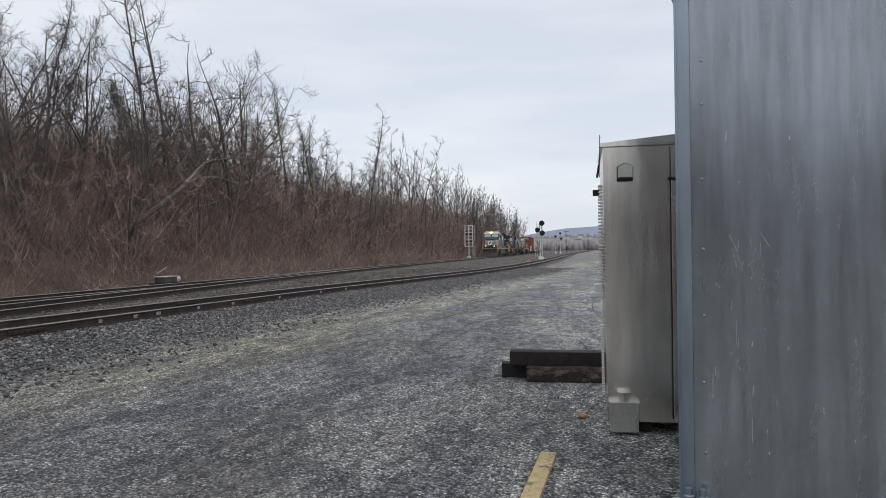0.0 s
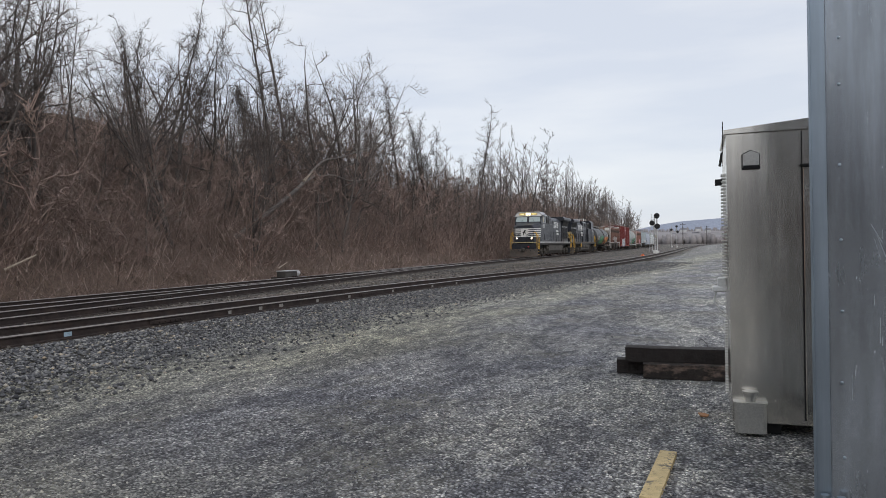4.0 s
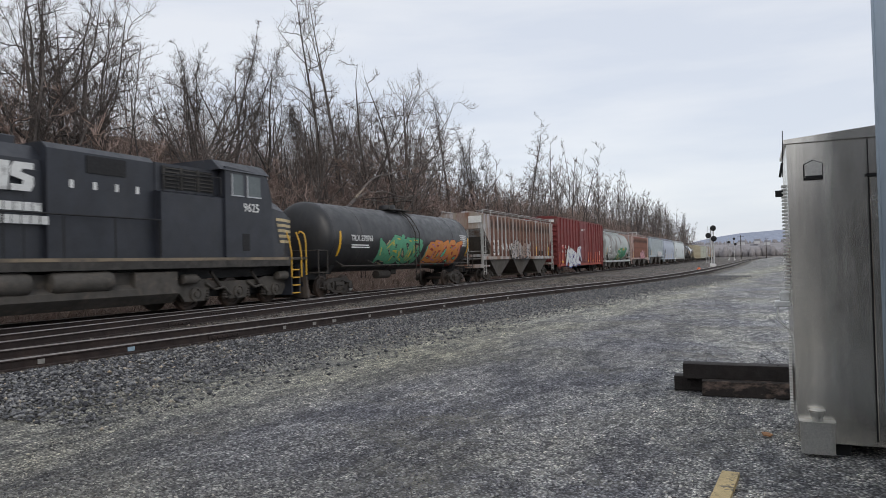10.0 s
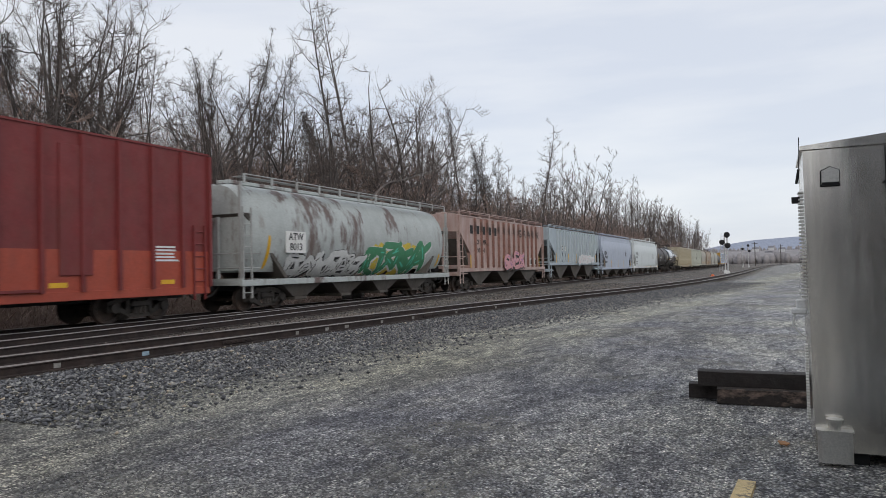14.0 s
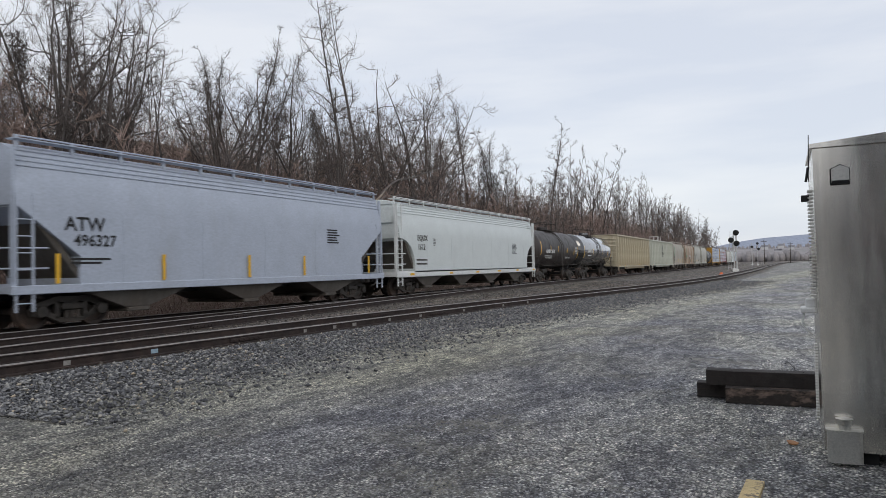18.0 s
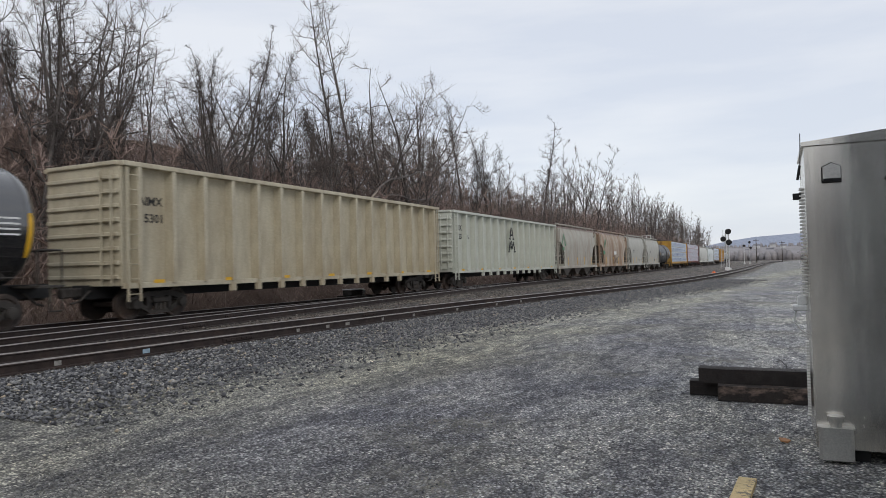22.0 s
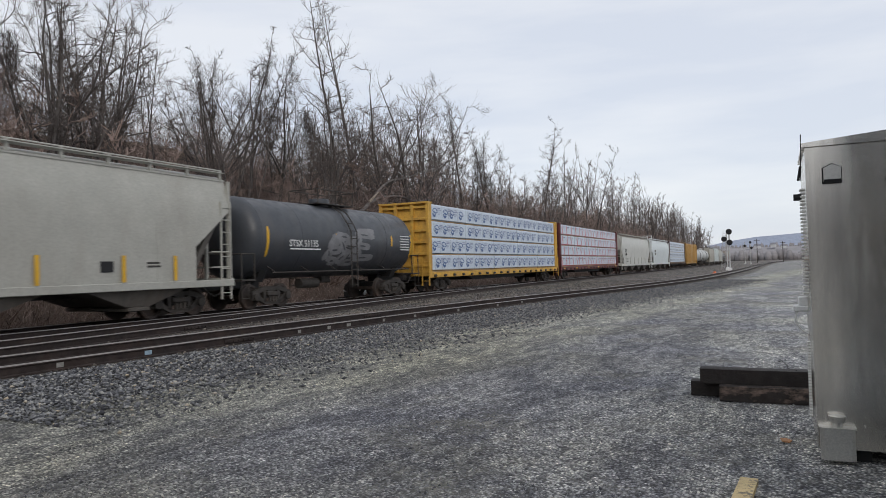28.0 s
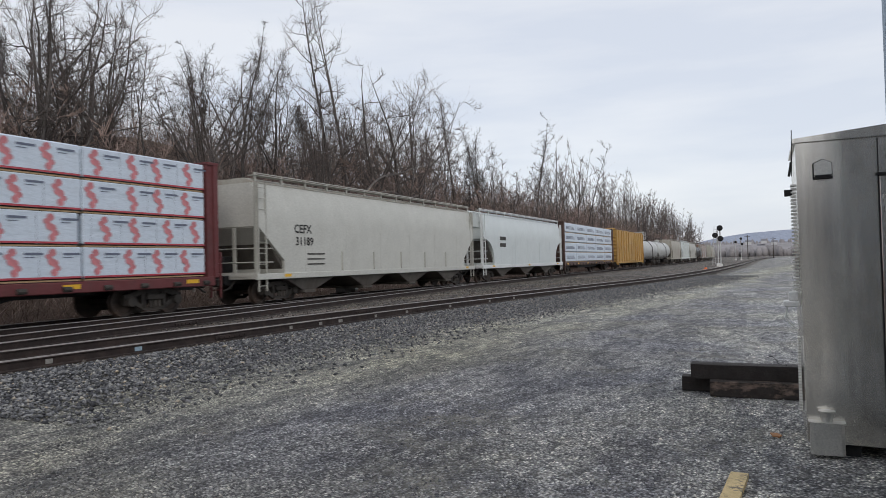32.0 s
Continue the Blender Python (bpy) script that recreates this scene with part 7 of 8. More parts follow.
def centerbeam(label, length, u, frame_mat, kind, seed, plain=False):
    car = thing("centerbeam_car", label, "centerbeam flatcar")
    rr = random.Random(seed)
    L, base = length / 2 - 0.75, 1.12
    part("deck", Geo().box(0, 0, base - 0.12, 2.9, 2 * L, 0.2, 0.02), frame_mat, car)
    for s in (-1, 1):
        part("side_sill", Geo().box(s * 1.42, 0, base - 0.16, 0.12, 2 * L, 0.3, 0.02), frame_mat, car)
        y = -L + 0.5
        while y < L:
            part("winch", Geo().rod((s * 1.5, y - 0.12, base - 0.2), (s * 1.5, y + 0.12, base - 0.2), 0.07, n=8), m_steel_dark, car)
            y += 1.22
        # end bulkheads
        bh = part("bulkhead", Geo().prism([(s * L, base - 0.1), (s * (L - 0.05), 4.78), (s * (L - 0.3), 4.78), (s * (L - 0.3), base - 0.1)], "x", -1.45, 1.45), frame_mat, car)
        for xx in (-1.42, -0.5, 0.5, 1.42):
            part("bulkhead_post", Geo().box(xx, s * (L + 0.06), (base + 4.7) / 2, 0.16, 0.2, 4.8 - base, 0.01), frame_mat, bh)
        for k in range(6):
            part("bulkhead_rail", Geo().box(0, s * (L + 0.05), base + 0.35 + k * 0.62, 2.8, 0.14, 0.13, 0.01), frame_mat, bh)
        part("bulkhead_cap", Geo().box(0, s * (L - 0.05), 4.8, 3.0, 0.5, 0.1, 0.01), frame_mat, bh)
        ladder(car, 1.3, s * (L + 0.2), 0.4, 1.9, frame_mat, 0.42, "x")
        coupler(car, s * (length / 2 - 0.3), s)
        truck(car, s * (length / 2 - 2.9))
    part("centre_beam", Geo().box(0, 0, 2.9, 0.25, 2 * L - 0.5, 3.5), frame_mat, car)
    part("centre_sill", Geo().box(0, 0, 0.85, 0.6, 2 * L + 0.4, 0.36), m_grille, car)
    part("truss_skirt", Geo().prism([(-L + 5.2, 1.0), (-L + 7.0, 0.55), (L - 7.0, 0.55), (L - 5.2, 1.0)], "x", -0.9, 0.9), m_grille, car)
    n, rows = 5, 4
    w, hh = (2 * L - 0.7) / n, 0.89
    for s in (1, -1):
        for r in range(rows):
            z = base + 0.02 + r * 0.905
            for k in range(n):
                ln = w - rr.choice((0.03, 0.05, 0.05, 0.22 if kind == "swirl" else 0.04))
                yc = -L + 0.35 + w * (k + 0.5)
                dx = rr.uniform(-0.012, 0.012)
                if s < 0 and r < rows - 1:
                    continue
                g = Geo()
                g.box(0, 0, hh / 2 + 0.03, 1.24, ln, hh - 0.07, 0.035)
                pk = part("lumber_pack", g, m_wrap, car, "lumber pack in printed white wrap", at=pose(s * 0.78 + dx, yc, z))
                part("dunnage", Geo().box(0, 0, 0.012, 1.18, ln - 0.1, 0.04), m_lumber, pk)
                if s > 0 and not plain:
                    off = rr.uniform(-0.2, 0.2)
                    np_ = max(1, round(ln / 1.25))
                    for q in range(np_):
                        c = off + ln * ((q + 0.42) / np_ - 0.5) + rr.uniform(-0.16, 0.16)
                        if rr.random() < 0.75:
                            part("wrap_seam", SEAM, None, pk, at=pose(0.6215, c + rr.uniform(-0.5, -0.35), hh * 0.5))
                        part("wrap_print", PRINTS[kind], None, pk, at=pose(0.632, c, hh * 0.54))
                        if abs(c + 0.5) + 0.2 < ln / 2:
                            part("wrap_text_block", PRINTS[kind + "_bars"], None, pk, at=pose(0.632, c + 0.5, hh * 0.6))
                    if kind == "swirl":
                        part("wrap_band", Geo().box(0.624, 0, 0.09, 0.006, ln - 0.05, 0.05), m_print_band, pk)
                    part("strap", Geo().box(0.0, rr.uniform(-0.3, 0.3) * ln, hh - 0.0, 1.25, 0.03, 0.012), m_grille, pk)
                elif s > 0:
                    bars(pk, 0.1, hh * 0.5, 0.628, ln * 0.8, 0.3, 3, m_print_grey, "wrap_text_block")
    for k in range(6):
        marker(car, -L + 1.0 + k * (2 * L - 2) / 5, base - 0.14, 1.485, 0.5, 0.12)
    TRAIN.append((car, u))
    return car, L


PRINTS = {"swirl": print_mesh("swirl"), "leaf": print_mesh("leaf"), "swirl_bars": print_bars_mesh("swirl"), "leaf_bars": print_bars_mesh("leaf")}
SEAM = Geo().box(0, 0, 0, 0.004, 0.014, 0.8).mesh("wrap_seam", material("wrap_seam_grey", (0.36, 0.4, 0.47), 0.6, 0, 0.2, 5, 0))
m_cb_yellow = paint("flatcar_yellow", (0.62, 0.36, 0.06), 0.6, 0.5, 0.72, (0.3, 0.15, 0.05), 0.6, (1, 1, 0.5), 1.2, 0.1)
m_cb_maroon = paint("flatcar_maroon", (0.13, 0.03, 0.032), 0.5, 0.5, 0.72, (0.08, 0.03, 0.028), 0.65)
m_cb_brown = paint("flatcar_brown", (0.09, 0.05, 0.04), 0.5, 0.5, 0.72, (0.05, 0.03, 0.028), 0.65)
centerbeam("yellow centerbeam car stacked with white blue-printed lumber packs", 24.7, 480.8, m_cb_yellow, "leaf", 5)
centerbeam("maroon centerbeam car stacked with white red-printed lumber packs", 24.4, 505.1, m_cb_maroon, "swirl", 6)
car, L = hopper("long off-white covered hopper behind the lumber", 20.75, 528.5, paint("warm_off_white", (0.52, 0.52, 0.48), 0.3, 0.56, 0.78, (0.36, 0.34, 0.3), 0.5, (1, 1, 0.25), 0.7, 0.05, (0.4, 0.36, 0.3)), 4.6, "diag", 0, 4, m_hop_gate, m_hop17, None, markers=(-8.3, 8.8), low=True, nw=1.5, nz=1.6, roof_mat=m_hop15)
lettering("CEFX", 0.46, m_grille, car, side(-7.3, 2.8, 1.572))
lettering("31189", 0.46, m_grille, car, side(-7.2, 2.32, 1.572))
for k in range(3):
    bars(car, -6.4, 1.85 - k * 0.2, 1.568, 1.3, 0.1, 1, m_frame_dark)
for k in range(5):
    part("side_stiffener", Geo().prism([(1.56, -0.04), (1.61, -0.02), (1.61, 0.02), (1.56, 0.04)], "z", 1.15, 1.95), m_hop17, car, at=pose(0, -4.6 + 2.6 * k, 0))
car, L = hopper("off-white covered hopper coupled behind another", 19.5, 549.3, m_hop10, 4.6, "round", 0, 3, m_hop_gate, m_hop10b, m_hop10b, markers=(-7.5, 0.0, 7.8), low=True, nw=2.0, nz=2.4)
bars(car, -5.6, 2.7, 1.568, 1.2, 0.9, 2, m_frame_dark)
centerbeam("dark flatcar stacked with plain white lumber packs", 23.0, 570.6, m_cb_brown, "leaf", 7, True)
car, L = boxcar("mustard-yellow boxcar with dark doors", 20.6, 592.6, paint("boxcar_mustard", (0.46, 0.27, 0.07), 0.5, 0.5, 0.74, (0.25, 0.12, 0.05), 0.6), None, None, 4.9, (-1.6, 1.8), 12)

# ---- the tail of the train, far off ----
u = 603.2
for k, (kind, ln, mt) in enumerate((("tank", 16.0, "w"), ("tank", 16.0, "w"), ("hop", 17.0, m_hop15), ("hop", 17.0, m_hop10), ("hop", 17.0, m_hop17), ("tank", 16.0, "k"), ("hop", 17.5, m_hop4), ("hop", 17.5, m_hop17), ("hop", 17.5, m_hop15))):
    if kind == "tank":
        if mt == "w":
            m_tank_white = bpy.data.materials.get("tank_dirty_white") or paint("tank_dirty_white", (0.5, 0.51, 0.5), 0.5, 0.5, 0.75, (0.25, 0.22, 0.19), 0.5)
        tank_car("dirty white tank car in the train's tail" if mt == "w" else "sooty black tank car in the train's tail", ln, u + ln / 2, m_tank_white if mt == "w" else m_tank_black)
    else:
        hopper("pale covered hopper in the train's tail", ln, u + ln / 2, mt, 4.6, "diag", 1.2 if k % 2 else 0, 3, m_hop_gate)
    u += ln

# ---- the wooded bank ----
def bark(name, c, spread):
    return material(name, c, 0.9, 0, spread, 4, 0.3, 30, per_object=0.25)


m_bark = bark("dark_grey_bark", (0.1, 0.088, 0.082), 0.4)
m_twig = bark("brown_twigs", (0.135, 0.11, 0.1), 0.25)
m_vine = bark("dark_vine", (0.085, 0.072, 0.066), 0.3)
m_shrub = bark("red_brown_stems", (0.27, 0.2, 0.172), 0.3)
m_pale_bark = bark("pale_dead_wood", (0.3, 0.25, 0.2), 0.25)


class Wood:
    """Builds one bare tree: tubes for stem, limbs and branches, thin blades for twigs."""

    def __init__(self, seed):
        self.r = random.Random(seed)
        self.tv, self.tf, self.cv, self.cf = [], [], [], []

    def any_way(self, up0=-1.0, up1=1.0):
        return Vector((self.r.uniform(-1, 1), self.r.uniform(-1, 1), self.r.uniform(up0, up1)))

    def tube(self, pts, rads, n, crown):
        v, f = (self.cv, self.cf) if crown else (self.tv, self.tf)
        first = len(v)
        for i, (p, r) in enumerate(zip(pts, rads)):
            d = (pts[min(i + 1, len(pts) - 1)] - pts[max(i - 1, 0)])
            d.normalize()
            u = d.cross(Vector((0.3, 0.9, 0.1))).normalized()
            w = d.cross(u)
            for k in range(n):
                a = 2 * math.pi * k / n
                v.append(p + (u * math.cos(a) + w * math.sin(a)) * r)
        for i in range(len(pts) - 1):
            for k in range(n):
                a, b = first + i * n + k, first + i * n + (k + 1) % n
                f.append((a, b, b + n, a + n))

    def blade(self, p, d, length, width, curl=0.12):
        v, f = self.cv, self.cf
        n = len(v)
        u = d.cross(self.any_way()).normalized() * width
        mid = p + d * (length * 0.55) + Vector((0, 0, self.r.uniform(-0.04, 0.06) * length))
        tip = p + d * length + self.any_way(-0.4, 1.4) * (length * curl)
        v += [p - u, p + u, mid + u * 0.7, mid - u * 0.7, tip]
        f += [(n, n + 1, n + 2, n + 3), (n + 3, n + 2, n + 4)]
        return mid, tip

    def bend_path(self, p, d, length, n, wander, lift):
        pts, d = [p.copy()], d.copy()
        for i in range(n):
            d = (d + self.any_way() * wander + Vector((0, 0, lift))).normalized()
            p = p + d * (length / n)
            pts.append(p.copy())
        return pts

    def spray(self, pts, length, twigs, fine, thick):
        """Twigs along a branch, each with finer ones, bunched towards its end."""
        r, n = self.r, len(pts) - 1
        for k in range(twigs):
            t = 0.15 + 0.85 * ((k + r.random()) / twigs) ** 0.75
            i = min(n - 1, int(t * n))
            p = pts[i].lerp(pts[i + 1], t * n - i)
            d = ((pts[i + 1] - pts[i]).normalized() * 0.9 + self.any_way(-0.5, 0.9)).normalized()
            ln = length * r.uniform(0.28, 0.6)
            mid, tip = self.blade(p, d, ln, 0.0048 * thick)
            for e in range(fine):
                o = p.lerp(mid, r.random()) if e % 2 else mid.lerp(tip, r.random() * 0.8)
                ed = (d * 0.8 + self.any_way(-0.5, 0.9)).normalized()
                u = ed.cross(Vector((0.2, 0.5, 0.8))).normalized() * 0.0034 * thick
                n0 = len(self.cv)
                self.cv += [o - u, o + u, o + ed * ln * r.uniform(0.4, 0.8)]
                self.cf.append((n0, n0 + 1, n0 + 2))

    def dress(self, stem, rads, reach, limbs, subs, twigs, fine, thick, low, up, lift, gnarl):
        """Limbs, branches and twigs along one stem."""
        r, n = self.r, len(stem) - 1
        turn = r.uniform(0, 6.283)
        for k in range(limbs):
            t = low + (1.0 - low) * (k + r.random()) / limbs
            i = min(n - 1, int(t * n))
            p = stem[i].lerp(stem[i + 1], t * n - i)
            turn += 2.4 + r.uniform(-0.6, 0.6)
            d = Vector((math.cos(turn), math.sin(turn), r.uniform(up - 0.4, up + 0.5))).normalized()
            ln = reach * r.uniform(0.55, 1.15) * (1.2 - 0.75 * t)
            limb = self.bend_path(p, d, ln, 6, gnarl, lift)
            lr = rads[i] * r.uniform(0.42, 0.62)
            self.tube(limb, [lr * (1 - 0.9 * j / 6) + 0.004 * thick for j in range(7)], 4 if rads[0] > 0.11 else 3, False)
            self.spray(limb[3:], ln * 0.5, twigs, fine, thick)
            for s in range(subs):
                ts = 0.2 + 0.8 * (s + r.random()) / subs
                j = min(5, int(ts * 6))
                q = limb[j].lerp(limb[j + 1], ts * 6 - j)
                sd = ((limb[j + 1] - limb[j]).normalized() * 0.9 + self.any_way(-0.4, 0.9)).normalized()
                sl = ln * r.uniform(0.3, 0.62) * (1.15 - 0.4 * ts)
                br = self.bend_path(q, sd, sl, 3, gnarl * 1.05, lift)
                b0 = max(0.011 * thick, lr * (1 - 0.8 * ts) * 0.5)
                self.tube(br, [b0, b0 * 0.75, b0 * 0.5, 0.004 * thick], 3, True)
                self.spray(br, sl, twigs, fine, thick)

    def tangle(self, p, size, n, wide=0.15):
        """A hanging mass of vine round a stem."""
        r = self.r
        for k in range(n):
            o = p + Vector((r.gauss(0, wide), r.gauss(0, wide), r.uniform(-0.9, 0.6))) * size
            d = Vector((r.uniform(-0.7, 0.7), r.uniform(-0.7, 0.7), r.uniform(-1.8, 0.9))).normalized()
            self.blade(o - d * size * 0.3, d, size * r.uniform(0.5, 1.1), 0.008, 0.4)

    def tree(self, height=10.0, girth=0.11, reach=2.6, limbs=11, subs=5, twigs=5, fine=2, thick=1.0, lean=0.1, low=0.3, up=0.5, lift=0.05,
             gnarl=0.34, wander=0.12, forks=0, fork_at=0.35, open_out=0.5, roots=1, vines=0, vine_size=0.9):
        """One stem or several, perhaps with leaders that part from it; each carries its own limbs."""
        r = self.r
        stems = []
        for root in range(roots):
            base = Vector((0, 0, -0.4)) + Vector((r.uniform(-0.35, 0.35), r.uniform(-0.35, 0.35), 0)) * (root > 0)
            a = r.uniform(0, 6.283)
            d = Vector((math.cos(a) * lean, math.sin(a) * lean, 1)).normalized()
            stem = self.bend_path(base, d, height * r.uniform(0.85, 1.0), 11, wander, 0.07)
            stems.append((stem, [girth * (1 - 0.96 * (i / 11) ** 0.85) + 0.005 for i in range(12)]))
            for f in range(forks):
                i = max(2, min(8, int(11 * (fork_at + 0.14 * f) + r.uniform(-1, 1))))
                a = r.uniform(0, 6.283)
                o = open_out * r.uniform(0.6, 1.4)
                dd = Vector((math.cos(a) * o, math.sin(a) * o, 1)).normalized()
                g1 = stem and stems[-1 - f][1][i] * 0.72
                lead = self.bend_path(stem[i], dd, height * (1 - i / 11) * r.uniform(0.75, 1.0), 8, wander * 1.5, 0.06)
                stems.append((lead, [g1 * (1 - 0.96 * (j / 8) ** 0.85) + 0.005 for j in range(9)]))
        share = max(3, round(limbs * 1.25 / len(stems)))
        for stem, rads in stems:
            self.tube(stem, rads, 6 if girth > 0.065 else 3, False)
            self.dress(stem, rads, reach * (1.0 if len(stems) == 1 else 0.8), share, subs, twigs, fine, thick, low, up, lift, gnarl)
            self.spray(stem[-4:], reach * 0.6, twigs, fine, thick)
            for k in range(vines):
                i = r.randint(3, len(stem) - 2)
                self.tangle(stem[i], vine_size * r.uniform(0.6, 1.3), 60)

    def meshes(self, height, trunk_mat, crown_mat):
        top = max(p.z for p in self.cv)
        k = height / top
        out = []
        for nm, v, f, m in (("trunk", self.tv, self.tf, trunk_mat), ("crown", self.cv, self.cf, crown_mat)):
            me = bpy.data.meshes.new(nm)
            me.from_pydata([tuple(p * k) for p in v], [], f)
            me.shade_smooth()
            me.materials.append(m)
            out.append(me)
        return out


def tree_kind(seed, trunk_mat=None, crown_mat=None, **kw):
    """A trunk and a crown, ten metres tall, to be scaled where they are planted."""
    w = Wood(seed)
    w.tree(**kw)
    return w.meshes(10.0, trunk_mat or m_bark, crown_mat or m_twig)


NEAR = [tree_kind(100 + i, girth=0.075 + 0.02 * (i % 3), reach=2.3 + 0.4 * (i % 3), limbs=12, lean=0.12 + 0.14 * (i % 3), low=0.22, forks=i % 3, wander=0.14, gnarl=0.4, thick=1.35, vines=(1, 0, 2, 0)[i % 4]) for i in range(8)]
BROAD = [tree_kind(150 + i, girth=0.135, reach=3.4, limbs=17, subs=6, twigs=5, fine=3, lean=0.2, low=0.2, forks=2, fork_at=0.25, open_out=0.55, wander=0.15, gnarl=0.42, thick=1.1) for i in range(4)]
VINED = [tree_kind(180 + i, crown_mat=m_vine, girth=0.1, reach=2.0, limbs=12, subs=5, twigs=5, lean=0.12, low=0.2, up=0.1, lift=-0.06, forks=1 + i % 2, gnarl=0.5, thick=1.2, vines=6) for i in range(3)]
TALL = [tree_kind(200 + i, girth=0.085, reach=2.1, limbs=16, subs=5, twigs=5, fine=2, lean=0.03, low=0.35, up=0.5, forks=i, fork_at=0.45, open_out=0.16, wander=0.05, gnarl=0.3, thick=0.75) for i in range(2)]
SNAG = [tree_kind(300 + i, crown_mat=m_vine, girth=0.095, reach=1.3, limbs=18, subs=4, twigs=5, fine=2, lean=0.05, low=0.45, up=0.35, gnarl=0.5, wander=0.07, thick=1.0, vines=7, vine_size=0.55) for i in range(2)]
FAR = [tree_kind(400 + i, girth=0.08, reach=1.9, limbs=14, subs=4, twigs=4, fine=2, thick=1.5, lean=0.1, low=0.25, up=0.9, lift=0.1, forks=i % 3, open_out=0.35, wander=0.09, gnarl=0.3) for i in range(5)]
SHRUB = [tree_kind(500 + i, m_shrub, m_shrub, girth=0.06, reach=3.6, limbs=15, subs=3, twigs=5, fine=2, thick=6.0, low=0.06, up=0.35, lift=0.05, lean=0.85, wander=0.22, gnarl=0.42, roots=5) for i in range(6)]

# heights of wood and thicket, in clumps with gaps: sight-line slopes fitted to the camera's view
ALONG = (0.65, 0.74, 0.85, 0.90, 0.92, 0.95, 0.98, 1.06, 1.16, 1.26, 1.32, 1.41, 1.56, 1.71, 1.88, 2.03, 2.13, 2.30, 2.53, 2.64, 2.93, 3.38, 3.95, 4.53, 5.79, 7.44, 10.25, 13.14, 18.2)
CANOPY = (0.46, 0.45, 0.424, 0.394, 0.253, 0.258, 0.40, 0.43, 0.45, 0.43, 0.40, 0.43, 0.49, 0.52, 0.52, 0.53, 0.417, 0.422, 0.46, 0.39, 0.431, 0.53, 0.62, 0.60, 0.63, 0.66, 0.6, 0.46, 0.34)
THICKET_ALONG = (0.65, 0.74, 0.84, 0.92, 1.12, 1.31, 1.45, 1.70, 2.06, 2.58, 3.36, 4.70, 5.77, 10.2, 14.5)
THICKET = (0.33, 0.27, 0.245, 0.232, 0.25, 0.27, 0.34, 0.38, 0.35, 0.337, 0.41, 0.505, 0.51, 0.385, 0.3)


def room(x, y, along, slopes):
    """Height between the ground and the camera's sight line to the top of the wood or the thicket at a place."""
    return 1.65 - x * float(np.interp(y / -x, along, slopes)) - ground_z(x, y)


def plant(kind, x, y, height, name="tree", label="bare deciduous tree on the bank", cat="tree", group="trees on the bank", tilt=3):
    t = thing(name, label, cat, Matrix.Translation((x, y, ground_z(x, y) - 0.05)) @ pose(0, 0, 0, random.uniform(-tilt, tilt), random.uniform(-tilt, tilt), random.uniform(0, 360)) @ Matrix.Scale(height / 10.0, 4), group)
    part("trunk", kind[0], None, t)
    part("crown", kind[1], None, t)
    return t


# tall trees that stand out: x, y and the height of their tops
BROAD_AT = ((-27.0, 18.4, 15.3), (-29.0, 21.9, 15.6), (-28.5, 23.6, 15.0), (-30.0, 29.5, 15.0), (-31.0, 35.0, 16.4), (-30.0, 36.5, 16.2), (-28.0, 47.0, 17.2), (-28.0, 51.7, 18.0), (-30.0, 59.3, 18.8), (-33.0, 23.4, 17.8), (-34.0, 27.0, 16.8), (-32.0, 41.5, 16.3), (-29.5, 43.4, 15.4), (-33.0, 50.5, 17.6), (-30.5, 54.8, 17.8), (-31.5, 33.8, 15.0))
VINED_AT = ((-30.0, 32.1, 16.3), (-28.0, 39.8, 14.8), (-29.0, 69.2, 15.3), (-29.0, 73.8, 16.8), (-26.0, 17.3, 13.1), (-27.0, 20.5, 12.5), (-32.0, 33.1, 15.4))
TALL_AT = ((-30.0, 44.7, 23.8), (-31.0, 48.4, 24.6), (-31.0, 27.8, 14.2), (-33.0, 28.5, 15.4))
SNAG_AT = ((-30.0, 68.0, 20.3), (-29.0, 91.6, 22.1))
FAR_AT = ((-30.0, 82.5, 14.7), (-29.0, 102.7, 20.9), (-30.0, 118.8, 23.0), (-29.0, 123.7, 22.5), (-29.0, 134.2, 20.5), (-28.0, 150.2, 20.9), (-29.0, 168.4, 22.3), (-28.0, 180.2, 21.1), (-32.3, 255.8, 26.0), (-25.5, 244.5, 19.5), (-24.0, 236.2, 15.5))


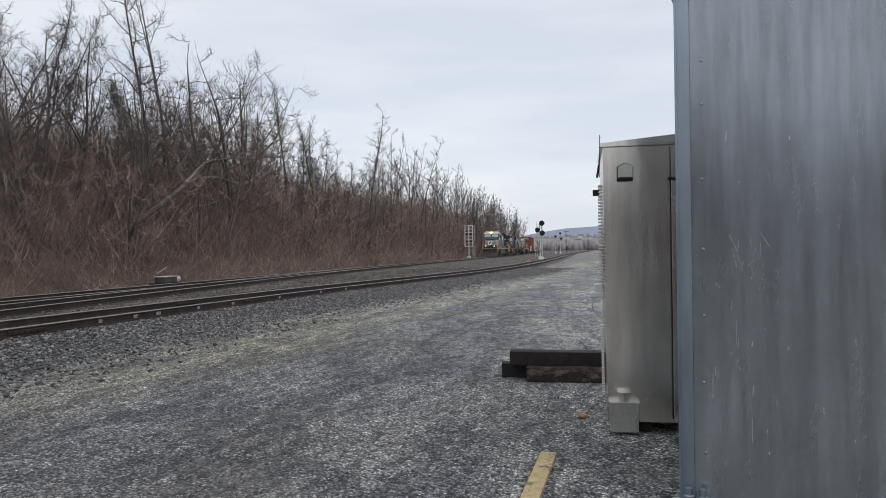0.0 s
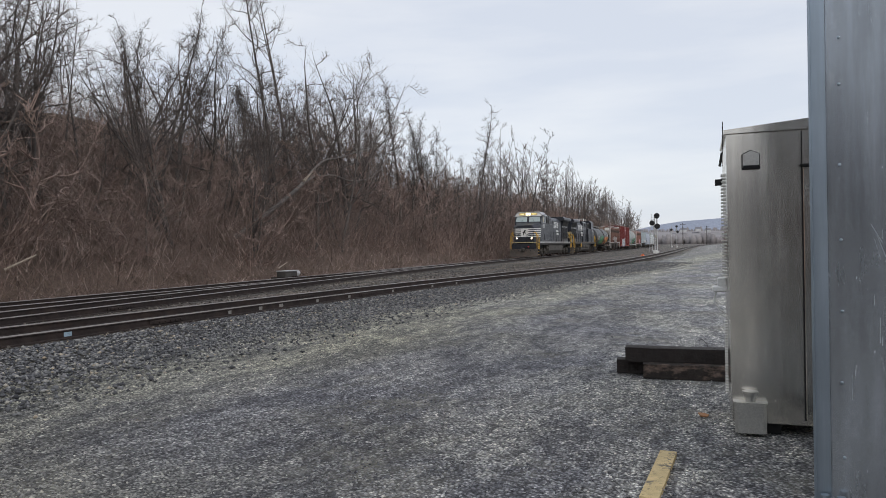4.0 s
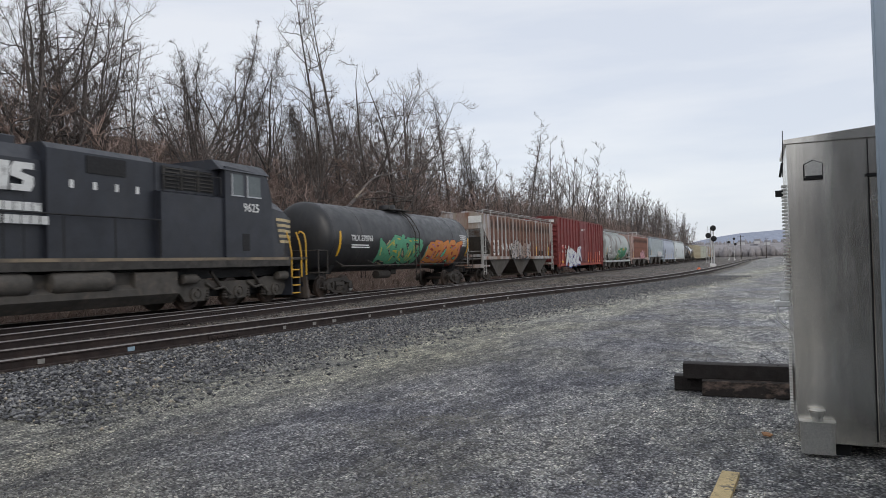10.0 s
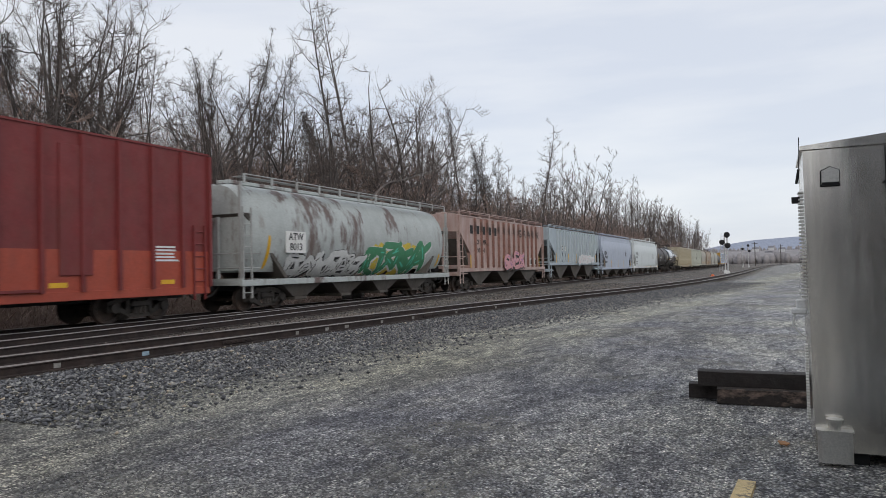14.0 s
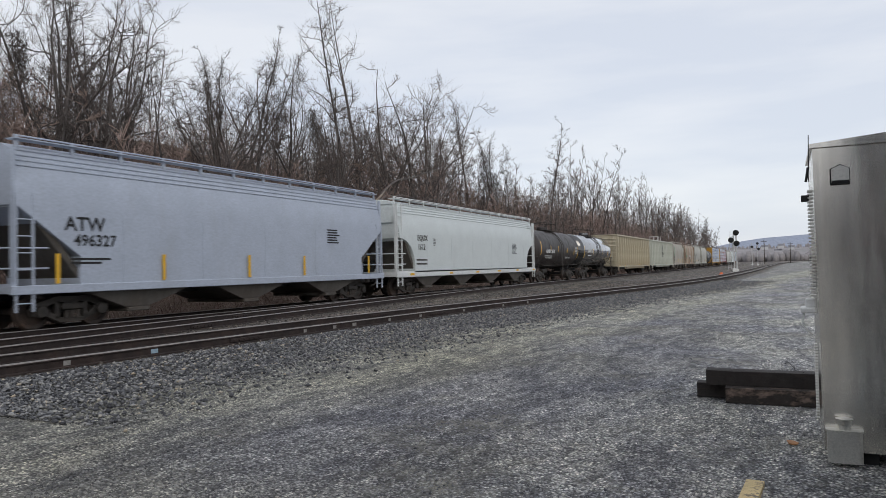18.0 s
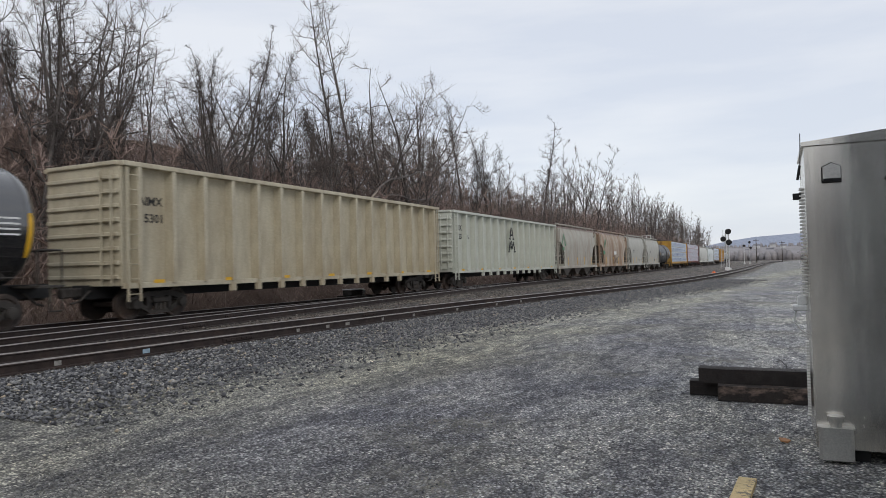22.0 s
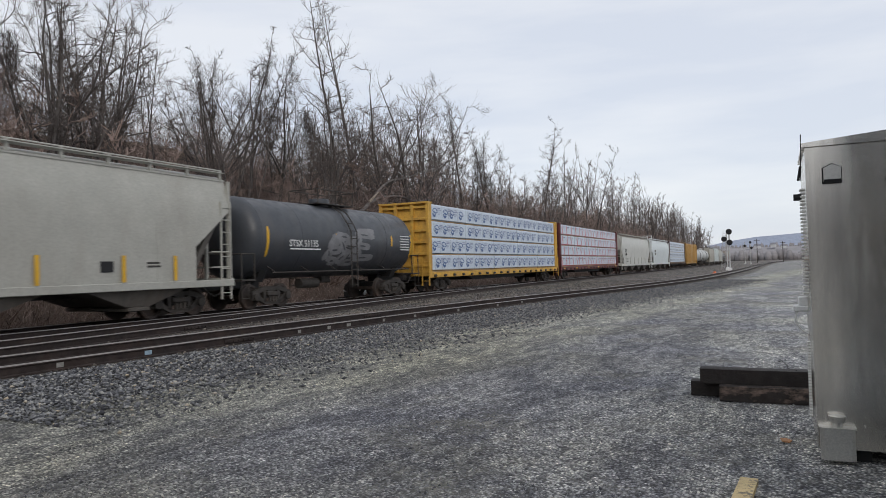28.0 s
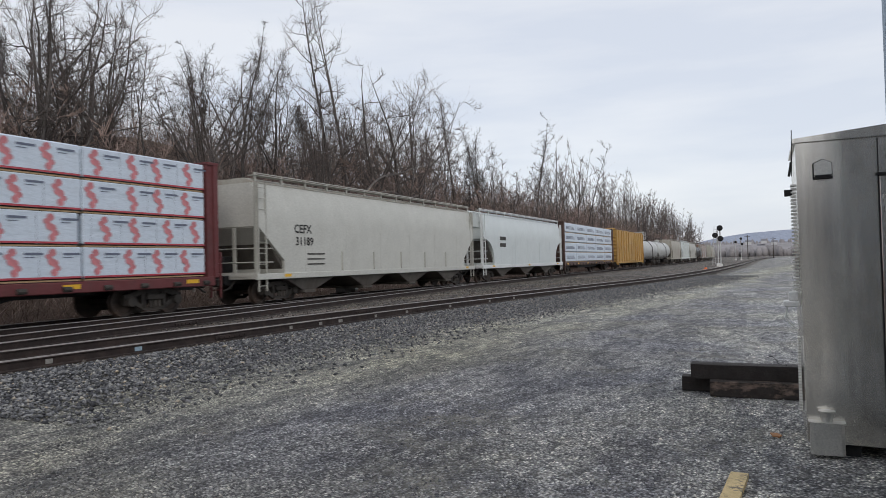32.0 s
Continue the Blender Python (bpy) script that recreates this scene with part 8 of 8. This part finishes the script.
def woods():
    rr = random.Random(77)
    for kinds, spots, label in ((BROAD, BROAD_AT, "broad bare tree with gnarled dark limbs"), (VINED, VINED_AT, "bare tree hung with dark vines"), (TALL, TALL_AT, "tall straight bare tree above the others"),
                                (SNAG, SNAG_AT, "narrow broken tree wrapped in vines"), (FAR, FAR_AT, "bare tree far along the bank")):
        for k, (x, y, top) in enumerate(spots):
            plant(kinds[k % len(kinds)], x, y, top - ground_z(x, y), label=label)
    y = 9.0
    while y < 96:
        for k in range(1 if y < 26 else 2):
            x, yy = -24.8 - rr.random() ** 1.1 * 16, y + rr.uniform(-0.9, 0.9)
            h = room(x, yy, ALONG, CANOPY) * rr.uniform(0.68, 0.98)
            if h > 3.2:
                plant(rr.choice(NEAR), x, yy, min(h, 13.5))
        y += 1.0 + y * 0.005
    y = 96.0
    while y < 330:
        x = -24.0 - rr.random() ** 1.3 * 16 + bend(y)
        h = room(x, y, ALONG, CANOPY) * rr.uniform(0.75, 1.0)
        if h > 3.0:
            plant(rr.choice(FAR), x, y + rr.uniform(-1.5, 1.5), min(h, 19))
        y += 1.75 + (y - 95) * 0.011
    for k in range(40):
        yy = 150 + k * 4.2 + rr.uniform(-2, 2)
        x = -23.2 - rr.random() * 7 + bend(yy)
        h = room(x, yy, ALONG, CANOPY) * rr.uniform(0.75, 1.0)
        if h > 3.0:
            plant(rr.choice(FAR), x, yy, min(h, 16), label="bare tree far along the bank")
    for k in range(24):
        x, yy = -44 - rr.random() * 16, 20 + k * 3.2 + rr.uniform(-1.5, 1.5)
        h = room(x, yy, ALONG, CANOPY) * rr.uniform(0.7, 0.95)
        if h > 3.0:
            plant(rr.choice(FAR), x, yy, min(h, 15), label="bare tree deep in the wood")
    y = 7.0
    while y < 240:
        for k in range(2):
            x = -22.6 - rr.random() ** (0.9 if k else 0.6) * 15 + bend(y)
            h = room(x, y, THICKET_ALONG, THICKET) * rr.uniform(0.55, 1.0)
            plant(rr.choice(SHRUB), x, y + rr.uniform(-0.5, 0.5), max(1.2, min(h, 7.0)) * (0.62 if x - bend(y) > -24 else 1.0), "shrub", "bare tangled brown shrub on the bank", "shrub", "shrubs on the bank", 8)
        y += 0.72 + y * 0.0095


woods()


def brush(name, label, count, tones, size, xs, ys, seed, lift=0.6, crowd=1.7, capped=False):
    """Thicket of thin arched stems with many side twigs, as one mass."""
    rng = np.random.default_rng(seed)
    y = ys[0] + (ys[1] - ys[0]) * rng.random(count) ** crowd
    u = xs[0] - (xs[0] - xs[1]) * rng.random(count) ** 1.2
    x = u + np.array([bend(v) for v in y])
    z = np.array([ground_z(a, b) for a, b in zip(x, y)])
    h = size[0] + (size[1] - size[0]) * rng.random(count) ** 1.5
    h *= np.clip((-20.9 - u) / 2.4, 0.2, 1)
    # clumps
    clump = np.array([noise.noise(Vector((a * 0.45, b * 0.45, 4.0))) for a, b in zip(x, y)])
    h *= 1 + 0.7 * clump
    if capped:
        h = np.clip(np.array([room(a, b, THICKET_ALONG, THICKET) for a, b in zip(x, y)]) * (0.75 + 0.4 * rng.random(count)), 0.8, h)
    a = rng.random(count) * 6.283
    bow = h * (0.6 + 1.8 * rng.random(count))
    arch = 0.4 + 0.9 * rng.random(count)
    z += lift * rng.random(count) ** 2 * np.clip((-21.4 - u) / 2.0, 0, 1)
    w = (0.005 + 0.006 * rng.random(count)) * (1 + y * 0.012)
    px, py = np.cos(a), np.sin(a)
    sa = rng.random(count) * 6.283
    sx, sy = np.cos(sa) * w, np.sin(sa) * w

    def spine(t):
        return x + px * bow * t * t, y + py * bow * t * t, z - 0.05 + h * 0.72 * ((0.9 + arch) * t - arch * t * t)
    cols = []
    for t in (0.0, 0.5, 1.0):
        cx, cy, cz = spine(t)
        k = 1 - 0.6 * t
        if t < 1:
            cols += [np.stack([cx - sx * k, cy - sy * k, cz], 1), np.stack([cx + sx * k, cy + sy * k, cz], 1)]
        else:
            cols.append(np.stack([cx, cy, cz], 1))
    tri = [(0, 1, 3), (0, 3, 2), (2, 3, 4)]
    for k in range(6):
        cx, cy, cz = spine(0.25 + 0.7 * (k + rng.random(count)) / 6)
        b = rng.random(count) * 6.283
        ln = h * (0.22 + 0.4 * rng.random(count))
        n0 = 5 + 3 * k
        cols += [np.stack([cx - sx * 0.45, cy - sy * 0.45, cz], 1), np.stack([cx + sx * 0.45, cy + sy * 0.45, cz], 1),
                 np.stack([cx + np.cos(b) * ln, cy + np.sin(b) * ln, cz + ln * (-0.2 + 1.1 * rng.random(count))], 1)]
        tri.append((n0, n0 + 1, n0 + 2))
    v = np.stack(cols, 1)
    m = v.shape[1]
    f = (np.array(tri)[None] + (np.arange(count) * m)[:, None, None]).reshape(-1, 3)
    me = bpy.data.meshes.new(name)
    me.vertices.add(count * m)
    me.vertices.foreach_set("co", v.reshape(-1))
    me.loops.add(len(f) * 3)
    me.loops.foreach_set("vertex_index", f.reshape(-1).astype(np.int32))
    me.polygons.add(len(f))
    me.polygons.foreach_set("loop_start", np.arange(0, len(f) * 3, 3, dtype=np.int32))
    me.update(calc_edges=True)
    mat = bpy.data.materials.new(name)
    mat.use_nodes = True
    nt = mat.node_tree
    ge = nt.nodes.new("ShaderNodeNewGeometry")
    col = ramp(nt, ge.outputs["Random Per Island"], tones)
    col = mixed(nt, 1.0, col, ramp(nt, noise_chain(nt, 0.35, 7, 0.7), [(0.35, (0.55, 0.53, 0.53)), (0.5, (1.1, 1.08, 1.07)), (0.66, (1.65, 1.63, 1.62))]), "MULTIPLY")
    nt.links.new(col, nt.nodes["Principled BSDF"].inputs["Base Color"])
    nt.nodes["Principled BSDF"].inputs["Roughness"].default_value = 0.9
    me.materials.append(mat)
    return tagged(new(name, me), label, "undergrowth", kind="stuff")


brush("undergrowth", "dense brown leafless undergrowth on the bank", 52000, [(0.0, (0.085, 0.06, 0.052)), (0.5, (0.25, 0.183, 0.156)), (0.82, (0.37, 0.285, 0.25)), (1.0, (0.52, 0.43, 0.38))], (0.5, 2.6), (-20.9, -44), (8, 230), 9, 1.4)
brush("tall_thicket", "tall fine grey-brown thicket among the trees", 21000, [(0.0, (0.08, 0.062, 0.056)), (0.6, (0.19, 0.148, 0.132)), (1.0, (0.33, 0.27, 0.24))], (2.0, 6.0), (-24.0, -43), (12, 260), 12, 2.5, 1.0, True)
brush("dry_weeds", "pale dry weeds along the foot of the bank", 8000, [(0.0, (0.09, 0.065, 0.05)), (1.0, (0.27, 0.215, 0.165))], (0.25, 0.8), (-20.5, -23.5), (8, 130), 10, 0.1)


# a broken tree that leans out of the wood, and pale dead sticks
def broken_tree():
    t = thing("fallen_tree", "broken tree leaning out of the wood", "tree")
    w = Wood(61)

    def curve(pts, r0, r1):
        pts = [Vector(p) for p in pts]
        fine = []
        for i in range(len(pts) - 1):
            a, b, c, d = pts[max(i - 1, 0)], pts[i], pts[i + 1], pts[min(i + 2, len(pts) - 1)]
            for k in range(4):
                s = k / 4
                fine.append(0.5 * ((2 * b) + (c - a) * s + (2 * a - 5 * b + 4 * c - d) * s * s + (3 * b - a - 3 * c + d) * s ** 3) + w.any_way() * 0.05)
        fine.append(pts[-1])
        rads = [r0 + (r1 - r0) * i / (len(fine) - 1) for i in range(len(fine))]
        w.tube(fine, rads, 7, False)
        return fine, rads
    curve([(-25.7, 33.5, 2.2), (-25.6, 37.0, 4.0), (-25.5, 39.5, 5.3), (-25.5, 41.7, 6.6)], 0.16, 0.13)
    for pts in ([(-25.5, 41.3, 6.4), (-25.5, 43.6, 7.9), (-25.5, 46.2, 8.5), (-25.6, 50.0, 9.5), (-25.8, 53.9, 10.4)], [(-25.5, 41.0, 6.3), (-25.3, 44.0, 7.0), (-25.4, 48.0, 6.9), (-25.5, 51.5, 7.5), (-25.6, 55.0, 9.3)]):
        path, rads = curve(pts, 0.1, 0.035)
        w.dress(path, rads, 1.8, 9, 3, 5, 2, 1.2, 0.2, 0.5, 0.06, 0.4)
    for nm, v, f, m in (("trunk", w.tv, w.tf, m_bark), ("crown", w.cv, w.cf, m_twig)):
        me = bpy.data.meshes.new(nm)
        me.from_pydata([tuple(p) for p in v], [], f)
        me.shade_smooth()
        me.materials.append(m)
        part(nm, me, None, t)
    part("torn_wood", Geo().rod((-25.44, 41.0, 6.3), (-25.4, 42.2, 7.1), 0.12, 0.03, 7), m_pale_bark, t, "pale torn wood")


broken_tree()
for p, q, r in (((-22.8, 17.2, 1.1), (-22.6, 18.3, 1.6), 0.05), ((-22.2, 33, 0.6), (-22.4, 34.2, 0.9), 0.05), ((-22.5, 12.0, 0.9), (-22.0, 13.4, 1.1), 0.05)):
    g = Geo()
    g.rod(p, q, r, r * 0.6, 7)
    tagged(new("dead_stick", g.mesh("dead_stick", m_pale_bark)), "pale dead stick in the undergrowth", "stick", group="dead sticks")

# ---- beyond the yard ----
# haze of distance is painted into the ridge and wood colours
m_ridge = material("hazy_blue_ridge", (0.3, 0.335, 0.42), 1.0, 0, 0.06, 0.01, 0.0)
m_farwood = material("hazy_far_wood", (0.27, 0.255, 0.26), 1.0, 0, 0.2, 0.03, 0.0)
m_house = material("far_house_white", (0.5, 0.5, 0.51), 0.8, 0, 0.05, 0.2, 0.0)
m_house_roof = material("far_house_roof", (0.2, 0.2, 0.22), 0.9, 0, 0.1, 0.2, 0.0)

g = Geo()
rings = []
for i in range(60):
    x = -900 + i * 60
    k = smooth(-420, -60, x)
    h = 8 + 70 * k + 9 * noise.noise(Vector((x * 0.004, 0, 0))) + 3 * noise.noise(Vector((x * 0.02, 2, 0)))
    rings.append([(x, 2400, -3), (x, 2520, h), (x, 2700, h * 1.02), (x, 2900, -3)])
g.loft(rings)
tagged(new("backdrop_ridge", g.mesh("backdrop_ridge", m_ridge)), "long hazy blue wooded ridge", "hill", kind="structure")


def far_wood(y0, x0, x1, height, seed):
    rr = random.Random(seed)
    g = Geo()
    x = x0
    while x < x1:
        h, w = height * rr.uniform(0.6, 1.0), rr.uniform(2.5, 5.0)
        yy = y0 + rr.uniform(-20, 20)
        z = ground_z(x, yy) - 0.5
        ring0 = [(x + w * 0.8 * math.cos(a), yy + w * math.sin(a), z) for a in (0, 1.26, 2.51, 3.77, 5.03)]
        ring1 = [(x + w * 0.9 * math.cos(a + 0.3) * rr.uniform(0.7, 1.1), yy + w * math.sin(a), z + h * rr.uniform(0.5, 0.75)) for a in (0, 1.26, 2.51, 3.77, 5.03)]
        ring2 = [(x + w * 0.35 * math.cos(a), yy + w * 0.4 * math.sin(a), z + h * rr.uniform(0.9, 1.0)) for a in (0, 1.26, 2.51, 3.77, 5.03)]
        g.loft([ring0, ring1, ring2])
        x += w * rr.uniform(0.3, 0.5)
    return tagged(new("far_woods", g.mesh("far_woods", m_farwood, 180)), "hazy grey-brown mass of woods", "woods", kind="stuff")


far_wood(700, -140, 400, 11, 3)
# next three: unseen woods behind the camera, added to darken metal walls' reflections
far_wood(-75, -120, 140, 14, 6)
far_wood(-90, -140, 160, 16, 7)
far_wood(-105, -140, 160, 18, 8)
far_wood(980, -330, 600, 19, 4)
far_wood(1300, -420, 700, 30, 5)


def far_house(x, y, z, w, d, h):
    t = thing("house", "small white house across the valley", "house", pose(x, y, z), group="far houses")
    part("wall", Geo().box(0, 0, h / 2, w, d, h), m_house, t)
    part("roof", Geo().prism([(-d / 2 - 0.3, h), (d / 2 + 0.3, h), (0, h + d * 0.35)], "x", -w / 2 - 0.3, w / 2 + 0.3), m_house_roof, t)
    return t


for x, z, w in ((-20, 14, 7), (-3, 15, 6), (-6, 9, 8), (8, 13, 6), (-30, 8, 6)):
    far_house(x, 900, z, w, 6, 3.2)
g = Geo()
rings = []
for i in range(30):
    x = -400 + i * 40
    h = 16 * smooth(-260, -60, x) + 1.5 * noise.noise(Vector((x * 0.02, 5, 0)))
    rings.append([(x, 780, -1), (x, 890, h * 0.75), (x, 960, h), (x, 1250, h), (x, 1400, -1)])
g.loft(rings)
tagged(new("backdrop_slope", g.mesh("backdrop_slope", m_farwood)), "hazy brown slope across the valley", "hill", kind="structure")

# poles along the line
for x, y, h in ((-6.9, 300, 9.5), (2.5, 330, 9.0)):
    t = thing("utility_pole", "dark wooden utility pole far down the line", "utility pole", pose(x, y, ground_z(x, y)), group="utility poles")
    part("pole", Geo().rod((0, 0, -0.3), (0, 0, h), 0.17, 0.12, 8), m_tie, t)
    part("crossarm", Geo().box(0, 0, h - 0.6, 2.2, 0.14, 0.16), m_tie, t)


def lattice_signal():
    """White ladder-like signal seen from behind, left of the main track."""
    x, y = -21.4, 131.0
    t = thing("lattice_signal", "white caged signal with ladder behind the main track", "railway signal", pose(x, y, ground_z(x, y)), group="line-side signals")
    part("base", Geo().box(0, 0, 0.3, 0.7, 0.7, 0.8, 0.04), m_white, t)
    part("mast", Geo().rod((0, 0, 0.5), (0, 0, 3.2), 0.13, n=10), m_mast, t)
    for xx in (-0.75, 0.0, 0.75):
        part("cage_post", Geo().box(xx, 0, 4.6, 0.14, 0.3, 4.2), m_white, t)
    for k in range(7):
        part("cage_rail", Geo().box(0, 0, 2.6 + k * 0.67, 1.6, 0.3, 0.13), m_white, t)
    for z in (3.4, 4.9):
        for xx in (-0.38, 0.38):
            part("signal_head", Geo().lathe([(0.05, -0.1), (0.28, -0.1), (0.3, 0.0), (0.24, 0.2), (0.05, 0.22)], "y", (xx, 0, z), 12), m_grille, t)
    ladder(t, 0.95, 0.2, 0.2, 6.6, m_white, 0.4, "x")
    return t


lattice_signal()


def switch_machine():
    x, y = -20.0, 30.5
    t = thing("switch_machine", "low grey switch machine beside the main track", "switch machine", pose(x, y, ground_z(x, y)))
    part("case", Geo().box(0, 0, 0.28, 0.55, 1.1, 0.3, 0.04), m_frame_dark, t)
    part("lid", Geo().box(0, 0, 0.45, 0.6, 1.15, 0.05, 0.02), m_mast, t)
    part("motor", Geo().rod((0, 0.6, 0.3), (0, 1.0, 0.3), 0.16, n=10), m_mast, t)
    part("rod", Geo().rod((0.2, 0.1, 0.16), (2.6, 0.1, 0.16), 0.03, n=6), m_rail, t)
    part("bearer", Geo().box(0.6, -0.3, 0.06, 2.6, 0.24, 0.16), m_tie, t)
    return t


switch_machine()

# paint marks on the near rail's web
m_blue_mark = material("pale_blue_paint", (0.28, 0.38, 0.46), 0.7, 0, 0.2, 12, 0.0)
m_pale_mark = material("pale_grey_paint", (0.24, 0.23, 0.215), 0.8, 0, 0.25, 12, 0.0)
RAIL_MARKS = ((9.3, 0.15, 0), (7.6, 0.12, 1), (13.5, 0.10, 1), (14.6, 0.12, 1), (15.4, 0.16, 1), (17.0, 0.1, 1), (18.6, 0.12, 1), (21.2, 0.12, 1), (24.0, 0.12, 1), (26.0, 0.12, 1))
for y, w, c in RAIL_MARKS:
    s = b_mid(y + 0.5) - b_mid(y - 0.5)
    ob = part("paint_mark", Geo().box(0, 0, 0, 0.012, w, 0.08), m_pale_mark if c else m_blue_mark, track_b, at=Matrix.Translation((b_mid(y) + 0.775, y, RZ - 0.1)) @ pose(0, 0, 0, 0, 0, -math.degrees(math.atan(s))))
# orange cone-like marker by the signals
g = Geo()
g.lathe([(0.3, 0.0), (0.3, 0.05), (0.2, 0.07), (0.1, 0.26), (0.02, 0.28)], "z", (0, 0, 0), 12)
for x, y in ((-6.55, 86.0),):
    ob = new("orange_marker", g.mesh("orange_marker", material("orange_plastic", (0.7, 0.16, 0.05), 0.6)))
    ob.matrix_basis = pose(x, y, ground_z(x, y) + 0.0)
    tagged(ob, "small orange marker between the tracks", "marker")
V, T_END = 15.6, 32.0


def motions():
    """The train rolls along the main track at a steady pace."""
    for ob, u in TRAIN:
        rows = []
        for k in range(17):
            t = k * 2.0
            y = u - V * t
            s = a_mid(y + 4) - a_mid(y - 4)
            rows.append((t, pose(a_mid(y), y, RZ, 0, 0, -math.degrees(math.atan(s / 8)))))
        walk(ob, rows)


motions()
